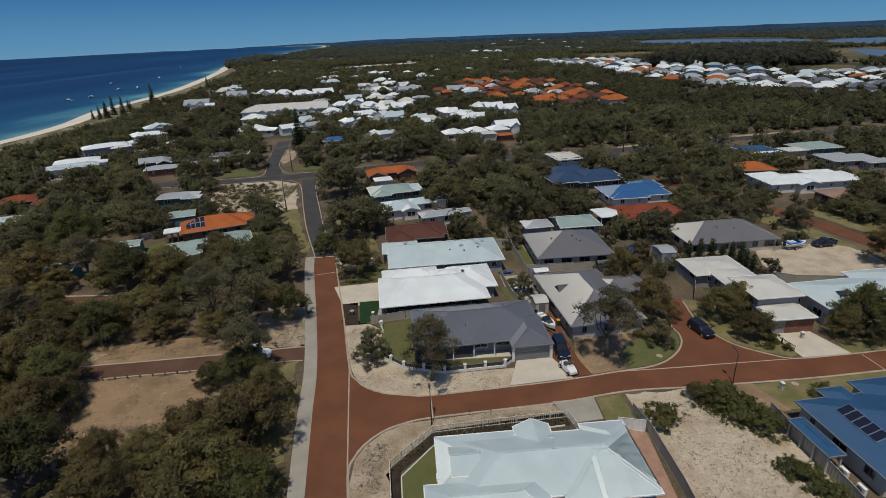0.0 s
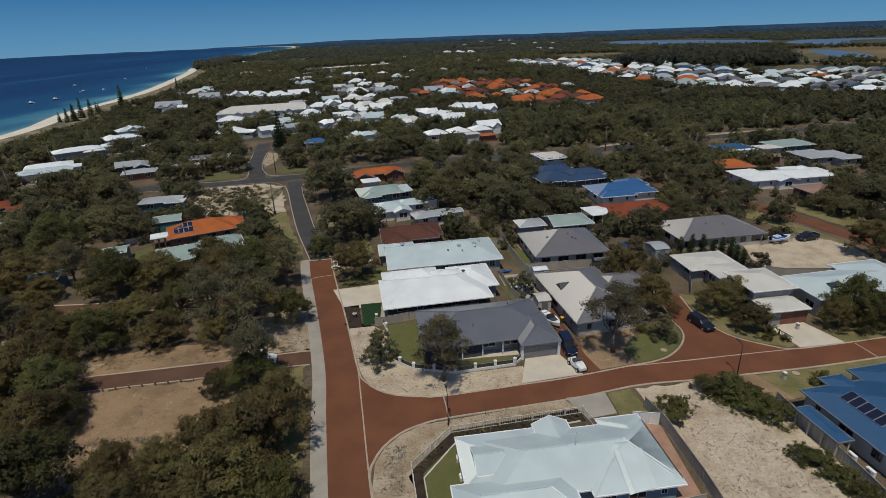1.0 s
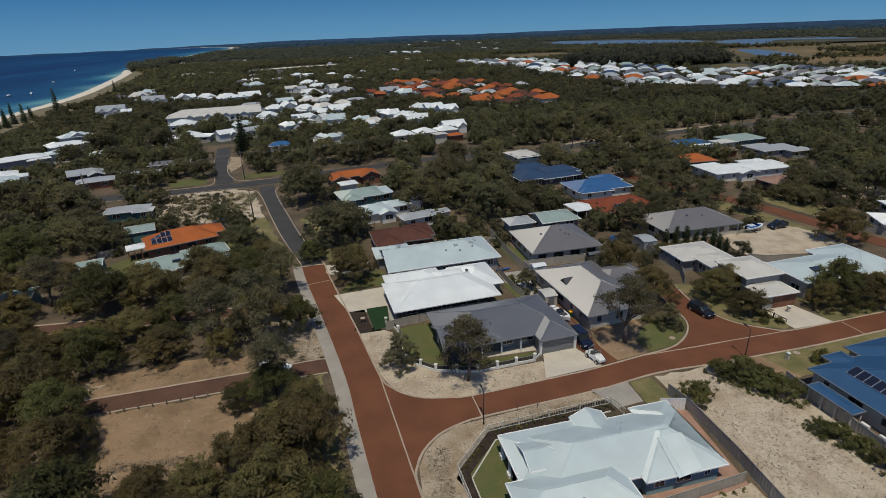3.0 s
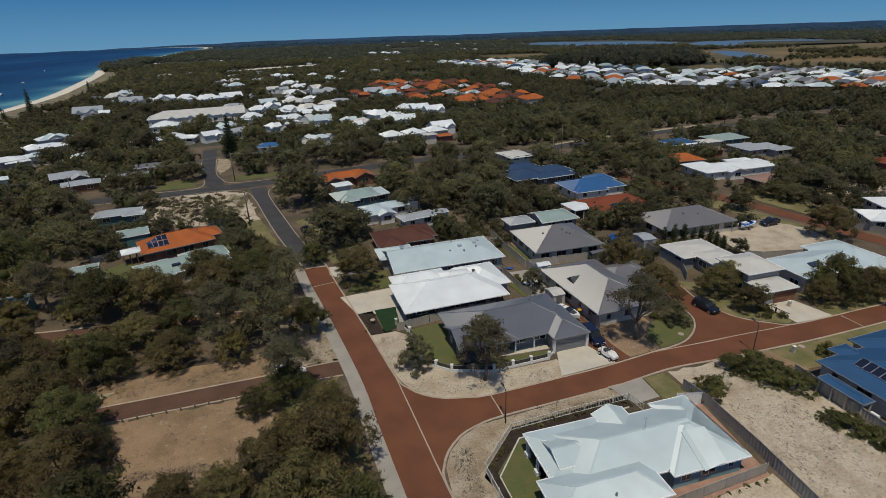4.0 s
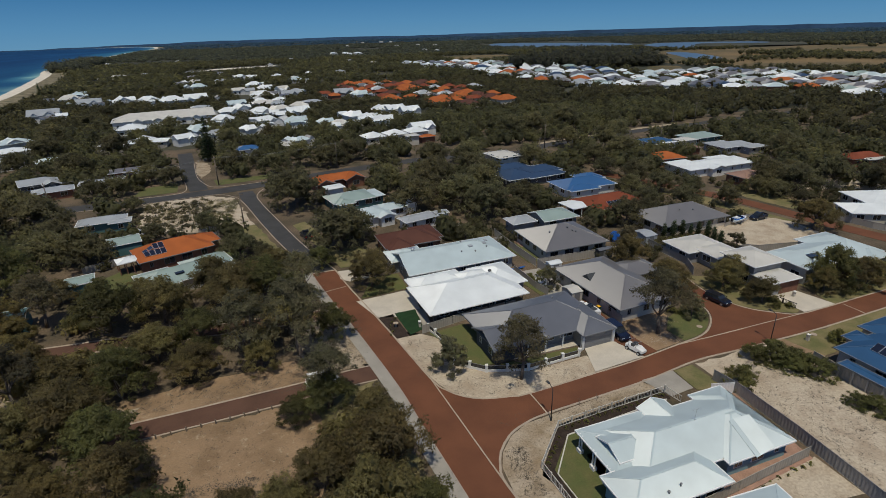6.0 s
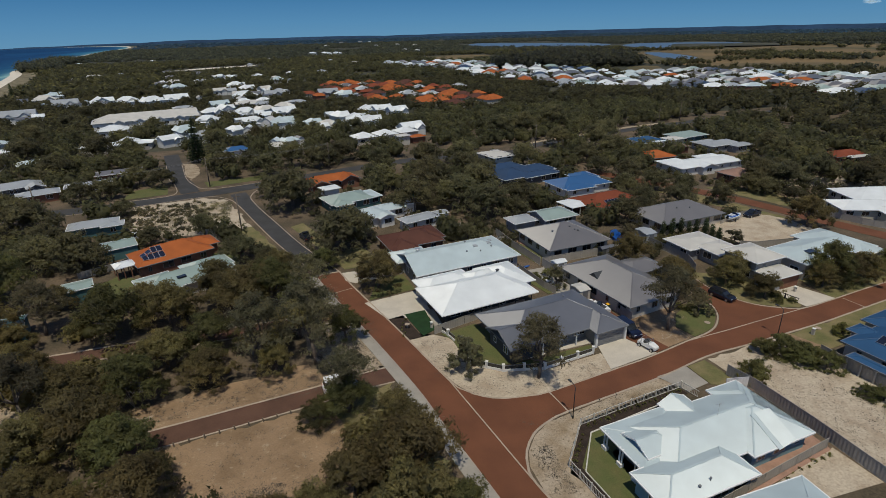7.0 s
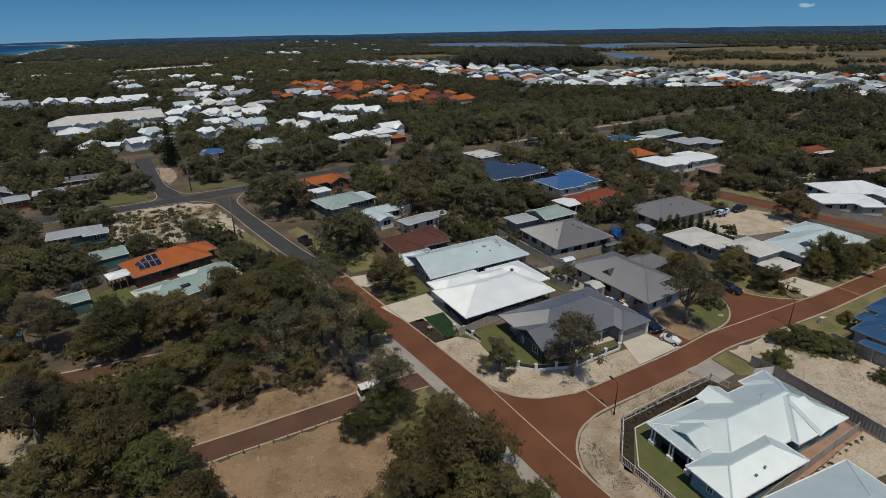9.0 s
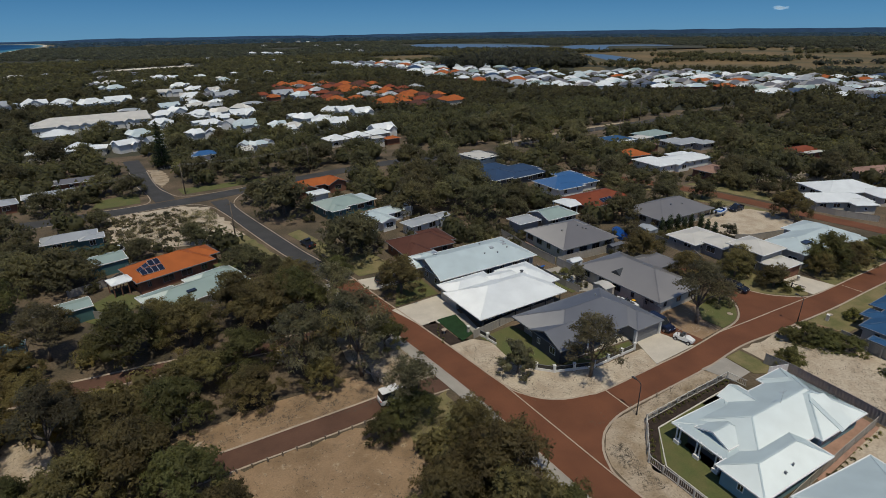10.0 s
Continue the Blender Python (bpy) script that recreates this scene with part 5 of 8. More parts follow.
house(33.4, 176.0, 15, [B(0, 0, 9.0, 10.6, pitch=14, eave=4.6)], M["cream_roof"], M["render"], "two-storey cream house with a low cream roof", windows=3.0)
house(96.2, 149.6, 7, [B(0, 0, 27.4, 9.6, pitch=13, eave=2.6), B(-9, 2.6, 10, 9, turn=1, pitch=18, eave=2.6), B(-3.5, -3.0, 7, 6, turn=1, pitch=16, wg=1, eave=2.6), B(7, 3.4, 9, 8, pitch=16, eave=2.6)], M["white_roof"], M["white_wall"], "long white low-roofed building", windows=3.4)
house(87.2, 163.2, 2, [B(0, 0, 12.0, 9.4, pitch=20)], M["orange_roof"], M["brick_wall"], "brick house with an orange tiled roof", trim="grey_paint", windows=3.4)
gbe = B(0, 0, 15.0, 10.0, pitch=16)
ge = house(121.6, 190.6, 10, [gbe], M["green_roof"], M["teal_wall"], "house with a pale grey-green hip roof", windows=3.6)
house(100.7, 187.6, 10, [B(0, 0, 11.6, 10.4, pitch=14), B(0, -4, 11.6, 4.0, pitch=6, roofmat=M["white_roof"])], M["blue_roof"], M["white_wall"], "house with a steel-blue metal roof", windows=3.6)
house(112.0, 186.0, 10, [B(0, 0, 8.0, 6.0, pitch=12)], M["cream_roof"], M["render"], "small low cream house among trees", windows=3.6)
house(121.4, 171.6, 8, [B(0, 0, 15.0, 7.6, pitch=18), B(5, -5, 9, 5, pitch=14), B(-2, 4.6, 10, 5, pitch=14)], M["slate_roof"], M["grey_wall"], "grey house with pale grey metal roofs", windows=3.6)
house(104.6, 173.0, 5, [B(0, 0, 7.0, 5.0, pitch=8)], M["pink_roof"], M["brick_wall"], "low brick outbuilding among the trees", name="outbuilding", trim="grey_paint", windows=0)
house(146.4, 142.6, 0, [B(0, 0, 14.0, 7.6, pitch=20), B(2, -4.2, 10, 3.6, pitch=8, roofmat=M["cream_roof"])], M["red_roof"], M["brick_wall"], "brick house with a rust-red tiled roof and pale verandah", trim="grey_paint", windows=3.4)
house(96.4, 134.6, 10, [B(0, 0, 11.0, 7.6, pitch=16)], M["pink_roof"], M["brick_wall"], "house with a faded pink tiled roof", trim="grey_paint", windows=3.4)
b11 = B(0, 0, 18.0, 12.0, pitch=18)
h11 = house(112.4, 104.6, -14, [b11, B(6, -7, 9, 9, turn=1, pitch=18)], M["white_roof"], M["render"], "large house with a white sheet-metal hip roof", windows=3.4)
skylight(h11, b11, 0, 1.6, 2.0, 1.6)
house(101.0, 98.6, -22, [B(0, 0, 15.0, 8.4, pitch=18), B(3.6, -4.2, 6, 6, turn=1, pitch=18)], M["white_roof"], M["render"], "house with a white sheet-metal hip roof", windows=3.4)
house(139.4, 111.6, -10, [B(0, 0, 16.2, 10.0, pitch=20)], M["pink_roof"], M["grey_wall"], "house with a pale brown tiled roof", trim="grey_paint", windows=3.4)
house(143, 92, -12, [B(0, 0, 16.2, 10.0, pitch=20)], M["cream_roof"], M["grey_wall"], "house with a cream metal roof", windows=3.4)
# coastal side
house(-144.5, 189.5, 31, [B(0, -4.2, 17.0, 8.6, pitch=12, eave=3.6, roofmat=M["ice_roof"]), B(1.0, 4.4, 15.0, 8.4, pitch=12, eave=3.9), B(7.0, 0, 6, 8, turn=1, pitch=14, eave=3.4)], M["white_roof"], M["white_wall"], "broad white house with low pale roofs near the beach", windows=3.4)
house(-153.0, 221.0, 40, [B(0, 0, 17.0, 9.6, pitch=13, eave=4.2), B(5.5, -3.0, 8, 7, pitch=13, eave=3.6)], M["white_roof"], M["grey_wall"], "long house with a low white roof near the beach", windows=3.4)
house(-143.0, 233.0, 40, [B(0, 0, 12.0, 8.0, pitch=15, eave=3.8)], M["ice_roof"], M["white_wall"], "pale-roofed house near the beach", windows=3.4)
house(-150.0, 250.0, 40, [B(0, 0, 15.0, 9.0, pitch=16, eave=3.8), B(-4, 4, 7, 7, turn=1, pitch=20, wg=1, eave=3.8)], M["white_roof"], M["white_wall"], "house with stepped white roofs near the beach", windows=3.4)
house(-158.0, 273.0, 40, [B(0, 0, 14.0, 9.0, pitch=20, eave=3.8), B(0, 0, 9, 6, turn=1, pitch=24, wg=1, eg=1, eave=4.2)], M["ice_roof"], M["white_wall"], "pale gabled house near the beach", windows=3.4)
house(-128.0, 232.0, 30, [B(0, 0, 9.0, 7.0, pitch=16)], M["ice_roof"], M["white_wall"], "pale-roofed house among trees", windows=3.4)
house(-117.0, 196.0, 28, [B(0, 0, 11.0, 7.0, pitch=22, wg=1), B(3, -4, 7, 5, turn=1, pitch=22, wg=1)], M["slate_roof"], M["dark_wall"], "dark house with grey gabled metal roofs", windows=3.4)
house(-108.0, 184.0, 22, [B(0, 0, 11.0, 6.4, pitch=16)], M["slate_roof"], M["brick_wall"], "brick house with a grey metal roof", windows=3.4)
house(-96.5, 190.5, 15, [B(0, 0, 13.0, 6.0, pitch=12)], M["slate_roof"], M["render"], "low house with a grey roof", windows=3.4)
house(-92.0, 204.6, 12, [B(0, 0, 15.0, 6.6, pitch=14)], M["taupe_roof"], M["brick_wall"], "low house with a weathered brown-grey roof", windows=3.4)
house(-131.0, 146.4, 25, [B(0, 0, 10.0, 8.0, pitch=20)], M["red_roof"], M["brick_wall"], "brick house with a rust tiled roof among trees", trim="grey_paint", windows=3.4)
house(-121.2, 144.6, 25, [B(0, 0, 6.6, 5.2, pitch=16)], M["red_roof"], M["brick_wall"], "small outbuilding with a rust tiled roof", name="outbuilding", trim="grey_paint", windows=0)
house(-118, 128, 22, [B(0, 0, 10.0, 7.0, pitch=8)], M["ice_roof"], M["grey_wall"], "low house with a pale flat metal roof", windows=3.4)
# long halls and larger pale buildings beyond the junction
house(-109.5, 330.5, 14, [B(0, 0, 51.0, 17.0, pitch=21, eave=3.8, eg=1)] + [B(-13 + 9.5 * k, -8.0, 7, 5, turn=1, wg=1, pitch=28, eave=3.6) for k in range(4)], M["cream_roof"], M["white_wall"], "long pale-roofed resort hall with gabled dormers", windows=4.4, name="hall", category="hall")
house(-117.6, 299.0, 9, [B(0, 0, 13.0, 11.0, pitch=22, eave=3.2)], M["white_roof"], M["white_wall"], "pale pavilion with a broad hip roof", windows=4.0, name="pavilion", category="pavilion")
house(-106.0, 261.0, 5, [B(0, 0, 27.0, 9.0, pitch=13), B(3.5, 2.0, 8, 8, pitch=26, eave=3.0)], M["white_roof"], M["render"], "long low pale-roofed building", windows=4.0, name="hall", category="hall")
house(-55.6, 229.6, 12, [B(0, 0, 10.4, 7.2, pitch=18)], M["bright_blue_roof"], M["white_wall"], "house with a bright blue roof among trees", windows=3.6)
house(-41, 231, 12, [B(0, 0, 5.6, 5.2, pitch=26, wg=1, eg=1)], M["cream_roof"], M["render"], "small cream outbuilding with a gabled roof", name="outbuilding", windows=0)
for hx, hy in ((-4.6, 235.6), (5.2, 238.8), (15.0, 242.0)):
    house(hx, hy, 17, [B(0, 0, 9.4, 9.0, pitch=22, eave=3.0)], M["white_roof"], M["render"], "villa with a white metal hip roof", windows=3.6, group="row of white villas")
house(10.5, 226.0, 15, [B(0, 0, 6.0, 5.0, pitch=12, eave=4.0)], M["cream_roof"], M["render"], "small tall cream outbuilding", windows=0, name="outbuilding")
house(17.5, 229.0, 15, [B(0, 0, 7.0, 5.0, pitch=18)], M["orange_roof"], M["brick_wall"], "small house with an orange tiled roof", trim="grey_paint", windows=0)


# ---- far estates ----
FAR_ROOFS, FAR_WALLS = {}, {}


def far_house(x, y, rot, l, w, pitch, roof, wall):
    """The few faces of a house too far off to pick apart, gathered by colour."""
    m = pose(x, y, 0, 0, 0, rot)
    for cx, cy, ll, ww, turn in ((0, 0, l, w, 0), (l * 0.22, -w * 0.3, w * 0.8, l * 0.42, 90)):
        k = m @ pose(cx, cy, 0, 0, 0, turn)
        a, c, rise, r0, r1 = roof_shape(ll, ww, pitch, 0, 1 if turn and int(x) % 2 else 0)
        e = 2.6 if y < 600 else 3.2
        v, f = FAR_ROOFS.setdefault(roof, ([], []))
        n = len(v)
        v += [k @ Vector(p) for p in ((-a, -c, e), (a, -c, e), (a, c, e), (-a, c, e), (r0, 0, e + rise), (r1, 0, e + rise))]
        f += [(n, n + 1, n + 5, n + 4), (n + 2, n + 3, n + 4, n + 5), (n + 3, n, n + 4), (n + 1, n + 2, n + 5)]
        v, f = FAR_WALLS.setdefault(wall, ([], []))
        n = len(v)
        a, c = a - 0.5, c - 0.5
        v += [k @ Vector(p) for z in (0, e) for p in ((-a, -c, z), (a, -c, z), (a, c, z), (-a, c, z))]
        f += [(n + i, n + (i + 1) % 4, n + 4 + (i + 1) % 4, n + 4 + i) for i in range(4)]


def estate(poly, sx, sy, rot, palette, walls, label, group, seed, skip=0.1, size=(11, 15), pitch=22, foot=7.0):
    """Rows of houses filling a plan polygon; a few shapes in each colour, copied."""
    r = random.Random(seed)
    made = {}
    ca, sa = math.cos(radians(rot)), math.sin(radians(rot))
    cx, cy = sum(p[0] for p in poly) / len(poly), sum(p[1] for p in poly) / len(poly)

    def inside(x, y):
        c = False
        for (x1, y1), (x2, y2) in zip(poly, poly[1:] + poly[:1]):
            if (y1 > y) != (y2 > y) and x < (x2 - x1) * (y - y1) / (y2 - y1) + x1:
                c = not c
        return c

    n = 40
    for j in range(-n, n):
        for i in range(-n, n):
            u, v = i * sx + r.uniform(-0.18, 0.18) * sx, j * sy + r.uniform(-0.15, 0.15) * sy + (i % 2) * 2
            x, y = cx + u * ca - v * sa, cy + u * sa + v * ca
            go, col, shape, turn = r.random(), r.choice(palette), r.randrange(3), r.choice((0, 0, 90, 180, 270))
            if 0.2 < skip < 0.3 and noise.noise((x * 0.024, y * 0.024, 5.5)) < -0.12:
                continue
            if not inside(x, y) or go < skip or any((x - fx) ** 2 + (y - fy) ** 2 < (fr + 4) ** 2 for fx, fy, fr in FOOT):
                continue
            key = col, shape
            if y + 0.35 * abs(x) > 400:
                l = r.uniform(*size)
                far_house(x, y, rot + turn + r.uniform(-4, 4), l, l * r.uniform(0.62, 0.8), pitch, col, r.choice(walls))
                FOOT.append((x, y, foot))
                continue
            if key not in made:
                l = r.uniform(*size)
                w = l * r.uniform(0.62, 0.8)
                blocks = [B(0, 0, l, w, pitch=pitch), B(l * 0.22, -w * 0.3, w * 0.9, l * 0.42, turn=1, pitch=pitch + 4, wg=shape >= 1, eg=shape == 2)]
                if shape == 1:
                    blocks.append(B(-l * 0.25, w * 0.3, w * 0.7, l * 0.4, turn=1, pitch=pitch))
                keep = len(FOOT)
                made[key] = house(x, y, rot + turn, blocks, M[col], M[r.choice(walls)], label % M[col].name.replace("_roof", "").replace("_", " "), windows=0, group=group, far=True)
                FOOT[keep] = (x, y, foot)
            else:
                FOOT.append((x, y, foot))
                copy_thing(made[key], pose(x, y, 0, 0, 0, rot + turn + r.uniform(-4, 4)))




def villa(x, y, rot, l, roof, shape, wall="white_wall"):
    """A tall resort villa with steep crossing gables and a few windows."""
    l *= 1.05
    w = l * 0.68
    blocks = [B(0, 0, l, w, eave=3.4, pitch=30, wg=shape % 2, eg=shape == 1), B(l * 0.2, -w * 0.34, w * 0.95, l * 0.44, turn=1, eave=3.2, pitch=36, wg=1)]
    if shape:
        blocks.append(B(-l * 0.27, w * 0.1, w * 1.15, l * 0.36, turn=1, eave=2.9, pitch=34, wg=1, eg=1))
    if shape == 2:
        blocks.append(B(-l * 0.1, -w * 0.62, l * 0.6, w * 0.4, eave=2.5, pitch=12))
    keep = len(FOOT)
    v = house(x, y, rot, blocks, M[roof], M[wall], "steep-gabled villa with a %s roof among the trees" % M[roof].name.replace("_roof", "").replace("_", " "), windows=0, name="villa", category="villa", group="villas of the beach estate", far=True)
    FOOT[keep] = (x, y, l * 0.46)
    for lx in (-0.3, 0.05):
        window(v, lx * l, -w / 2 + 0.46, 1.7, 0, 1.6, 1.5, M["dark_paint"])
    return v


WHITE_VILLAS = [(-206, 466, 20, 15), (-160, 432, 25, 15), (-143, 430, 15, 14), (-125, 421, 30, 15), (-111, 427, 20, 15), (-140, 577, 20, 12), (-103, 627, 20, 11), (-90, 607, 10, 11), (-79, 519, 25, 13), (-68, 482, 20, 13), (-87, 471, 20, 10), (-65, 425, 15, 16), (-78, 344, 25, 11), (-72, 355, 25, 11), (-59, 336, 15, 12), (-48, 342, 30, 11), (-38, 327, 20, 13), (-60, 275, 40, 8), (-53, 300, 20, 10), (-86, 260, 40, 8), (-17, 274, 20, 9), (-9, 298, 25, 11)]
ICE_VILLAS = [(-180, 428, 15, 15), (-213, 500, 20, 12), (-126, 524, 25, 13), (-46, 426, 15, 12), (-39, 290, 12, 12), (-83, 284, 30, 10), (-75, 265, 40, 8), (-24, 281, 20, 9), (-35, 236, 30, 7), (-7, 416, 10, 14), (3, 401, 20, 13), (-44, 555, 10, 12), (-186, 374, 14, 16)]
for k, (x, y, rot, l) in enumerate(WHITE_VILLAS):
    villa(x, y, rot + (0, 90, 0, 180)[k % 4], l, "white_roof" if k % 5 else "cream_roof", k % 3)
for k, (x, y, rot, l) in enumerate(ICE_VILLAS):
    villa(x, y, rot + (0, 90, 180)[k % 3], l, "ice_roof" if k % 3 else "slate_roof", (k + 1) % 3, "grey_wall" if k % 2 else "white_wall")
for k, (x, y) in enumerate([(16, 314), (4, 278), (19, 249), (8, 318), (23, 305), (-2, 288)]):
    villa(x, y, 20 + 70 * (k % 2), 11, "white_roof", 1 + k % 2)
annex = random.Random(12)
for k, (x, y, rot, l) in enumerate(WHITE_VILLAS + ICE_VILLAS):
    for j in range(1 + (k + 1) % 2):
        a, d = annex.uniform(0, 6.28), l * annex.uniform(0.75, 1.1)
        ax, ay, al = x + d * math.cos(a), y + 0.9 * d * math.sin(a), annex.uniform(5, 8)
        if all((ax - fx) ** 2 + (ay - fy) ** 2 > (fr * 0.9 + al * 0.4) ** 2 for fx, fy, fr in FOOT):
            house(ax, ay, rot + annex.choice((0, 45, 90)), [B(0, 0, al, al * 0.7, eave=annex.uniform(2.6, 3.8), pitch=annex.choice((16, 28, 34)), wg=1, eg=1, over=0.3)], M[annex.choice(("white_roof", "ice_roof", "slate_roof", "grey_roof", "taupe_roof", "white_roof"))], M["white_wall"], "small gabled annex beside a villa", windows=0, name="annex", category="outbuilding", group="annexes of the beach estate", far=True)
# more villas fill the middle of the beach estate, each turned its own way
infill = random.Random(77)
made_infill = 0
for k in range(400):
    x, y, l = infill.uniform(-104, -36), infill.uniform(286, 480), infill.uniform(8, 12)
    if made_infill < 11 and x > -100 + (y - 286) * 0.12 and all((x - fx) ** 2 + (y - fy) ** 2 > (fr + l * 0.5) ** 2 for fx, fy, fr in FOOT):
        villa(x, y, infill.uniform(0, 180), l, infill.choice(("white_roof", "white_roof", "ice_roof", "cream_roof", "slate_roof")), made_infill % 3)
        made_infill += 1
for x, y, l, roof in ((-149, 572, 13, "taupe_roof"), (-116, 586, 14, "slate_roof"), (-60, 378, 18, "cream_roof"), (-98, 372, 12, "slate_roof"), (-30, 372, 12, "slate_roof"), (-246, 714, 18, "cream_roof")):
    house(x, y, 15, [B(0, 0, l, l * 0.6, pitch=16, eave=3.4), B(l * 0.2, -l * 0.2, l * 0.4, l * 0.5, turn=1, pitch=18, eave=3.2)], M[roof], M["render"], "low %s building among the villas" % M[roof].name.replace("_", " "), windows=0, name="building", category="building", far=True)
estate([(-25, 415), (0, 515), (70, 490), (105, 400), (90, 318), (40, 335), (14, 372)], 14, 16, 15, ["orange_roof", "red_roof", "orange_roof", "brown_roof", "red_roof", "taupe_roof", "slate_roof"], ["render", "brick_wall"], "house with a %s roof in the tiled estate", "houses of the tiled estate", 22, 0.2, (10, 15), 26, 5.2)
estate([(80, 770), (190, 740), (260, 580), (275, 470), (345, 480), (392, 415), (430, 345), (520, 300), (450, 250), (330, 212), (300, 262), (262, 330), (170, 392), (140, 590)], 16, 19, -22, ["white_roof", "slate_roof", "ice_roof", "grey_roof", "white_roof", "slate_roof", "taupe_roof", "green_roof", "ice_roof", "grey_roof", "slate_roof", "white_roof", "navy_roof", "taupe_roof", "orange_roof", "grey_roof"], ["render", "white_wall", "brick_wall"], "house with a %s roof in the new estate", "houses of the new estate", 24, 0.09, (13, 18), 22)
estate([(-160, 640), (-60, 690), (20, 640), (10, 580), (-110, 590)], 34, 38, 20, ["white_roof", "cream_roof", "slate_roof"], ["white_wall", "render"], "house with a %s roof among the trees", "scattered houses among the trees", 25, 0.72, (9, 13), 20)
estate([(-380, 1000), (100, 900), (300, 1000), (240, 1350), (-330, 1400)], 60, 56, 10, ["white_roof", "cream_roof", "white_roof"], ["white_wall", "render"], "far house with a %s roof among the trees", "far houses among the trees", 27, 0.9, (8, 12), 16, 9)
estate([(-260, 640), (-180, 620), (60, 720), (90, 880), (-230, 960)], 40, 44, 14, ["white_roof", "cream_roof", "slate_roof", "taupe_roof"], ["white_wall", "render"], "far house with a %s roof among the trees", "far houses among the trees", 28, 0.9, (8, 12), 18, 7)
estate([(5, 1140), (75, 1120), (80, 1190), (10, 1220)], 22, 26, 5, ["white_roof"], ["white_wall"], "far house with a %s roof among the trees", "far houses among the trees", 29, 0.2, (13, 18), 16, 10)
estate([(150, 1400), (420, 1350), (260, 2300), (-100, 2200)], 95, 95, 5, ["white_roof", "cream_roof"], ["white_wall"], "far house with a %s roof among the trees", "far houses among the trees", 30, 0.8, (11, 16), 16, 14)
for kind_name, store in (("far_roofs", FAR_ROOFS), ("far_walls", FAR_WALLS)):
    for key, (v, f) in store.items():
        me = bpy.data.meshes.new(kind_name)
        me.from_pydata(v, [], f)
        me.materials.append(M[key])
        tagged(new(kind_name, me), "%s of the far estate houses" % M[key].name.replace("_", " "), "houses", kind="stuff")


# ---- trees ----
def ico(subdivisions):
    bm = bmesh.new()
    bmesh.ops.create_icosphere(bm, subdivisions=subdivisions, radius=1.0)
    bm.verts.ensure_lookup_table()
    v = np.array([q.co[:] for q in bm.verts])
    f = np.array([[q.index for q in p.verts] for p in bm.faces])
    bm.free()
    return v, f


ICO = {1: ico(1), 2: ico(2)}


def leaf_cloud(centres, radii, count, size, flat=0.75, seed=0, core=2, heart=None):
    """Leaf cards spread over rounded clumps of inner foliage, shaded as the soft masses that they make."""
    g = np.random.default_rng(seed)
    n = len(centres)
    weight = radii ** 2 / np.sum(radii ** 2)
    idx = g.choice(n, count, p=weight)
    d = g.normal(size=(count, 3))
    d /= np.linalg.norm(d, axis=1, keepdims=True)
    d[:, 2] = np.where(d[:, 2] < -0.45, -d[:, 2] * 0.6, d[:, 2])
    sq = np.array([1, 1, flat])
    p = centres[idx] + d * radii[idx][:, None] * (0.5 + 0.95 * g.random((count, 1)) ** 1.6) * sq
    nrm = d + 0.55 * g.normal(size=(count, 3)) + np.array([0, 0, 0.4])
    nrm /= np.linalg.norm(nrm, axis=1, keepdims=True)
    t1 = np.cross(nrm, g.normal(size=(count, 3)))
    t1 /= np.linalg.norm(t1, axis=1, keepdims=True)
    t2 = np.cross(nrm, t1)
    s = size * (0.55 + 0.9 * g.random((count, 1)))
    v = np.stack([p - t1 * s * 0.31, p + t1 * s * 0.31, p + t2 * s * 1.25], 1).reshape(-1, 3)
    f = np.arange(count * 3).reshape(-1, 3)
    out = p - (centres.mean(0) if heart is None else heart[idx])
    out /= np.linalg.norm(out, axis=1, keepdims=True) + 1e-6
    soft = 0.34 * d + 0.62 * out + 0.2 * nrm + np.array([0, 0, 0.3])
    soft = np.repeat(soft, 3, 0)
    if not core:
        return v, f, soft / (np.linalg.norm(soft, axis=1, keepdims=True) + 1e-6)
    cv, cf = ICO[core]
    shell = cv[None] * (0.40 + 0.08 * g.normal(size=(n, len(cv), 1)))
    body = centres[:, None] + shell * radii[:, None, None] * sq
    inner_n = (0.5 * np.repeat(cv[None], n, 0) + np.array([0, 0, 0.5])).reshape(-1, 3)
    faces2 = (cf[None] + (np.arange(n) * len(cv))[:, None, None]).reshape(-1, 3) + len(v)
    v = np.concatenate([v, body.reshape(-1, 3)])
    f = np.concatenate([f, faces2])
    soft = np.concatenate([soft, inner_n])
    soft /= np.linalg.norm(soft, axis=1, keepdims=True) + 1e-6
    return v, f, soft


def mesh_from(name, verts, faces, material, normals=None):
    me = bpy.data.meshes.new(name)
    me.from_pydata(verts.tolist(), [], faces.tolist())
    me.materials.append(material)
    if normals is not None:
        me.polygons.foreach_set("use_smooth", [True] * len(me.polygons))
        me.normals_split_custom_set_from_vertices(normals.tolist())
    return me


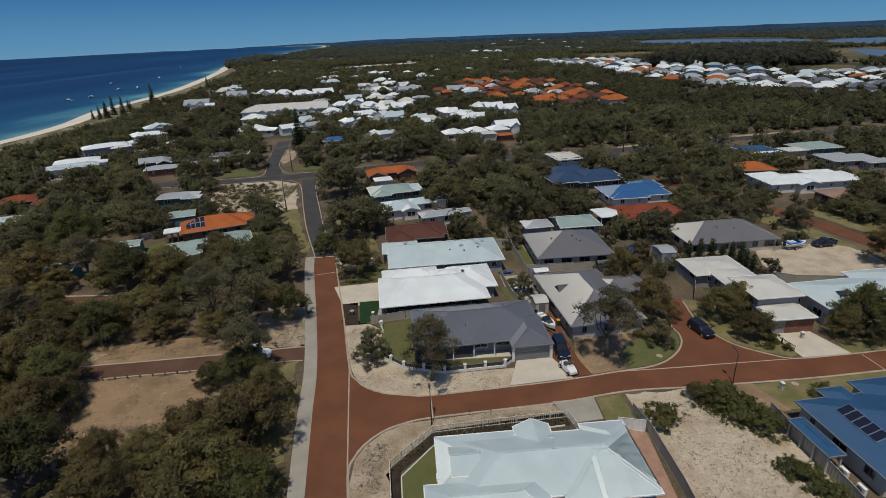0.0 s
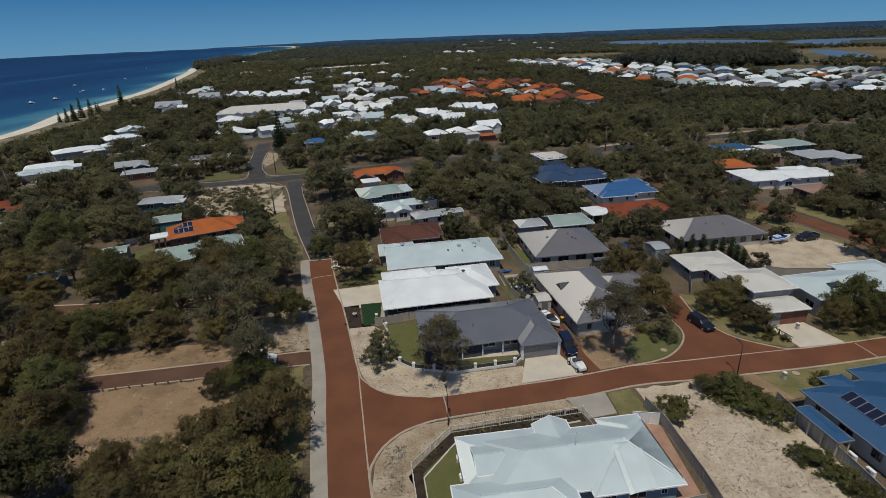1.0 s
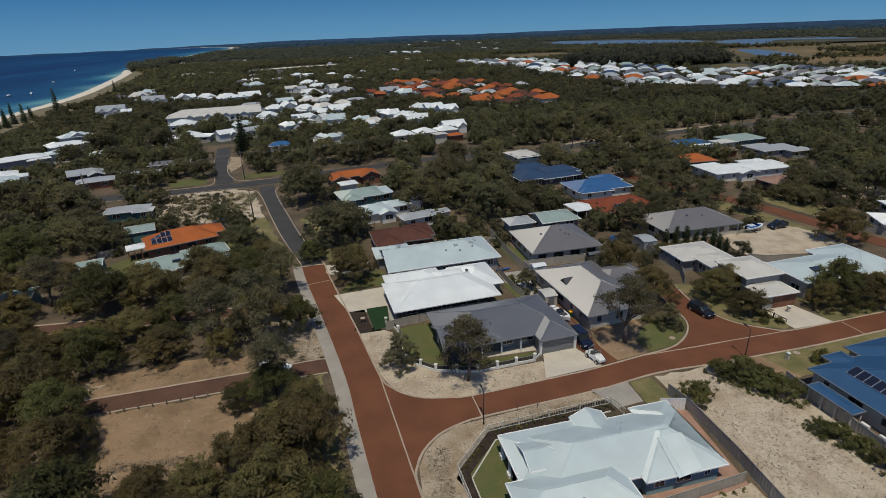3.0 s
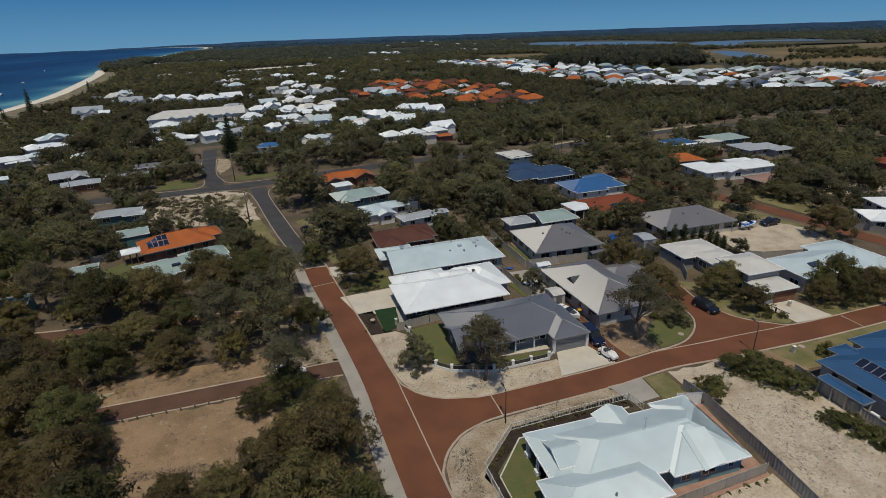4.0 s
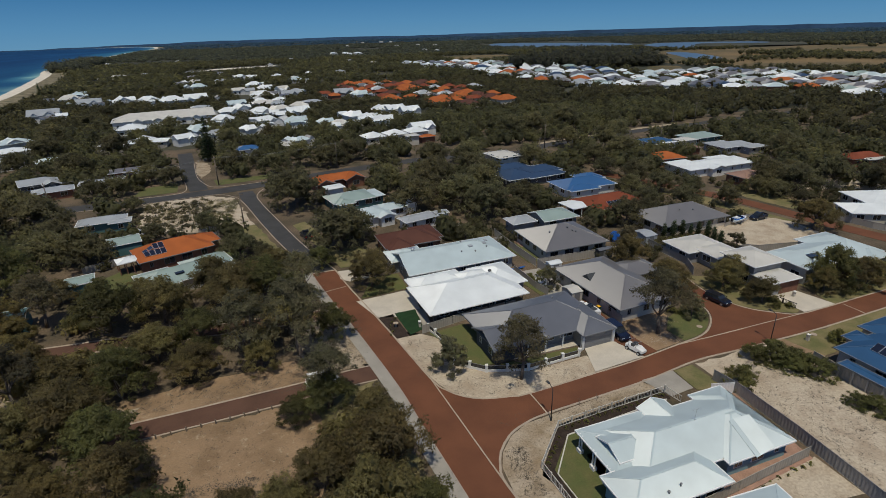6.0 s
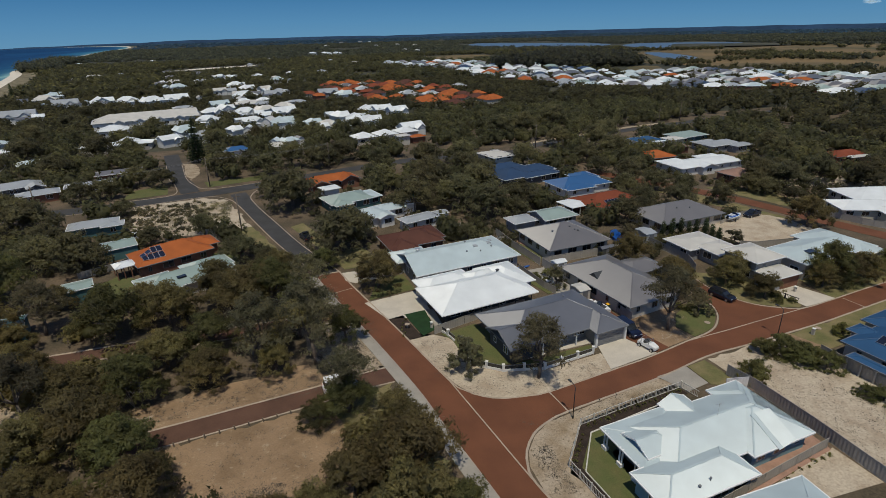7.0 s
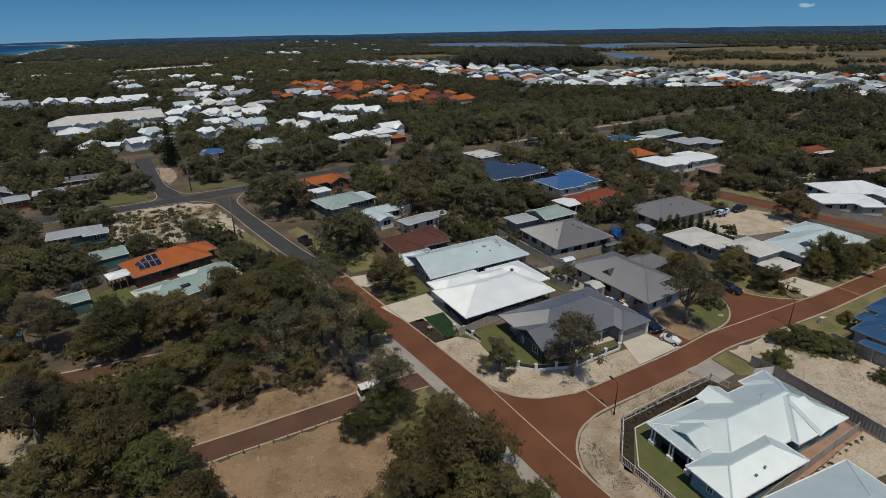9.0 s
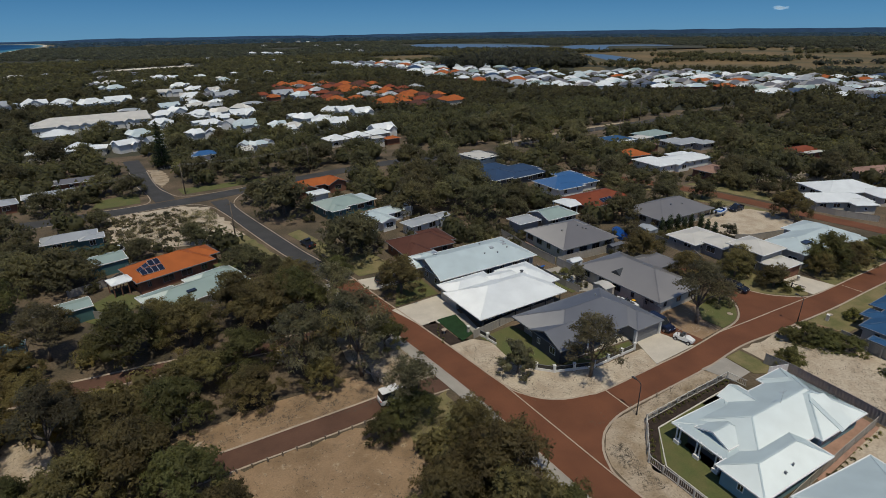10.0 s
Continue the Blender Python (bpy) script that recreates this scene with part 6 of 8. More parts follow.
def limbs(height, r, seed, n=6, base_r=0.22, lean=0.25, split=0.35, tips=None):
    """A tapered trunk that forks into crooked limbs, each to one of the tips where they are given."""
    q = random.Random(seed)
    bm = bmesh.new()
    fork = Vector((q.uniform(-lean, lean), q.uniform(-lean, lean), height * split))
    tube(bm, (0, 0, -0.3), fork, base_r * 1.25, base_r * 0.85, 8)
    ends = []
    for i in range(len(tips) if tips else n):
        a = 2 * math.pi * i / n + q.uniform(-0.4, 0.4)
        k = q.uniform(0.45, 0.8)
        end = Vector(tips[i]) if tips else fork + Vector((math.cos(a) * r * k, math.sin(a) * r * k, height * q.uniform(0.22, 0.5)))
        mid = fork.lerp(end, 0.5) + Vector((q.uniform(-0.1, 0.1) * r, q.uniform(-0.1, 0.1) * r, -0.03 * height))
        tube(bm, fork, mid, base_r * 0.6, base_r * 0.4, 6)
        tube(bm, mid, end, base_r * 0.4, base_r * 0.12, 6)
        ends.append(end)
    return bm, ends


def tree_template(name, label, r, height, count, leaf, material, seed, lobes=9, per=9, flat=0.8, category="tree", low=0.3, core=1, open_crown=0.0, clump=1.0):
    """A crown of several rounded lobes on crooked limbs, each lobe a cluster of leafy clumps."""
    q = np.random.default_rng(seed)
    t = base(name, pose(0, 0, 0), label, category)
    cen, rad, hub, tips, bulk = [], [], [], [], []
    for i in range(lobes):
        a = 2 * math.pi * (i * 0.618 + q.random() * 0.15)
        k = math.sqrt(i / lobes)
        lr = r * (0.34 + 0.17 * q.random())
        dist = (r - lr * 0.9) * k * (0.75 + 0.4 * q.random())
        top = height * (1 - 0.42 * k ** 1.6 * (0.5 + 0.9 * q.random()))
        c = np.array([math.cos(a) * dist, math.sin(a) * dist, max(top - lr * 0.8, height * low)])
        tips.append(tuple(c))
        bulk.append(lr)
        for j in range(per):
            d = q.normal(size=3)
            d /= np.linalg.norm(d)
            if d[2] < -0.3:
                d[2] *= -0.7
            rr = r * (0.085 + 0.09 * q.random()) * (1 + open_crown) * clump
            p = c + d * lr * (0.55 + 0.5 * q.random()) * np.array([1, 1, 0.85])
            p[2] = max(p[2], rr * flat * 0.8)
            cen.append(p)
            rad.append(rr)
            hub.append(c - np.array([0, 0, lr * 0.35]))
    # drooping skirt
    for i in range(int(lobes * 2.6) if not open_crown else 0):
        a = q.random() * 2 * math.pi
        dist, rr = r * (0.6 + 0.38 * q.random()), r * (0.10 + 0.08 * q.random())
        p = np.array([math.cos(a) * dist, math.sin(a) * dist, height * low * (0.35 + 1.25 * q.random())])
        p[2] = max(p[2], rr * flat * 0.8)
        cen.append(p)
        rad.append(rr)
        hub.append(np.array([0, 0, height * low]))
    bm, ends = limbs(height, r, seed, tips=tips, split=0.28, base_r=0.05 * r)
    part("trunk", bm, M["bark"], t, smooth=True)
    v, f, soft = leaf_cloud(np.array(cen), np.array(rad), count, leaf, flat, seed, core, np.array(hub))
    if not open_crown:
        # the dense inside of each lobe
        cv, cf = ICO[1]
        n0, b, c = len(v), np.array(bulk), np.array(tips)
        v = np.concatenate([v, (c[:, None] + cv[None] * b[:, None, None] * 0.38).reshape(-1, 3)])
        f = np.concatenate([f, (cf[None] + (np.arange(lobes) * len(cv))[:, None, None]).reshape(-1, 3) + n0])
        soft = np.concatenate([soft, np.repeat(cv[None], lobes, 0).reshape(-1, 3)])
    crown = new("crown", mesh_from("crown", v, f, material, soft))
    crown.parent = t
    return t


TREES = {}


def plant(kind, x, y, r, seed):
    """A tree of one of the grown kinds, scaled to the crown radius r."""
    q = random.Random(seed)
    variants = TREES[kind]
    t, r0, used = variants[seed % len(variants)]
    k = r / r0
    m = pose(x, y, 0, 0, 0, q.uniform(0, 360)) @ Matrix.Diagonal((k, k, k * q.uniform(0.88, 1.12), 1))
    if not used[0]:
        used[0] = True
        t.matrix_world = m
        return t
    c = copy_thing(t, pose(x, y, 0))
    c.matrix_basis = m
    return c


def grow(kind, n, *args, **kw):
    TREES[kind] = [(tree_template(*args, seed=100 + 7 * i + len(kind), **kw), args[2], [False]) for i in range(n)]


grow("near", 6, "tree", "spreading peppermint tree with dull olive leaves", 5.0, 8.0, 10000, 0.262, M["leaf"], lobes=11, per=10, low=0.32, core=0)
grow("near_green", 3, "tree", "dense dark green rounded tree", 5.0, 8.0, 10000, 0.262, M["leaf_green"], lobes=11, per=10, low=0.32, core=0)
grow("thin", 3, "tree", "sparse grey-green gum tree with bare limbs", 4.0, 8.8, 6200, 0.21, M["leaf_grey"], lobes=8, per=7, low=0.34, core=0, open_crown=0.25)
# mid-distance trees take the leaf colour with shade mixed in
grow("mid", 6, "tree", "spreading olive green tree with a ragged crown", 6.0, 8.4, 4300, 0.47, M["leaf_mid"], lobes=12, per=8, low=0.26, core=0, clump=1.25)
grow("shrub", 3, "shrub", "low rounded green coastal shrub", 2.0, 2.1, 3600, 0.15, M["shrub_leaf"], lobes=8, per=8, category="shrub", low=0.12)
grow("tuft", 2, "shrub", "small green garden shrub in a bed", 1.0, 1.2, 420, 0.2, M["shrub_leaf"], lobes=4, per=4, category="shrub", low=0.12)
grow("young", 3, "tree", "small bushy grey-green tree", 2.5, 4.4, 4600, 0.165, M["leaf_grey"], lobes=8, per=6, low=0.2)


def pine_template(seed, height=14.0, r=2.4):
    q = np.random.default_rng(seed)
    t = base("pine_tree", pose(0, 0, 0), "tall dark Norfolk pine with tiered branches", "pine tree", "row of pines by the beach")
    bm = bmesh.new()
    tube(bm, (0, 0, -0.2), (0, 0, height), 0.28, 0.04, 8)
    part("trunk", bm, M["bark"], t)
    cen, rad = [], []
    tiers = 13
    for i in range(tiers):
        z = height * (0.12 + 0.86 * i / (tiers - 1))
        rr = r * (1 - i / tiers) + 0.15
        for k in range(6):
            a = k * math.pi / 3 + i * 0.4
            for s in (0.45, 0.85):
                cen.append((math.cos(a) * rr * s, math.sin(a) * rr * s, z - 0.1 * rr * s))
                rad.append(0.25 + 0.16 * rr)
    v, f, soft = leaf_cloud(np.array(cen), np.array(rad), 2200, 0.5, 0.5, seed, 1)
    c = new("crown", mesh_from("crown", v, f, M["pine"], soft))
    c.parent = t
    return t


TREES["pine"] = [(pine_template(5), 2.4, [False]), (pine_template(6), 2.4, [False])]

WEST_A = [(-23.2, 48.1, 5.3), (-23.9, 55.7, 3.6), (-29.9, 48.3, 4), (-29.4, 61.9, 3.8), (-32.8, 73.8, 5.9), (-38.5, 72.6, 3), (-47.3, 73.5, 4), (-56.3, 71.7, 4.4), (-64.2, 72.8, 4.3), (-69.3, 71.8, 4.5), (-60.2, 64, 5.4), (-54.5, 58.7, 4.6), (-64.6, 62.4, 4.5), (-50.9, 55.3, 2.8), (-75.2, 95.3, 5), (-64, 90.7, 6.0), (-55.7, 91.7, 5.1), (-43.9, 91.5, 5.7), (-48.6, 97.5, 5.2), (-39.4, 93.7, 5.7), (-74.3, 82.1, 3.6), (-77.6, 90.1, 3.5), (-50.8, 50.7, 4.5), (-45.3, 41.3, 5.6), (-38.5, 44.6, 3.4), (-35.9, 39.9, 4), (-25.3, 41.5, 5.2), (-21.2, 40.8, 4.2), (-53.9, 79.1, 4.3), (-40.1, 75.9, 5.5)]
WEST_B = [(-35, 82.2, 4.6), (-48.1, 81.6, 4.6), (-82.4, 91.4, 5.5), (-79.1, 79.8, 5), (-32.7, 92.6, 4.3), (-28, 78.7, 3.6), (-41.5, 98.4, 4.6), (-37.6, 104.4, 4.2), (-20.2, 95.6, 4.9), (-87.4, 109.9, 6.4), (-99.6, 106.9, 5.7), (-60.6, 99.7, 3.8)]
NORTH_A = [(-56.2, 137.4, 3.6), (-67.1, 132.7, 3.4), (-46.3, 117.4, 4.3), (-35.1, 149.9, 8.4), (-25, 115.6, 7.6), (-86.1, 125.2, 6.4), (-78.2, 121.9, 6.4), (-79.4, 160.2, 3.5), (-75.1, 188.4, 4.6), (-90.1, 139.1, 4.9), (-57, 197.9, 5.6), (-43.3, 192.7, 6), (-110.6, 147.7, 7.5), (-103.8, 155.3, 7.0), (-95.8, 148.5, 6.6), (-103.1, 118.1, 6.2), (-105.7, 131.4, 6), (-41, 115.2, 2.6), (-141.4, 169.9, 4.7), (-172.3, 198.3, 6.6), (-133.7, 220.5, 6.4), (-142.1, 273.2, 7.5), (-133.9, 244.7, 7.5), (-134.4, 155.3, 4.2), (-41, 163.8, 4.5), (-21.1, 122.2, 4.8), (-71, 236, 3.1), (-82.7, 192.6, 5), (-88.6, 178.7, 4.7), (-106, 238, 7.5)]
NORTH_B = [(-95.1, 235.6, 6.3), (-94.6, 177.1, 4.7), (-111.4, 208.1, 6.6), (-34.8, 200.9, 6.2), (-24.2, 197.8, 6.5), (-16.7, 205, 6.5), (-49, 204, 4.8), (-29.3, 107.5, 3.0)]
EAST_A = [(41.6, 77.0, 3.6), (44.2, 70.8, 3.1), (43, 112.2, 4.8), (60.0, 71.9, 4.7), (57.4, 71.2, 3.0), (64.0, 71.4, 3.8), (57.4, 92.6, 2.3), (54.8, 228.7, 7.5), (81.4, 96.4, 4.9), (45.2, 79.0, 3.6), (66.5, 71.1, 4.0), (74.6, 72.0, 3.4), (100.9, 121.7, 6), (96.2, 124.7, 5), (71.3, 127.4, 4.4), (133, 160, 6.0), (114.9, 123.3, 6.2), (122.4, 114.8, 6), (50.3, 116.8, 3.6), (55.1, 122.6, 3.9), (78.9, 176, 6.4), (65.7, 171.2, 5.1), (165.9, 127.8, 7.5), (140, 122.6, 6.0), (63.4, 118.7, 4.5), (79.3, 188.9, 6.5), (66, 133.2, 4.6)]
EAST_B = [(85.8, 238.3, 7.5), (66, 227.1, 7.5), (68.8, 199, 6.0), (96.4, 208.8, 6.0), (98, 128.6, 5.7), (75.3, 117.8, 3.6), (92.8, 120.3, 4.0), (58, 135, 4.4), (65, 145, 4.8), (62, 157, 4.4), (71, 152, 4.6), (52, 128, 3.0), (110, 133, 5.0), (128, 150, 6.0), (90.5, 124.5, 3.6), (94.5, 112.5, 3.2), (105, 126, 4.6)]
CENTRE_A = [(31.5, 78.4, 4.4), (29.9, 69.9, 2.3), (30.4, 90.2, 4.3), (0.6, 147.8, 6.6), (-3.9, 137.7, 6), (8.1, 137, 7.0), (12.6, 127, 6.6), (5.9, 160.8, 7.0), (-8.2, 163.2, 5.4), (24.7, 133.5, 5.4), (16.3, 146.6, 6.3), (22.8, 160.6, 5.2), (20.1, 172.7, 5.5), (3.3, 114.1, 3.0), (-5.6, 184.8, 5.5), (31.8, 110.5, 2.5), (24, 186, 6.5), (10, 182, 6.5), (42, 172, 6.0), (20, 126, 4.0), (36, 100.0, 2.6)]
VILLAGE = [(-100, 302, 5.2), (-92, 316, 4.6), (-70, 312, 5.4), (-46, 314, 5.0), (-30, 302, 5.4), (-22, 318, 5.0), (-132, 300, 5.6), (-146, 330, 6.0), (-148, 362, 5.6), (-100, 398, 5.4), (-60, 402, 5.6), (-26, 398, 5.0), (-140, 458, 6.0), (-92, 444, 5.2), (-42, 458, 5.4), (0, 342, 5.4), (-66, 252, 5.0), (-50, 262, 4.6), (-24, 262, 5.0), (-4, 262, 4.6)]
HOUSES = list(FOOT)
n_tree = 0
for rows in (WEST_A, WEST_B, NORTH_A, NORTH_B, EAST_A, EAST_B, CENTRE_A, VILLAGE):
    for x, y, r in rows:
        n_tree += 1
        if rows is VILLAGE and any((x - fx) ** 2 + (y - fy) ** 2 < (fr + r * 0.4) ** 2 for fx, fy, fr in HOUSES):
            continue
        kind = "mid" if y > 112 or abs(x) > 90 else "near_green" if n_tree % 4 == 0 else "thin" if n_tree % 5 == 0 and x < -30 and y > 66 else "near"
        if r < 2.7 and kind != "mid":
            kind = "young"
        plant(kind, x, y, r, n_tree)
        FOOT.append((x, y, r * 0.75))
# the trees that stand alone near the corner
plant("thin", -3.3, 61.2, 4.8, 900)
plant("thin", 21.5, 66.6, 5.2, 901)
plant("thin", -29.0, 62.4, 4.2, 902)
plant("young", -12.3, 65.9, 3.0, 903)
plant("young", 11.6, 86.0, 2.3, 904)
plant("near_green", -33.5, 60.3, 2.4, 905)
for i, (x, y, r) in enumerate([(24.4, 52.4, 2.7), (30.6, 57.0, 2.2), (32.8, 56.0, 2.8), (35.0, 54.2, 2.7), (36.2, 51.6, 2.4), (33.6, 53.4, 2.2), (45.9, 57.6, 1.7), (35.4, 45.4, 1.6), (36.4, 43.9, 1.9), (37.4, 41.9, 1.9), (37.9, 39.4, 1.8)]):
    plant("shrub", x, y, r, 920 + i)
for i, (x, y, r) in enumerate([(-233, 331, 1.25), (-227, 329, 1.6), (-225, 333, 2.1), (-230, 340, 1.6), (-230, 348, 2.0), (-227, 353, 2.0), (-229, 363, 1.5), (-232, 370, 1.3), (-234, 402, 2.6), (-255, 537, 2.0)]):
    plant("pine", x, y, r, 940 + i)


def column_template(seed, height=3.4, r=0.6):
    """A dense dark conifer, leafy from the ground to a blunt tip."""
    q = np.random.default_rng(seed)
    t = base("conifer_shrub", pose(0, 0, 0), "small dark upright conifer in a row", "conifer", "row of conifers")
    bm = bmesh.new()
    tube(bm, (0, 0, -0.1), (0, 0, height * 0.8), 0.06, 0.02, 6)
    part("trunk", bm, M["bark"], t)
    cen, rad = [], []
    for i in range(16):
        u = i / 15
        w = r * (0.55 + 0.45 * math.sin(math.pi * (0.25 + 0.6 * u)) - 0.45 * max(0, u - 0.6))
        a = i * 2.4
        cen.append((math.cos(a) * w * 0.4, math.sin(a) * w * 0.4, 0.25 + u * (height - 0.5)))
        rad.append(w * (0.75 + 0.2 * q.random()))
    v, f, soft = leaf_cloud(np.array(cen), np.array(rad), 1500, 0.15, 0.9, seed, 1)
    c = new("crown", mesh_from("crown", v, f, M["pine"], soft))
    c.parent = t
    return t


TREES["upright"] = [(column_template(8), 1.0, [False]), (column_template(9), 1.0, [False])]
for i, (x, y) in enumerate([(46.0, 101.6), (48.0, 101.2), (50.2, 101.0), (52.3, 100.9), (54.0, 100.6), (54.8, 98.6), (54.9, 96.6), (55.2, 94.8)]):
    plant("upright", x, y, 1.05 + 0.1 * (i % 3), 970 + i)
plant("pine", -69, 222, 2.8, 961)
# more wood in the west, between the lanes and round the houses there
wood = random.Random(77)
CLEAR = [(-41, 56, 10), (-47, 52, 6), (-35, 61, 8), (-48, 64.5, 5), (-40, 65.5, 5), (-33, 67, 4), (-46, 70, 2), (-60, 110, 11), (-61, 121, 11), (-62, 152, 15), (-67, 160, 12), (-56, 150, 12), (-72, 112, 6), (-19, 60, 4), (28, 68, 5)]
STREETS = [((-56, 63.2), (-21, 68.3), 4.0), ((-110, 88), (-26, 87), 3.4), ((-8, 20), (-18, 64), 5.6), ((-18, 64), (-29, 105), 6.5), ((-29, 105), (-51, 172), 7), ((-135, 166), (-50, 178), 8), ((-50, 178), (10, 197), 8), ((10, 197), (60, 196), 8), ((-65, 178), (-82, 240), 8), ((60, 160), (84, 114), 8), ((84, 114), (100, 55), 8), ((49, 180), (58, 203), 7), ((58, 203), (220, 240), 9), ((-3, 56), (97, 73), 6), ((36, 66), (36.3, 88), 3.2), ((52, 66), (52, 74), 3.6), ((58, 97), (80, 100), 7), ((16, 62), (15, 80), 2.6)]


def free(x, y, r, streets=True):
    for a, b, c in CLEAR:
        if (x - a) ** 2 + (y - b) ** 2 < (c + r * 0.6) ** 2:
            return False
    for a, b, c in FOOT:
        if (x - a) ** 2 + (y - b) ** 2 < (c + r * 0.55) ** 2:
            return False
    p = Vector((x, y))
    for a, b, w in STREETS:
        a, b = Vector(a), Vector(b)
        t = max(0, min(1, (p - a).dot(b - a) / (b - a).length_squared))
        if (p - a - (b - a) * t).length < w + (r * 0.35):
            return False
    return True


def scatter(x0, x1, y0, y1, tries, kinds, lo, hi, seed0, limit):
    n = 0
    for i in range(tries):
        x, y, r = wood.uniform(x0, x1), wood.uniform(y0, y1), wood.uniform(lo, hi)
        if n < limit and free(x, y, r):
            plant(wood.choice(kinds), x, y, r, seed0 + i)
            FOOT.append((x, y, r * 0.7))
            n += 1


scatter(-95, -24, 26, 108, 1500, ["near", "near", "near_green"], 2.8, 4.6, 2000, 28)


def far_wood(name, label, x0, x1, y0, y1, spacing, r, cards, card, seed, keep, material="leaf_far", tall=6.5, lobes=1):
    """Distant woodland as one mass of ragged crowns."""
    g = np.random.default_rng(seed)
    q = random.Random(seed)
    spots = []
    nx, ny = int((x1 - x0) / spacing), int((y1 - y0) / spacing)
    for j in range(ny):
        for i in range(nx):
            x, y = x0 + (i + q.random()) * spacing, y0 + (j + q.random()) * spacing
            if keep(x, y):
                spots.append((x, y))
    if not spots:
        return
    # each crown is a few lobes of its own height round the tree's middle
    whole = r * (0.65 + 0.7 * g.random(len(spots)))
    peak = np.minimum(whole * (1.15 + 0.5 * g.random(len(spots))) + 1.2, tall * (0.75 + 0.5 * g.random(len(spots))))
    s = np.repeat(np.array(spots), lobes, 0)
    n = len(s)
    rad, hgt = np.repeat(whole, lobes), np.repeat(peak, lobes)
    if lobes > 1:
        way, off = g.random(n) * 2 * math.pi, rad * (0.28 + 0.4 * g.random(n))
        s = s + np.stack([np.cos(way), np.sin(way)], 1) * off[:, None]
        rad = rad * (0.5 + 0.22 * g.random(n))
        hgt = hgt * (0.68 + 0.34 * g.random(n))
    spots = [tuple(q2) for q2 in s]
    d = g.normal(size=(n, cards, 3))
    d /= np.linalg.norm(d, axis=2, keepdims=True)
    d[:, :, 2] = np.abs(d[:, :, 2]) - 0.12
    scale3 = np.stack([rad, rad, hgt * 0.62], 1)[:, None, :]
    mid3 = np.stack([s[:, 0], s[:, 1], hgt * 0.42 + np.array([fall(*q2) for q2 in spots])], 1)[:, None, :]
    p = mid3 + d * (0.62 + 0.52 * g.random((n, cards, 1))) * scale3
    nrm = d + 0.4 * g.normal(size=d.shape) + np.array([0, 0, 0.4])
    nrm /= np.linalg.norm(nrm, axis=2, keepdims=True)
    t1 = np.cross(nrm, g.normal(size=d.shape))
    t1 /= np.linalg.norm(t1, axis=2, keepdims=True)
    t2 = np.cross(nrm, t1)
    k = card * r * (0.7 + 0.3 * rad[:, None, None] / r) * (0.6 + 0.8 * g.random((n, cards, 1)))
    v = np.stack([p - t1 * k, p + t1 * k, p + t2 * k * 1.5], 2).reshape(-1, 3)
    f = np.arange(len(v)).reshape(-1, 3)
    soft = np.repeat((d + 0.15 * nrm + np.array([0, 0, 0.35])).reshape(-1, 3), 3, 0)
    cv, cf = ICO[1]
    body = mid3 + cv[None] * (0.56 + 0.08 * g.normal(size=(n, len(cv), 1))) * scale3
    f = np.concatenate([f, (cf[None] + (np.arange(n) * len(cv))[:, None, None]).reshape(-1, 3) + len(v)])
    v = np.concatenate([v, body.reshape(-1, 3)])
    soft = np.concatenate([soft, np.repeat(cv[None] + np.array([0, 0, 0.35]), n, 0).reshape(-1, 3)])
    soft /= np.linalg.norm(soft, axis=1, keepdims=True) + 1e-6
    ob = new(name, mesh_from(name, v, f, M[material], soft))
    return tagged(ob, label, "woodland" if name == "woodland" else "shrubs", kind="stuff")


YARDS = {}
for fx, fy, fr in HOUSES:
    YARDS.setdefault((int(fx // 40), int(fy // 40)), []).append((fx, fy, fr))


def yard(x, y, deep):
    """The open street side, south of a house."""
    for i in (-1, 0, 1):
        for j in (-1, 0, 1):
            for a, b, c in YARDS.get((int(x // 40) + i, int(y // 40) + j), ()):
                if abs(x - a) < c * 0.9 and b - c - deep < y < b:
                    return True
    return False


CELLS = {}
for fx, fy, fr in FOOT:
    CELLS.setdefault((int(fx // 20), int(fy // 20)), []).append((fx, fy, fr))


def open_ground(x, y, gap):
    for i in (-1, 0, 1):
        for j in (-1, 0, 1):
            for a, b, c in CELLS.get((int(x // 20) + i, int(y // 20) + j), ()):
                if (x - a) ** 2 + (y - b) ** 2 < (c * 0.82 + gap) ** 2:
                    return False
    return True


def shore_x(y):
    for a, b in zip(SHORE, SHORE[1:]):
        if a.y <= y <= b.y:
            return a.x + (b.x - a.x) * (y - a.y) / (b.y - a.y)
    return -1e5


def land(x, y):
    if x < shore_x(y) + (34 if y < 880 else 20):
        return False
    marsh = x > 385 and y > 300 and y > 330 + (x - 540) * 0.25 and y < 940 and x < 1080 and x + y > 900
    lake = 395 < x < 720 and 1000 < y < 1580 and y > 1250 - (x - 395) * 1.2 or 590 < x < 940 and 870 < y < 1190 or 440 < x < 560 and 610 < y < 810
    strip1 = -190 < x < -68 and -105 < y - (838 + (x + 130) * 0.62) < 22
    paddock = 170 < x < 300 and 770 < y < 950 or 290 < x < 370 and 450 < y < 562
    return not (lake or strip1 or paddock or (marsh and noise.noise((x * 0.006, y * 0.02, 2)) < 0.2))


def estate_gap(x, y):
    """Fewer trees among the new houses in the east."""
    return not (x > 130 and 225 < y < 780 and y < 780 - (x - 80) * 0.55 and y > 640 - x * 1.35) or noise.noise((x * 0.06, y * 0.06, 9)) > 0.08


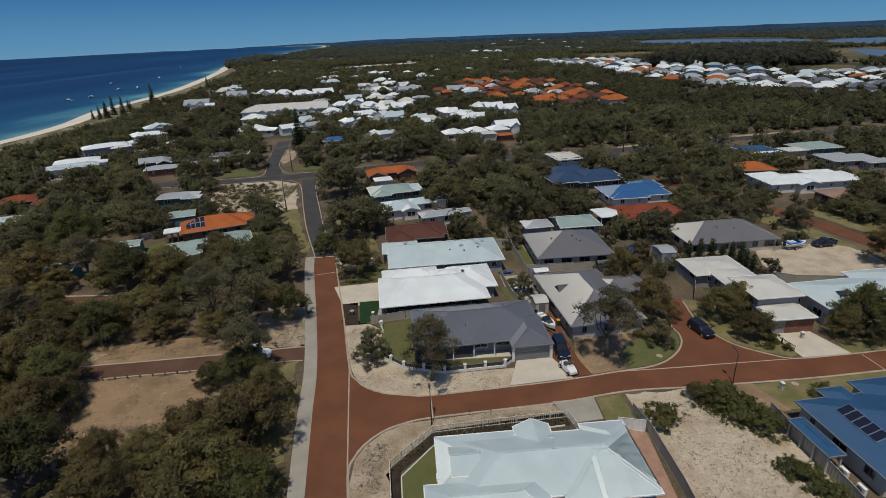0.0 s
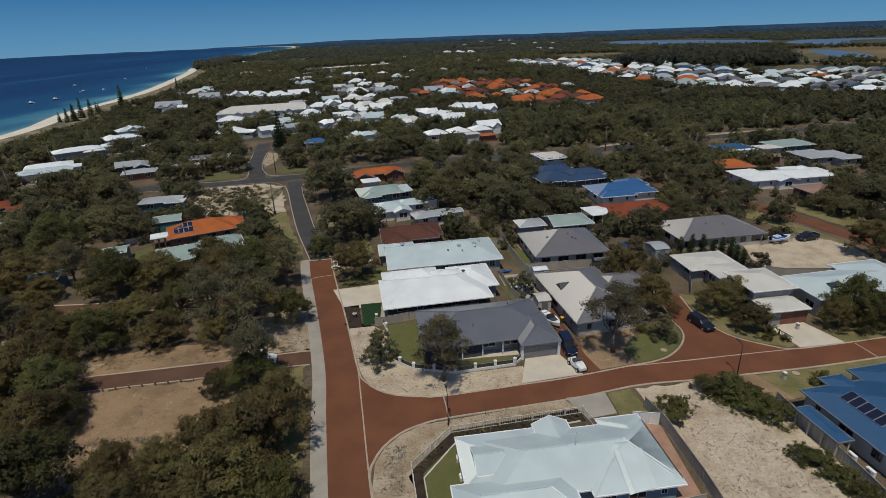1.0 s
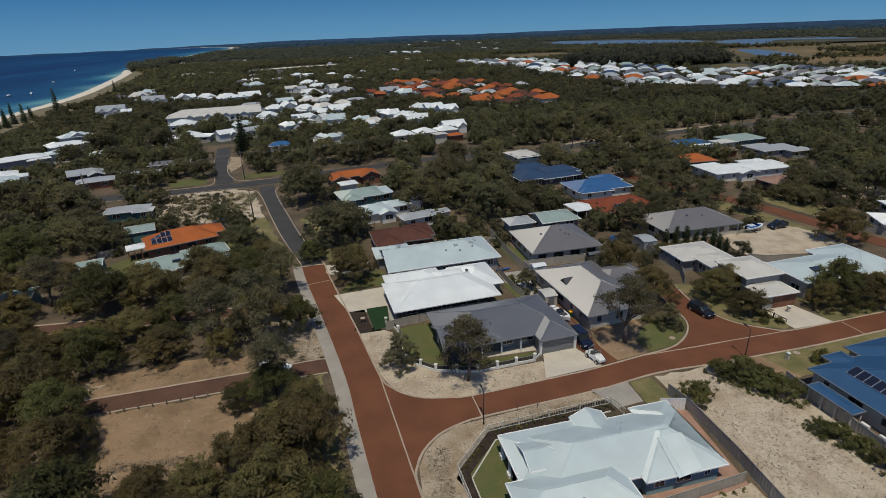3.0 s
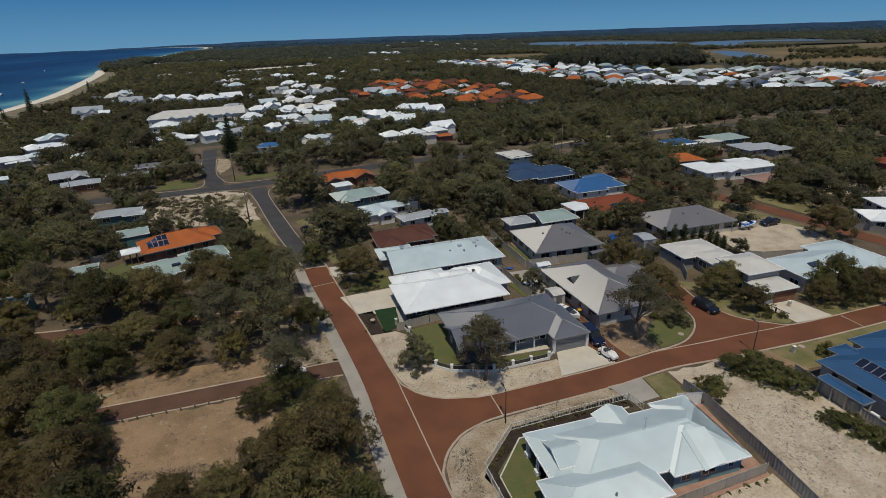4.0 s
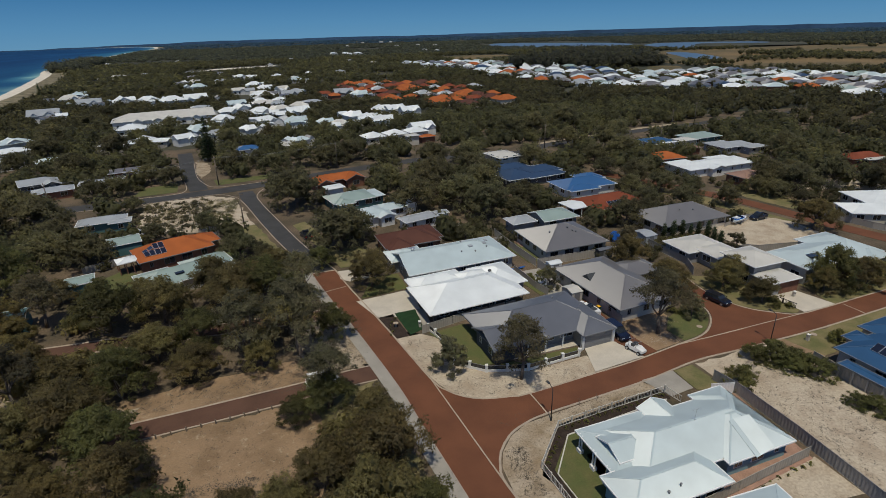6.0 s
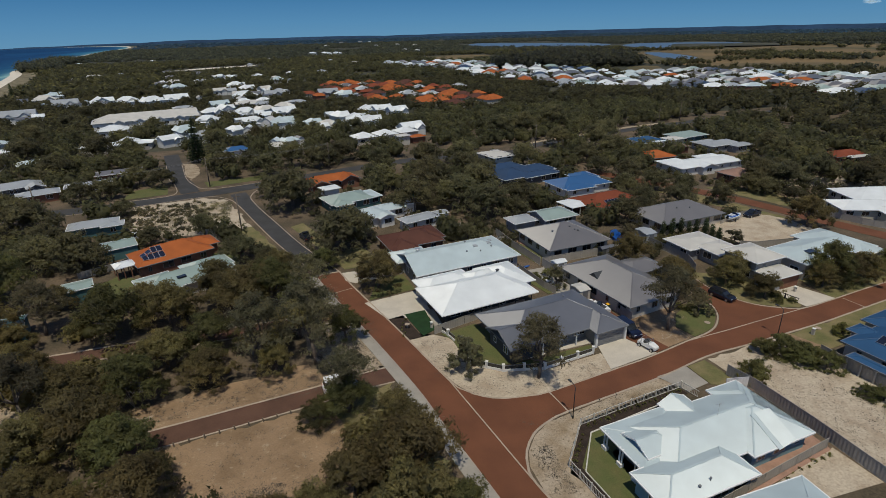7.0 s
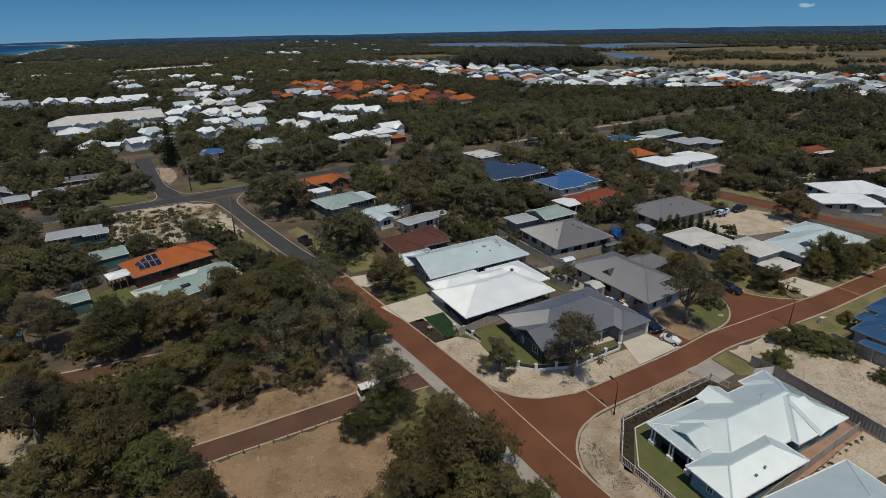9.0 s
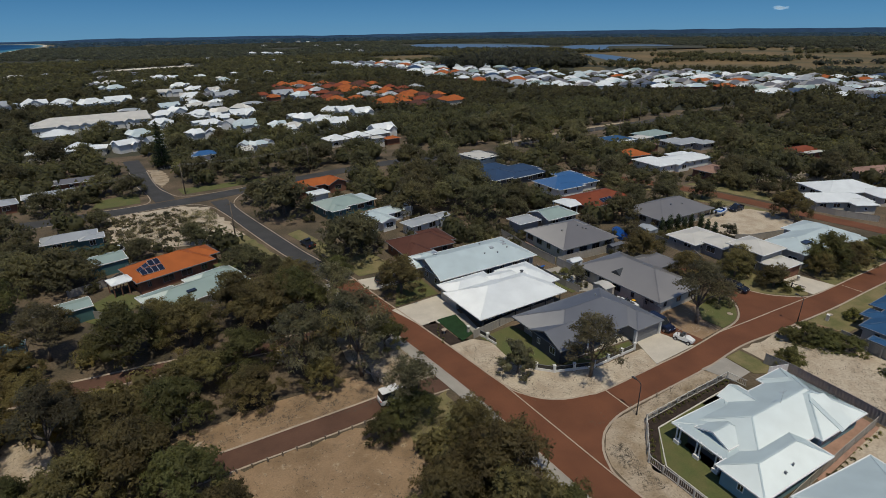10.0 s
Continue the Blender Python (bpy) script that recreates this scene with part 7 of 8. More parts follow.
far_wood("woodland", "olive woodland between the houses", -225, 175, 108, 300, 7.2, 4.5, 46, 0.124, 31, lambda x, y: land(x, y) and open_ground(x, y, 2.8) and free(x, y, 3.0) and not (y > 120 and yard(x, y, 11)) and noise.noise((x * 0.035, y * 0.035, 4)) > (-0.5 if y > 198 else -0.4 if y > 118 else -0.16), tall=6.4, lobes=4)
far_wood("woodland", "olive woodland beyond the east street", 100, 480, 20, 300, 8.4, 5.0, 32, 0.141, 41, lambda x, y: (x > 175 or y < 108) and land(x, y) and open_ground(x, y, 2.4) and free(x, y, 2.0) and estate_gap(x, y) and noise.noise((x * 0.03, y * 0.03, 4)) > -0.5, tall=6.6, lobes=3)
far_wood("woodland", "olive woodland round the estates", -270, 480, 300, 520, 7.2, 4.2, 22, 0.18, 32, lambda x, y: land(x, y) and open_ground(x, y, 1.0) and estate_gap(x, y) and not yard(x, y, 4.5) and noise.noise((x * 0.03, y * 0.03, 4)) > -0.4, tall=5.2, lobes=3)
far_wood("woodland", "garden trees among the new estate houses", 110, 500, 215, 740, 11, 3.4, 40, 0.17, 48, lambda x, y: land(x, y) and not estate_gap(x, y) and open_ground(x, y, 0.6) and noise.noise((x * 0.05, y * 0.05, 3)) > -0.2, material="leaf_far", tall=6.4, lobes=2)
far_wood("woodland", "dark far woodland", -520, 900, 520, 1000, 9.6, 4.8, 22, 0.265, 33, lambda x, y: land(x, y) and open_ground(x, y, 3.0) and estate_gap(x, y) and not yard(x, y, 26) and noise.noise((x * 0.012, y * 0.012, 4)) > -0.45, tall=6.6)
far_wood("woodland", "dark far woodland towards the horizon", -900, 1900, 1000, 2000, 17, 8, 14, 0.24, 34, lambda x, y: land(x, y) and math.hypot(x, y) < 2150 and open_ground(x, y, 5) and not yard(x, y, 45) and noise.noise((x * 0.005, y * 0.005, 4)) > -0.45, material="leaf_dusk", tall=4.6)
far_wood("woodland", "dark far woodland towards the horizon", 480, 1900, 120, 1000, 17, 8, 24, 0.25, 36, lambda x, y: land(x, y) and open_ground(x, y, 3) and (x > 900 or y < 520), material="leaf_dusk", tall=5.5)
# horizon woods carry their haze in the blue leaf colour
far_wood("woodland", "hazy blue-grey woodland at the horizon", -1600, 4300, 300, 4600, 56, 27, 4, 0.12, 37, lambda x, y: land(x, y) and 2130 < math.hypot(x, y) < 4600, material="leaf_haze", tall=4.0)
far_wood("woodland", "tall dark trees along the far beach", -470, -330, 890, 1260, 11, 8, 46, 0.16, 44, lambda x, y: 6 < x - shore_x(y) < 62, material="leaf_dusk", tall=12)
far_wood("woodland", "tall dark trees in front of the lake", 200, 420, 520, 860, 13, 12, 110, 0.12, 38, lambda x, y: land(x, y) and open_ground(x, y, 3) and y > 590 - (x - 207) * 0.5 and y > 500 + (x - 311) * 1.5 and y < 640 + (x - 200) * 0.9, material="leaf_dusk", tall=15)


def thicket(x, y):
    return free(x, y, 1.0) and noise.noise((x * 0.06, y * 0.06, 6)) > -0.35 and not (-57 < x < -30 and 43 < y < 63)


far_wood("undergrowth", "low dense olive scrub under the western trees", -112, -24, 24, 107, 2.7, 1.9, 150, 0.14, 45, thicket, material="leaf", tall=2.8)
far_wood("undergrowth", "low dense olive scrub beside the footpath", -32, -20.5, 36, 60, 2.6, 1.6, 150, 0.13, 46, lambda x, y: x < -16.5 - 0.23 * (y - 36) - 2.6 and x > -30 + 0.2 * (56 - y), material="leaf", tall=2.4)


far_wood("low_scrub", "low grey-brown scrub on the vacant sandy lot", -78, -53, 140, 169, 1.55, 0.8, 16, 0.3, 47, lambda x, y: x + 0.32 * (y - 155) < -57 + 3 * noise.noise((x * 0.3, y * 0.3, 2)) and y < 168 + (x + 62) * 0.16 and noise.noise((x * 0.35, y * 0.35, 7)) > -0.12, material="leaf_grey", tall=0.7)


def near_house(x, y):
    for i in (-1, 0, 1):
        for j in (-1, 0, 1):
            for a, b, c in YARDS.get((int(x // 40) + i, int(y // 40) + j), ()):
                if (c * 0.8) ** 2 < (x - a) ** 2 + (y - b) ** 2 < (c + 9) ** 2:
                    return True
    return False


far_wood("garden_shrubs", "low olive garden shrubs round the houses", -140, 130, 106, 200, 2.9, 1.5, 46, 0.16, 39, lambda x, y: near_house(x, y) and open_ground(x, y, 0.6) and free(x, y, 1.0) and noise.noise((x * 0.07, y * 0.07, 3)) > -0.12, tall=2.2)
far_wood("garden_shrubs", "low olive garden shrubs between the yards", 26, 60, 66, 106, 2.3, 1.1, 60, 0.15, 43, lambda x, y: open_ground(x, y, 0.3) and free(x, y, 0.6) and noise.noise((x * 0.11, y * 0.11, 3)) > -0.05, tall=1.8)


# ---- fences ----
def along(pts, step):
    """Equal steps along a plan line: place, heading and length of each bay."""
    out = []
    for a, b in zip(pts, pts[1:]):
        a, b = Vector((*a, 0)), Vector((*b, 0))
        n = max(1, round((b - a).length / step))
        for i in range(n):
            out.append((a + (b - a) * (i + 0.5) / n, math.degrees(math.atan2(b.y - a.y, b.x - a.x)), (b - a).length / n))
    return out


def sheet_panel(length, height):
    """A ribbed steel sheet with a top and a bottom rail."""
    bm = bmesh.new()
    n = max(4, int(length / 0.2))
    prev = None
    for i in range(n + 1):
        x = -length / 2 + length * i / n
        y = 0.018 if i % 2 else -0.018
        row = [bm.verts.new((x, y, 0.04)), bm.verts.new((x, y, height - 0.04))]
        if prev:
            bm.faces.new((prev[0], row[0], row[1], prev[1]))
        prev = row
    box(bm, 0, 0, height - 0.06, length, 0.06, 0.06)
    box(bm, 0, 0, 0.0, length, 0.06, 0.06)
    return bm


def sheet_fence(pts, label, material, height=1.75, step=2.4):
    f = base("fence", pose(pts[0][0], pts[0][1], 0), label, "fence")
    o = Vector((*pts[0], 0))
    panels, post = {}, None
    for c, rz, length in along(pts, step):
        key = round(length, 1)
        if key not in panels:
            ob = part("panel", sheet_panel(length, height), material, f)
            panels[key] = ob.data
        else:
            ob = new("panel", panels[key])
            ob.parent = f
        ob.matrix_local = pose(*(c - o), 0, 0, rz)
        d = Vector((math.cos(radians(rz)), math.sin(radians(rz)), 0)) * length / 2
        for q in ((c - d), (c + d)) if (c + d - Vector((*pts[-1], 0))).length < 0.05 else ((c - d),):
            if post is None:
                bm = bmesh.new()
                box(bm, 0, 0, 0, 0.08, 0.08, height + 0.03)
                pb = part("post", bm, material, f)
                post = pb.data
            else:
                pb = new("post", post)
                pb.parent = f
            pb.location = q - o
    return f


sheet_fence([(-14.2, 76.5), (-5.3, 79.2), (3, 80.6)], "beige steel sheet fence between two houses", M["fence"], 1.5)
sheet_fence([(17.4, 70.5), (16.4, 78), (14.6, 88), (13.2, 95.2)], "grey steel sheet fence beside the paved strip", M["fence_grey"])
sheet_fence([(13.2, 95.4), (22, 96.2), (31.5, 96.9)], "beige steel sheet fence behind a house", M["fence"])
sheet_fence([(10.4, 114.5), (11.2, 106), (12.9, 95.6)], "beige steel sheet fence along a back lawn", M["fence"])
sheet_fence([(-13.5, 106.4), (-2, 107.6), (10.4, 109.2)], "pale steel sheet fence behind the white house", M["fence"])
sheet_fence([(7.9, 94.6), (9.2, 86), (10.2, 83.2)], "low beige steel sheet fence", M["fence"], 1.4)
sheet_fence([(21.6, 54.2), (22.6, 50.6), (23.4, 42.5), (23.7, 35), (24.0, 24)], "grey ribbed steel fence beside the sandy lot", M["fence_grey"])
sheet_fence([(22.3, 39.6), (14.1, 38.0), (4.0, 35.9), (-2.6, 34.3)], "beige steel sheet fence behind the pale blue house", M["fence"], 1.5)
sheet_fence([(19.2, 51.7), (22.2, 51.2)], "white steel gate panel beside the house", M["white_paint"], 1.7)
sheet_fence([(37.9, 54.4), (38.7, 46.8), (39.2, 41.9), (40.3, 26)], "beige steel sheet fence beside the sandy lot", M["fence"], 1.7)
sheet_fence([(57.5, 91), (60.2, 89.6), (70, 88.8), (78, 91)], "beige steel sheet fence beside bare sand", M["fence"], 1.5)
sheet_fence([(63.8, 104.0), (73.2, 107.8), (78, 108.4)], "low beige wall along the bare sand", M["fence"], 1.0)
sheet_fence([(39.6, 104), (40.8, 97), (42.0, 88), (40.2, 83.5)], "grey steel sheet fence between two yards", M["fence_grey"], 1.6)
sheet_fence([(-84, 109.5), (-76.5, 110.6), (-69.5, 106.2), (-66.2, 103.0)], "grey steel sheet fence behind the green-roofed house", M["fence_grey"], 1.5)
sheet_fence([(-77.5, 118), (-71, 121.2), (-68.8, 124.5)], "grey steel sheet fence beside the drive", M["fence_grey"], 1.5)
sheet_fence([(-69, 127), (-62.5, 129.8), (-53, 132.5)], "grey steel sheet fence behind the tiled house", M["fence_grey"], 1.5)
sheet_fence([(-12, 117.8), (0, 120.2), (4, 121.4)], "beige steel sheet fence behind the brown-roofed house", M["fence"], 1.5)
sheet_fence([(-10, 143), (2, 147.5)], "beige steel sheet fence beside the trees", M["fence"], 1.5)
sheet_fence([(90.5, 107), (94.5, 93.5), (99, 86)], "pale grey steel sheet fence along the street", M["fence"], 1.6)
sheet_fence([(55.4, 76.0), (56.6, 84.5)], "grey steel sheet fence beside the drive", M["fence_grey"], 1.5)
sheet_fence([(-113, 249), (-93, 256)], "pale sheet fence before the long hall", M["fence"], 1.6)
sheet_fence([(26, 172), (38, 170.5)], "pale sheet fence before the cream house", M["fence"], 1.6)


def rail_fence(pts, label, material, height=1.15, step=2.0):
    """Posts with rails and slim upright bars between them."""
    f = base("fence", pose(pts[0][0], pts[0][1], 0), label, "fence")
    o = Vector((*pts[0], 0))
    for c, rz, length in along(pts, step):
        d = Vector((math.cos(radians(rz)), math.sin(radians(rz)), 0)) * length / 2
        bm = bmesh.new()
        box(bm, 0, 0, 0, 0.12, 0.12, height + 0.1)
        part("post", bm, material, f).location = c - d - o
        for z in (0.12, height - 0.1):
            bm = bmesh.new()
            box(bm, 0, 0, z, length, 0.06, 0.08)
            part("rail", bm, material, f).matrix_local = pose(*(c - o), 0, 0, rz)
        n = int(length / 0.22)
        for i in range(n):
            at = pose(*(c - o), 0, 0, rz) @ pose(-length / 2 + length * (i + 0.5) / n, 0, 0)
            if i == 0:
                bm = bmesh.new()
                box(bm, 0, 0, 0.15, 0.04, 0.03, height - 0.2)
                slat = part("slat", bm, material, f)
                slat.matrix_local = at
            else:
                more = new("slat", slat.data)
                more.parent = f
                more.matrix_local = at
    return f


rail_fence([(-4.4, 30.5), (-6.6, 43.6), (-6.9, 45.4), (-2.5, 50.9), (5.4, 52.3), (13.6, 53.6)], "cream slatted front fence around the corner house", M["cream_rail"], 1.1)
rail_fence([(13.8, 53.6), (14.6, 51.2)], "cream slatted side gate", M["cream_rail"], 1.1)
rail_fence([(46.6, 71.6), (48.0, 67.4)], "dark steel rail fence beside the drive", M["black_steel"], 1.0)


def pillar_wall(pts, step=2.9):
    """White pillars with a low white wall and dark bars between."""
    f = base("fence", pose(pts[0][0], pts[0][1], 0), "white pillar fence with a low wall around the front lawn", "fence")
    o = Vector((*pts[0], 0))
    for c, rz, length in along(pts, step):
        d = Vector((math.cos(radians(rz)), math.sin(radians(rz)), 0)) * length / 2
        bm = bmesh.new()
        box(bm, 0, 0, 0, 0.36, 0.36, 1.15)
        box(bm, 0, 0, 1.15, 0.44, 0.44, 0.08)
        part("pillar", bm, M["white_wall"], f).matrix_local = pose(*(c - d - o), 0, 0, rz)
        bm = bmesh.new()
        box(bm, 0, 0, 0, length - 0.36, 0.2, 0.4)
        part("low_wall", bm, M["white_wall"], f).matrix_local = pose(*(c - o), 0, 0, rz)
        bm = bmesh.new()
        box(bm, 0, 0, 0.4, length - 0.36, 0.025, 0.58)
        part("glass_infill", bm, M["glass"], f, "dark glass infill").matrix_local = pose(*(c - o), 0, 0, rz)
        bm = bmesh.new()
        box(bm, 0, 0, 0.97, length - 0.36, 0.05, 0.05)
        part("top_rail", bm, M["grey_paint"], f).matrix_local = pose(*(c - o), 0, 0, rz)
    return f


pillar_wall([(-13.0, 77.2), (-12.3, 75.4), (-11.7, 73.4)], 1.6)
pillar_wall([(-11.4, 67.0), (-7.4, 64.0), (-1.6, 62.8), (6.9, 64.3), (8.2, 65.9)])
# timber bollards beside the lane
bm = bmesh.new()
box(bm, 0, 0, -0.1, 0.14, 0.14, 0.75)
box(bm, 0, 0, 0.65, 0.1, 0.1, 0.04)
bollard = tagged(link("bollard", bm, M["timber"]), "short grey timber bollard beside the lane", "bollard", "bollards along the lane")
bollard.matrix_world = pose(-53.4, 60.95, 0, 0, 0, 8)
for i in range(1, 13):
    t = i / 12
    copy_thing(bollard, pose(-53.4 + 20.2 * t, 60.95 + 3.0 * t, 0, 0, 0, 8))


# ---- street furniture ----
def street_lamp(x, y, rz, height=4.9):
    t = base("street_lamp", pose(x, y, 0, 0, 0, rz), "slim dark steel street lamp beside the road", "street lamp", "street lamps")
    bm = bmesh.new()
    tube(bm, (0, 0, 0), (0, 0, height - 0.35), 0.075, 0.05, 10)
    part("pole", bm, M["black_steel"], t, smooth=True)
    bm = bmesh.new()
    prev = Vector((0, 0, height - 0.35))
    for k in range(1, 6):
        a = k / 5 * math.pi / 2
        q = Vector((0, 0.9 * (1 - math.cos(a)), height - 0.35 + 0.4 * math.sin(a)))
        tube(bm, prev, q, 0.045, 0.045, 8)
        prev = q
    part("arm", bm, M["black_steel"], t)
    bm = bmesh.new()
    box(bm, 0, 1.15, height - 0.02, 0.26, 0.62, 0.1)
    box(bm, 0, 1.15, height + 0.08, 0.18, 0.45, 0.06)
    head = part("head", bm, M["dark_paint"], t)
    bm = bmesh.new()
    box(bm, 0, 1.18, height - 0.05, 0.18, 0.4, 0.03)
    part("lens", bm, M["white_paint"], head)
    bm = bmesh.new()
    tube(bm, (0, 0, 0), (0, 0, 0.35), 0.12, 0.11, 10)
    part("foot", bm, M["black_steel"], t)


street_lamp(-2.75, 52.35, 8)
street_lamp(36.1, 60.0, 5)


def power_pole(x, y, rz, height=9.5):
    t = base("power_pole", pose(x, y, 0, 0, 0, rz), "tall weathered timber power pole with a crossarm", "power pole", "power poles")
    bm = bmesh.new()
    tube(bm, (0, 0, -0.2), (0, 0, height), 0.17, 0.11, 10)
    part("pole", bm, M["timber"], t, smooth=True)
    bm = bmesh.new()
    box(bm, 0, 0.12, height - 0.8, 2.2, 0.1, 0.12)
    arm = part("crossarm", bm, M["timber"], t)
    for px in (-0.95, -0.35, 0.35, 0.95):
        bm = bmesh.new()
        tube(bm, (px, 0.12, height - 0.68), (px, 0.12, height - 0.5), 0.05, 0.03, 8)
        part("insulator", bm, M["dark_paint"], arm)
    return Vector((x, y, height - 0.5))


def wires(a, b):
    for k in (-0.7, 0.7):
        bm = bmesh.new()
        d = (b - a).normalized()
        s = Vector((-d.y, d.x, 0)) * k
        prev = None
        for i in range(13):
            u = i / 12
            q = a + (b - a) * u + s - Vector((0, 0, 4 * 0.9 * u * (1 - u)))
            if prev:
                tube(bm, prev, q, 0.018, 0.018, 4)
            prev = q
        tagged(link("power_line", bm, M["grey_paint"]), "thin sagging power line between poles", "power line")


p1, p2, p3, p4 = power_pole(-136, 161, 80), power_pole(-100.5, 163.0, 80), power_pole(-60.5, 183.5, 70), power_pole(-22, 193.5, 75)
wires(p1, p2), wires(p2, p3), wires(p3, p4)
for px, py in ((-47.6, 136.9), (59.3, 200.0), (83.6, 179.6), (126, 214.6), (150, 231), (-153, 205), (-150, 170), (104, 190), (47, 176)):
    power_pole(px, py, 20)
for px, py in ((28.9, 66.6), (44.0, 60.0)):
    bm = bmesh.new()
    bmesh.ops.create_cone(bm, cap_ends=True, segments=20, radius1=0.45, radius2=0.45, depth=0.06, matrix=pose(px, py, 0.1))
    tagged(link("pit_cover", bm, M["kerb"]), "round pale concrete pit cover in the grass", "pit cover")
for px, py, rz in ((41.7, 58.9, 10), (51.0, 71.0, 0), (62.6, 62.2, 5), (-14.2, 78.6, 0)):
    t = base("letterbox", pose(px, py, 0, 0, 0, rz), "cream rendered letterbox pillar beside a drive", "letterbox")
    bm = bmesh.new()
    box(bm, 0, 0, 0, 0.38, 0.4, 1.05)
    part("pillar", bm, M["render"], t)
    bm = bmesh.new()
    box(bm, 0, 0, 1.05, 0.46, 0.48, 0.07)
    part("cap", bm, M["white_wall"], t)
    bm = bmesh.new()
    box(bm, 0, -0.205, 0.72, 0.26, 0.02, 0.14)
    part("slot", bm, M["dark_paint"], t)


# ---- vehicles ----
def wheel(parent, x, y, z, r=0.34, w=0.22):
    bm = bmesh.new()
    bmesh.ops.create_cone(bm, cap_ends=True, segments=18, radius1=r, radius2=r, depth=w, matrix=pose(x, y, z, 90))
    t = part("wheel", bm, M["tyre"], parent)
    bm = bmesh.new()
    bmesh.ops.create_cone(bm, cap_ends=True, segments=14, radius1=r * 0.62, radius2=r * 0.62, depth=w + 0.03, matrix=pose(x, y, z, 90))
    part("rim", bm, M["alloy"], t)


def loft(bm, rings):
    """Skin between equal rings of points, closed at both ends."""
    rows = [[bm.verts.new(p) for p in ring] for ring in rings]
    n = len(rows[0])
    for a, b in zip(rows, rows[1:]):
        for i in range(n):
            bm.faces.new((a[i], a[(i + 1) % n], b[(i + 1) % n], b[i]))
    bm.faces.new(rows[0][::-1])
    bm.faces.new(rows[-1])
    bmesh.ops.recalc_face_normals(bm, faces=bm.faces)


def car(x, y, rz, paint, label, length=4.7, width=1.86, height=1.72, tray=False, category="car"):
    """A car that faces its own +x: lower body, glasshouse, roof, wheels, lamps, mirrors."""
    c = base("car", pose(x, y, 0.06, 0, 0, rz), label, category)
    h, w = length / 2, width / 2
    bm = bmesh.new()
    rings = []
    for px, zt, k in ((-h, 0.85, 0.86), (-h + 0.12, 0.98, 0.96), (-h + 0.8, 1.0, 1.0), (h - 1.4, 1.0, 1.0), (h - 0.5, 0.92, 0.97), (h - 0.1, 0.76, 0.88), (h, 0.62, 0.8)):
        rings.append([(px, -w * k, 0.32), (px, -w * k, zt - 0.18), (px, -w * k * 0.9, zt), (px, w * k * 0.9, zt), (px, w * k, zt - 0.18), (px, w * k, 0.32)])
    loft(bm, rings)
    part("body", bm, paint, c, smooth=False)
    rear = -h + 0.15 if not tray else -0.55
    bm = bmesh.new()
    loft(bm, [[(px, -w * k, zb), (px, w * k, zb), (px, w * k * 0.84, zt), (px, -w * k * 0.84, zt)] for px, zb, zt, k in ((rear, 0.97, 1.05, 0.9), (rear + 0.3, 0.97, height - 0.06, 0.92), (0.35, 0.97, height - 0.04, 0.93), (h - 1.25, 0.97, 1.04, 0.9))])
    part("glasshouse", bm, M["glass"], c, "dark tinted glass")
    bm = bmesh.new()
    box(bm, (rear + 0.75) / 2 - 0.1, 0, height - 0.07, 0.75 - rear + 0.1 - 0.5, width * 0.78, 0.06)
    part("roof", bm, paint, c)
    for sy in (-1, 1):
        for px in (-h + 0.85, h - 0.9):
            wheel(c, px, sy * (w - 0.1), 0.30)
        bm = bmesh.new()
        box(bm, h - 1.35, sy * (w + 0.07), 1.0, 0.16, 0.18, 0.14)
        part("mirror", bm, paint, c)
        bm = bmesh.new()
        box(bm, h - 0.16, sy * w * 0.62, 0.62, 0.2, 0.36, 0.14)
        part("headlight", bm, M["white_paint"], c)
        bm = bmesh.new()
        box(bm, -h + 0.03, sy * w * 0.7, 0.74, 0.08, 0.28, 0.16)
        part("tail_light", bm, M["red_plastic"], c)
    if tray:
        for sy in (-1, 1):
            bm = bmesh.new()
            box(bm, -h / 2 - 0.3, sy * (w - 0.06), 0.98, h - 0.75, 0.06, 0.22)
            part("tray_side", bm, paint, c)
        bm = bmesh.new()
        box(bm, -h + 0.05, 0, 0.98, 0.06, width - 0.2, 0.22)
        part("tailgate", bm, paint, c)
    return c


car(15.2, 68.0, -84, M["car_blue"], "dark blue four-wheel drive parked on the paved strip", 4.9)
car(37.2, 73.0, -74, M["car_black"], "black car parked on the side street", 4.5, 1.8, 1.46)
car(-32.6, 126.4, 108, M["car_black"], "black and white utility parked on the verge", 4.9, tray=True, category="utility")
car(-30.0, 67.0, 8, M["car_white"], "white van parked on the lane under a tree", 4.6, 1.8, 1.95, category="van")
car(75.2, 106.4, -170, M["car_black"], "black utility with a tray parked on bare sand", 4.6, tray=True, category="utility")
car(-21.2, 101.6, 10, M["car_blue"], "dark car parked on the drive", 4.5)
car(24, 179, 60, M["car_white"], "white car parked under the trees", 4.4)
car(-72, 139, 70, M["car_white"], "white car parked beside the shed", 4.4)
car(-74.5, 137, 70, M["car_black"], "black car parked beside the shed", 4.4)


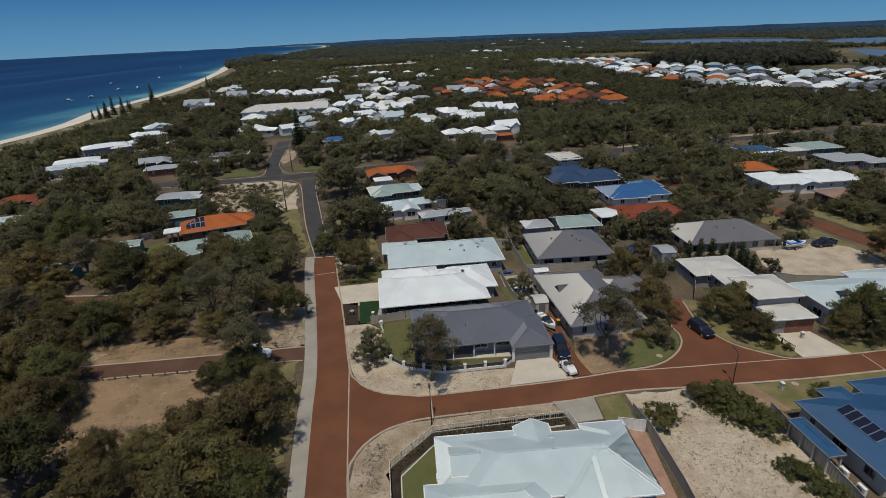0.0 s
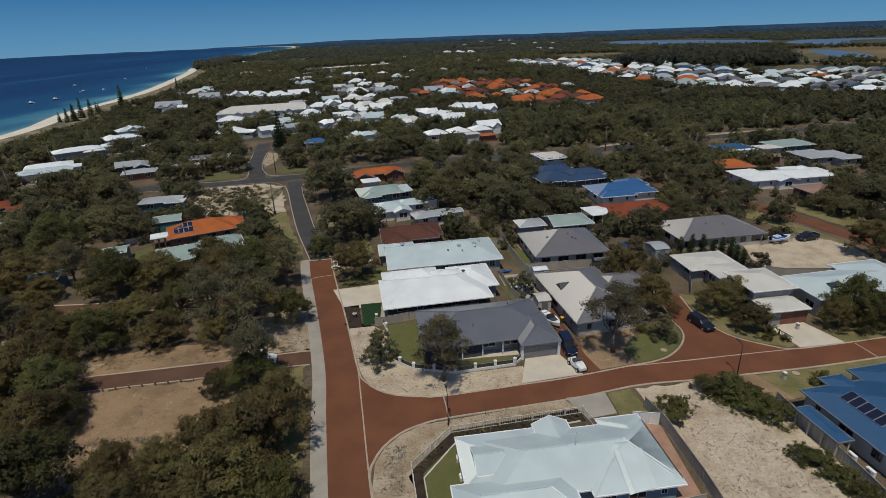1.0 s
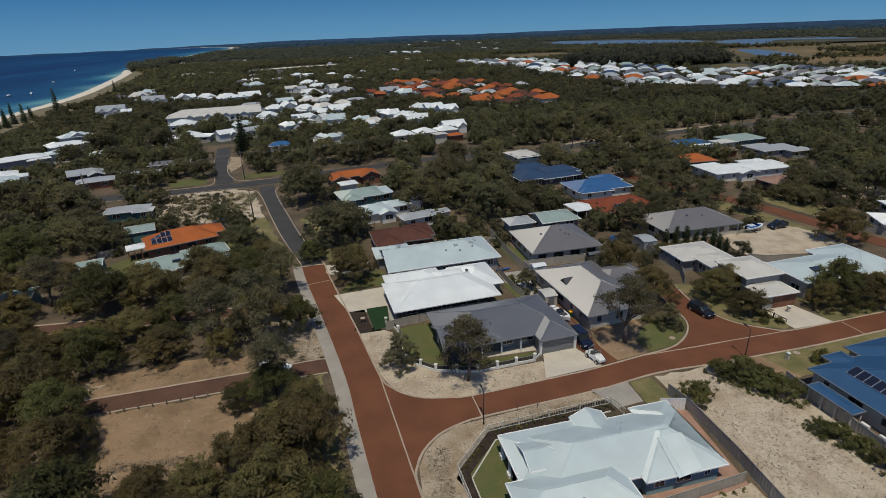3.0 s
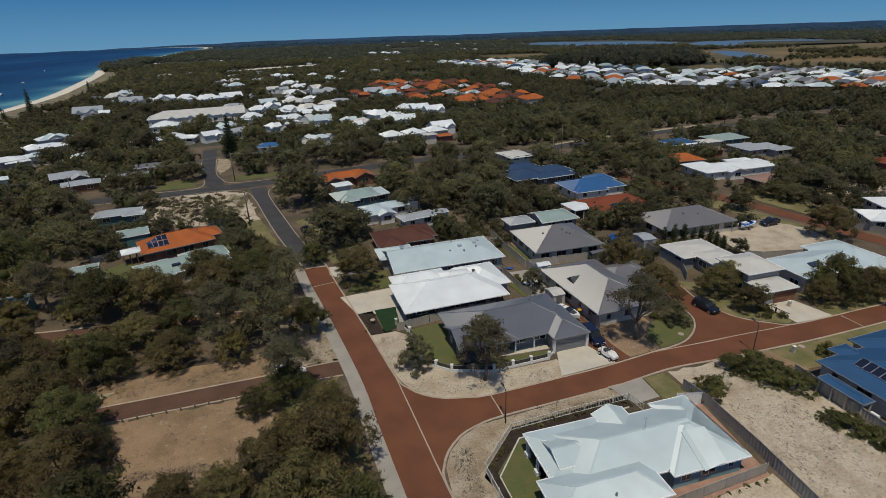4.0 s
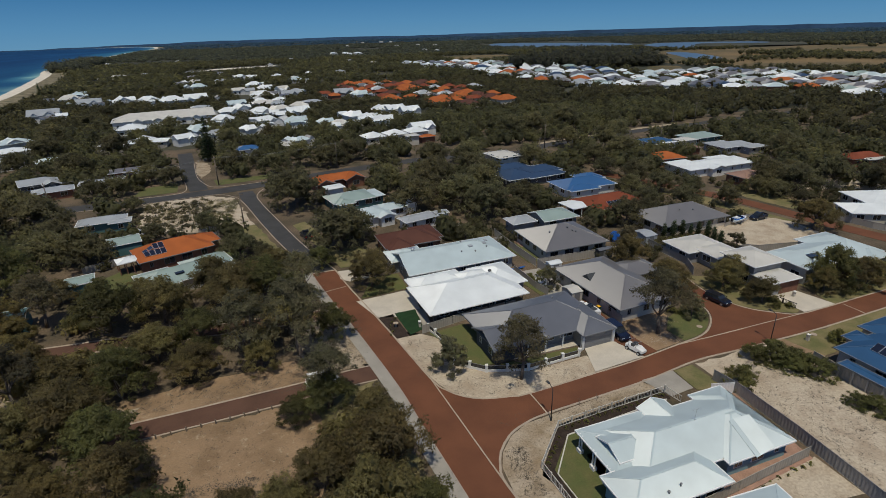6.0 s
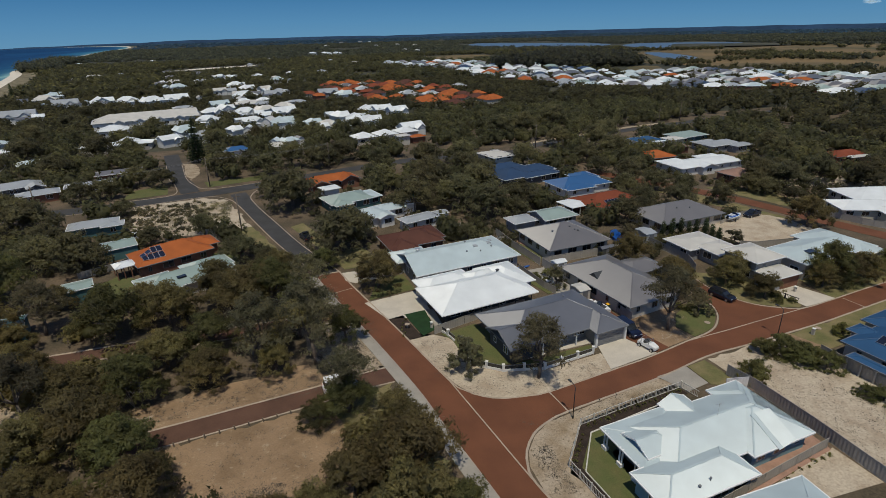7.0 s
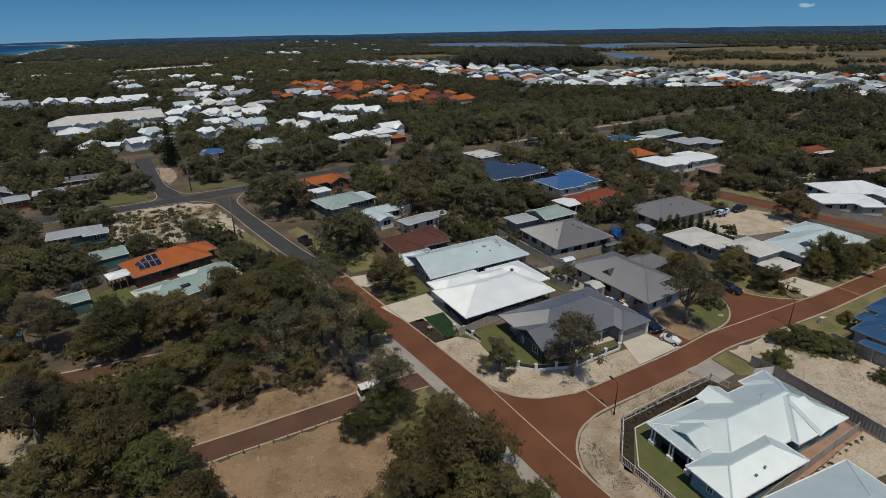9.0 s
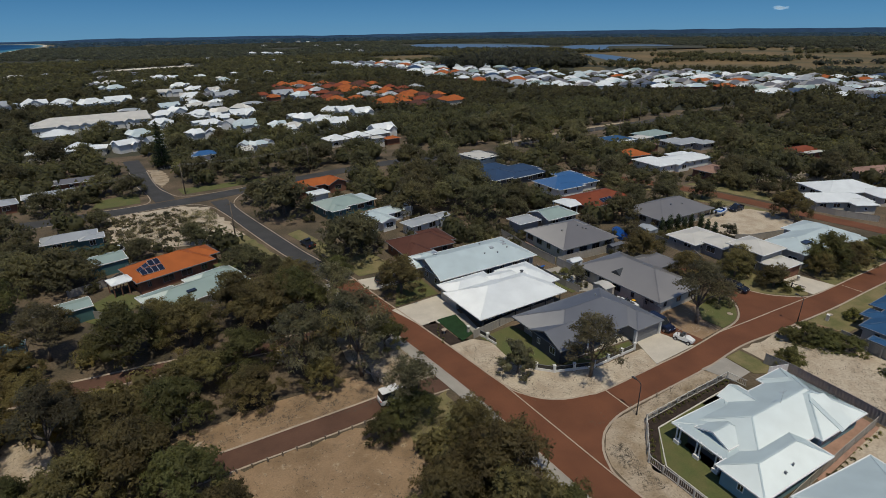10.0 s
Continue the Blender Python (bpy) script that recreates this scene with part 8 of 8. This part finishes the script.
def boat(x, y, rz, cover, label):
    b = base("boat_trailer", pose(x, y, 0, 0, 0, rz), label, "boat")
    bm = bmesh.new()
    rings = []
    for px, k, keel in ((-2.4, 0.92, 0.62), (-1.0, 1.0, 0.58), (0.6, 0.95, 0.58), (1.7, 0.62, 0.72), (2.5, 0.06, 1.1)):
        w = 1.05 * k
        rings.append([(px, -w, 1.35 + px * 0.04), (px, -w * 0.86, 0.85), (px, 0, keel), (px, w * 0.86, 0.85), (px, w, 1.35 + px * 0.04)])
    loft(bm, rings)
    part("hull", bm, M["car_white"], b)
    bm = bmesh.new()
    loft(bm, [[(px, -0.85 * k, 1.34), (px, 0.85 * k, 1.34), (px, 0.7 * k, z), (px, -0.7 * k, z)] for px, k, z in ((-2.1, 1, 1.4), (-1.2, 1, 1.46), (0.2, 1, 1.5), (1.6, 0.6, 1.42))])
    part("deck" if cover is None else "cover", bm, cover or M["dark_paint"], b)
    bm = bmesh.new()
    loft(bm, [[(0.2, -0.7, 1.45), (0.2, 0.7, 1.45), (0.05, 0.6, 1.95), (0.05, -0.6, 1.95)], [(0.7, -0.62, 1.45), (0.7, 0.62, 1.45), (0.12, 0.58, 1.95), (0.12, -0.58, 1.95)]])
    part("windscreen", bm, M["glass"], b)
    for px in (-1.4, -0.6):
        bm = bmesh.new()
        box(bm, px, 0, 1.42, 0.5, 1.1, 0.28)
        part("seat", bm, M["white_paint"], b)
    bm = bmesh.new()
    box(bm, -2.6, 0, 0.95, 0.4, 0.4, 0.75)
    part("outboard_motor", bm, M["car_black"], b)
    bm = bmesh.new()
    for sy in (-1, 1):
        beam(bm, (-2.3, sy * 0.8, 0.5), (1.6, sy * 0.6, 0.5), 0.08, 0.1)
        beam(bm, (1.6, sy * 0.6, 0.5), (3.4, 0, 0.5), 0.08, 0.1)
    part("trailer_frame", bm, M["alloy"], b)
    for sy in (-1, 1):
        wheel(b, -0.5, sy * 0.95, 0.34, 0.32)


boat(13.9, 75.2, -62, None, "white speedboat on a trailer beside the house")
boat(68.8, 105.4, 15, M["blue_tarp"], "white boat with a blue cover parked on a trailer")
# open white buggy at the end of the paved strip
c = base("buggy", pose(15.5, 63.2, 0.06, 0, 0, -70), "small open white buggy with a bare frame", "buggy")
bm = bmesh.new()
loft(bm, [[(px, -0.7 * k, 0.35), (px, 0.7 * k, 0.35), (px, 0.62 * k, z), (px, -0.62 * k, z)] for px, k, z in ((-1.5, 0.9, 0.75), (-0.4, 1, 0.8), (0.5, 1, 0.95), (1.5, 0.75, 0.7))])
part("body", bm, M["car_white"], c)
for px in (-0.9, 0.35):
    bm = bmesh.new()
    for a, b in (((px, -0.6, 0.7), (px, -0.55, 1.6)), ((px, 0.6, 0.7), (px, 0.55, 1.6)), ((px, -0.55, 1.6), (px, 0.55, 1.6))):
        tube(bm, a, b, 0.035, 0.035, 6)
    part("roll_bar", bm, M["grey_paint"], c)
for sy in (-1, 1):
    bm = bmesh.new()
    box(bm, -0.3, sy * 0.3, 0.8, 0.5, 0.45, 0.45)
    part("seat", bm, M["dark_paint"], c)
    for px in (-1.0, 1.0):
        wheel(c, px, sy * 0.72, 0.28, 0.3)


# ---- yards ----
def wheelie_bin(x, y, rz, lid, label):
    t = base("wheelie_bin", pose(x, y, 0.07, 0, 0, rz), label, "bin")
    bm = bmesh.new()
    loft(bm, [[(-0.24 * k, -0.27 * k, z), (0.24 * k, -0.27 * k, z), (0.24 * k, 0.27 * k, z), (-0.24 * k, 0.27 * k, z)] for z, k in ((0.05, 0.85), (0.95, 1.1))])
    part("body", bm, M["green_plastic"], t)
    bm = bmesh.new()
    box(bm, 0, 0, 0.95, 0.58, 0.64, 0.08)
    part("lid", bm, lid, t)
    for sy in (-1, 1):
        wheel(t, -0.26, sy * 0.2, 0.1, 0.1, 0.05)


wheelie_bin(12.6, 40.2, 100, M["yellow_plastic"], "dark green bin with a yellow lid beside the house")
wheelie_bin(13.4, 40.3, 95, M["red_plastic"], "dark green bin with a red lid beside the house")
wheelie_bin(16.0, 75.4, 10, M["yellow_plastic"], "bin with a yellow lid beside the fence")
wheelie_bin(28.6, 90.0, 10, M["yellow_plastic"], "bin with a yellow lid beside a shed")


def ac_unit(x, y, rz):
    t = base("air_conditioner", pose(x, y, 0.06, 0, 0, rz), "white outdoor air conditioner unit beside the wall", "air conditioner")
    bm = bmesh.new()
    box(bm, 0, 0, 0.05, 0.95, 0.36, 0.85)
    part("case", bm, M["white_paint"], t)
    bm = bmesh.new()
    bmesh.ops.create_cone(bm, cap_ends=True, segments=20, radius1=0.32, radius2=0.32, depth=0.03, matrix=pose(-0.1, -0.19, 0.48, 90))
    part("grille", bm, M["grey_paint"], t)


ac_unit(17.8, 40.4, 8), ac_unit(40.6, 42.4, -80), ac_unit(3.5, 94.4, 9), ac_unit(30.6, 97.4, 7), ac_unit(40.3, 44.6, -80)


def garden_shed(x, y, rz, sx, sy, h, wall, roof, label):
    t = base("garden_shed", pose(x, y, 0.04, 0, 0, rz), label, "shed")
    bm = bmesh.new()
    box(bm, 0, 0, 0, sx, sy, h)
    part("wall", bm, wall, t)
    bm = bmesh.new()
    uvl = bm.loops.layers.uv.verify()
    a, c = sx / 2 + 0.1, sy / 2 + 0.1
    slope_faces(bm, [[Vector((-a, -c, h)), Vector((a, -c, h)), Vector((a, 0, h + 0.35)), Vector((-a, 0, h + 0.35))], [Vector((a, c, h)), Vector((-a, c, h)), Vector((-a, 0, h + 0.35)), Vector((a, 0, h + 0.35))]], 0.0)
    part("roof", bm, roof, t)
    bm = bmesh.new()
    box(bm, 0, -sy / 2 - 0.02, 0.05, min(1.2, sx * 0.5), 0.04, h - 0.25)
    part("door", bm, M["grey_paint"], t)


garden_shed(13.7, 80.8, 9, 2.2, 3.0, 2.0, M["render"], M["cream_roof"], "cream garden shed beside the fence")
garden_shed(15.3, 92.3, 9, 2.6, 1.8, 2.0, M["white_wall"], M["white_roof"], "white lean-to roof beside the fence")
garden_shed(41.0, 101.2, 8, 3.0, 4.2, 2.1, M["slate_roof"], M["slate_roof"], "pale grey garden shed in the back yard")
garden_shed(28.2, 96.0, 9, 3.4, 1.3, 1.9, M["dark_wall"], M["grey_roof"], "low dark shed along the fence")
# tarpaulin over a stored boat
t = base("covered_boat", pose(35.4, 103.4, 0, 0, 0, 78), "boat under a bright blue tarpaulin in a yard", "boat")
bm = bmesh.new()
loft(bm, [[(px, -1.1 * k, 0.1), (px, -1.15 * k, 0.9), (px, 0, z), (px, 1.15 * k, 0.9), (px, 1.1 * k, 0.1)] for px, k, z in ((-2.9, 0.7, 1.2), (-1.8, 1, 2.0), (0.2, 1, 2.2), (1.8, 0.85, 1.8), (3.0, 0.3, 1.2))])
part("tarpaulin", bm, M["blue_tarp"], t)
# plants in beds, a hedge of small conifers, cypresses
for i in range(7):
    plant("shrub", 46.2 + 1.35 * i, 99.4 - 0.12 * i, 0.75, 980 + i).matrix_basis @= Matrix.Diagonal((1, 1, 1.7, 1))
bed = random.Random(3)
for i in range(16):
    u = i / 15
    plant("tuft", -1.6 + 14.6 * u, 50.7 + 2.2 * u + bed.uniform(-0.2, 0.2), bed.uniform(0.25, 0.45), 1000 + i)
for i in range(7):
    plant("tuft", -6.5 + 4 * i / 7, 45.1 + 4.9 * i / 7, bed.uniform(0.25, 0.4), 1020 + i)
for i in range(6):
    plant("tuft", -18.6 + bed.uniform(-1.0, 1.0), 77.2 + 1.0 * i, bed.uniform(0.2, 0.35), 1030 + i)
for i in range(14):
    plant("tuft", 6.0 + 1.2 * i, 35.4 + 0.26 * i + bed.uniform(-0.2, 0.2), bed.uniform(0.2, 0.4), 1040 + i)
for i, (x, y, r) in enumerate([(168, 145, 1.5), (172.4, 145.1, 1.5), (177, 146.5, 1.5)]):
    plant("shrub", x, y, r, 1060 + i).matrix_basis @= Matrix.Diagonal((1, 1, 3.2, 1))
for i, (x, y, r) in enumerate([(9.6, 90.6, 1.2), (12.2, 90.8, 1.3), (10.6, 88.2, 1.1), (46.2, 70.4, 1.2), (45.0, 68.6, 0.9), (47.4, 68.2, 0.8), (27.6, 72.0, 1.2), (29.0, 71.0, 1.1), (31.0, 72.0, 1.3), (-60, 68.6, 1.6), (-70.5, 134.5, 1.6)]):
    plant("shrub", x, y, r, 1070 + i)
# dead grey shrubs in the bush
for i, (x, y, r) in enumerate([(-56.5, 71.0, 2.6), (-42.0, 79.0, 2.2), (-31.5, 71.5, 1.8), (-66.5, 60.5, 2.4)]):
    q = random.Random(300 + i)
    t = base("dead_shrub", pose(x, y, 0, 0, 0, 70 * i), "bare grey dead shrub among the olive bush", "shrub")
    bm = bmesh.new()
    for k in range(9):
        a = 2 * math.pi * k / 9 + q.uniform(-0.3, 0.3)
        fork = Vector((math.cos(a) * r * 0.3, math.sin(a) * r * 0.3, r * q.uniform(0.7, 1.0)))
        tube(bm, (0, 0, 0), fork, 0.06, 0.04, 5)
        for j in range(4):
            tip = fork + Vector((math.cos(a + q.uniform(-0.9, 0.9)), math.sin(a + q.uniform(-0.9, 0.9)), q.uniform(0.3, 1.3))) * r * q.uniform(0.35, 0.6)
            tube(bm, fork, tip, 0.035, 0.015, 4)
            for m2 in range(3):
                mid = fork.lerp(tip, q.uniform(0.4, 0.9))
                tube(bm, mid, mid + Vector((q.uniform(-1, 1), q.uniform(-1, 1), q.uniform(0, 1))) * r * 0.22, 0.02, 0.008, 3)
    part("branches", bm, M["dead_wood"], t)
# staked saplings on the verge
for i, (x, y) in enumerate([(1.9, 54.0), (-8.5, 48.2), (4.4, 54.2)]):
    t = base("sapling", pose(x, y, 0, 0, 0, 40 * i), "thin bare twiggy sapling on the verge", "sapling")
    bm, ends = limbs(1.7, 0.5, 60 + i, 7, 0.025, 0.1, 0.3)
    part("stem", bm, M["twigs"], t)
# outdoor furniture behind the white house
t = base("garden_table", pose(10.6, 87.4, 0.06, 0, 0, 15), "round white garden table on the paving", "table")
bm = bmesh.new()
bmesh.ops.create_cone(bm, cap_ends=True, segments=20, radius1=0.6, radius2=0.6, depth=0.05, matrix=pose(0, 0, 0.72))
part("tabletop", bm, M["white_paint"], t)
bm = bmesh.new()
tube(bm, (0, 0, 0), (0, 0, 0.7), 0.2, 0.05, 10)
part("pedestal", bm, M["white_paint"], t)
for k in range(4):
    a = k * math.pi / 2 + 0.4
    ch = base("garden_chair", pose(10.6 + 1.05 * math.cos(a), 87.4 + 1.05 * math.sin(a), 0.06, 0, 0, math.degrees(a) + 90), "white garden chair beside the round table", "chair", "chairs round the garden table")
    bm = bmesh.new()
    box(bm, 0, 0, 0.42, 0.46, 0.46, 0.05)
    part("seat", bm, M["white_paint"], ch)
    bm = bmesh.new()
    box(bm, 0, -0.22, 0.47, 0.46, 0.05, 0.45)
    part("backrest", bm, M["white_paint"], ch)
    for px in (-0.19, 0.19):
        for py in (-0.19, 0.19):
            bm = bmesh.new()
            box(bm, px, py, 0, 0.04, 0.04, 0.42)
            part("leg", bm, M["white_paint"], ch)
kayak = base("kayak", pose(9.0, 95.2, 0.06, 0, 0, 8), "bright blue kayak lying beside the house wall", "kayak")
bm = bmesh.new()
loft(bm, [[(px, -0.36 * k, 0.34), (px, 0, 0.04 + 0.18 * (1 - k)), (px, 0.36 * k, 0.34), (px, 0, 0.44)] for px, k in ((-1.5, 0.05), (-1.0, 0.7), (0, 1), (1.0, 0.7), (1.5, 0.05))])
part("hull", bm, M["blue_tarp"], kayak)
bm = bmesh.new()
box(bm, -0.1, 0, 0.4, 0.8, 0.42, 0.06)
part("cockpit", bm, M["dark_paint"], kayak)
# small stone bird bath in the mulched bed
t = base("bird_bath", pose(-18.0, 79.6, 0.07), "small pale stone bird bath in the bed", "bird bath")
bm = bmesh.new()
tube(bm, (0, 0, 0), (0, 0, 0.6), 0.16, 0.1, 10)
part("stand", bm, M["kerb"], t)
bm = bmesh.new()
bmesh.ops.create_cone(bm, cap_ends=True, segments=16, radius1=0.15, radius2=0.42, depth=0.16, matrix=pose(0, 0, 0.66))
part("bowl", bm, M["kerb"], t)
# boats at anchor off the beach
for i, (x, y) in enumerate([(-342, 460), (-339, 486), (-345, 569), (-407, 722), (-358, 555), (-420, 640), (-520, 1000)]):
    t = base("moored_boat", pose(x, y, 0.15, 0, 0, 50 * i), "small white boat moored off the beach", "boat", "moored boats")
    bm = bmesh.new()
    loft(bm, [[(px, -1.1 * k, 1.0), (px, 0, 0), (px, 1.1 * k, 1.0)] for px, k in ((-3, 0.8), (0, 1), (3, 0.1))])
    part("hull", bm, M["car_white"], t)
    bm = bmesh.new()
    box(bm, -0.4, 0, 1.0, 2.2, 1.4, 1.0)
    part("cabin", bm, M["white_paint"], t)


# ---- litter and tufts ----
def litter(name, label, polys, count, size, material, seed, up=0.5):
    """Fallen twigs, tufts and leaf litter: small ragged blades lying about."""
    g = np.random.default_rng(seed)
    pts = []
    q = random.Random(seed)
    while len(pts) < count:
        x0, x1, y0, y1 = q.choice(polys)
        x, y = q.uniform(x0, x1), q.uniform(y0, y1)
        if noise.noise((x * 0.35, y * 0.35, seed)) > q.uniform(-0.5, 0.5):
            pts.append((x, y, 0.05))
    p = np.array(pts)
    n = 4
    base_p = np.repeat(p, n, 0) + np.c_[g.normal(size=(count * n, 2)) * size * 0.7, np.zeros(count * n)]
    a = g.random(count * n) * 6.283
    d = np.c_[np.cos(a), np.sin(a), up * g.random(count * n)] * (size * (0.5 + g.random(count * n)))[:, None]
    s = np.c_[-np.sin(a), np.cos(a), np.zeros(count * n)] * (size * 0.16)
    v = np.stack([base_p - s, base_p + s, base_p + d], 1).reshape(-1, 3)
    f = np.arange(len(v)).reshape(-1, 3)
    return tagged(new(name, mesh_from(name, v, f, material)), label, "litter", kind="stuff")


SANDY = [(25, 36, 24, 57), (24.5, 37.5, 38, 58)]
litter("dry_litter", "dry twigs and tufts scattered on the sand", SANDY, 1100, 0.16, M["twigs"], 51)
litter("dry_litter", "dry leaf litter on the corner verge", [(-14, 6, 59.0, 63.2), (-17, -12.5, 65, 75)], 520, 0.15, M["twigs"], 52)
litter("dry_litter", "low dry scrub on the vacant lot", [(-72, -56, 143, 166), (-60, -52, 146, 164)], 1800, 0.42, M["leaf_grey"], 53, 0.8)
litter("dry_litter", "tufts along the verge of the corner", [(-9, 12, 52.6, 54.6), (-10, -7.6, 42, 49)], 500, 0.15, M["twigs"], 54)
litter("dry_litter", "tufts and clods on the dirt field", [(-52, -31, 48, 62)], 700, 0.14, M["twigs"], 55)
litter("dry_litter", "broken furrow of dry weeds across the dirt field", [(-50, -34, 50.6, 52.2), (-46, -36, 49.2, 50.0)], 420, 0.2, M["twigs"], 57)
litter("garden_stones", "pale broken stones in the bare front garden", [(18.6, 23.5, 63.4, 67.2), (23, 26.5, 67, 71)], 120, 0.2, M["kerb"], 58, 0.3)
litter("dry_litter", "leaf litter under the western trees", [(-58, -30, 66.8, 73), (-32, -21, 48, 64), (-33, -23, 70, 84)], 2200, 0.2, M["twigs"], 56)
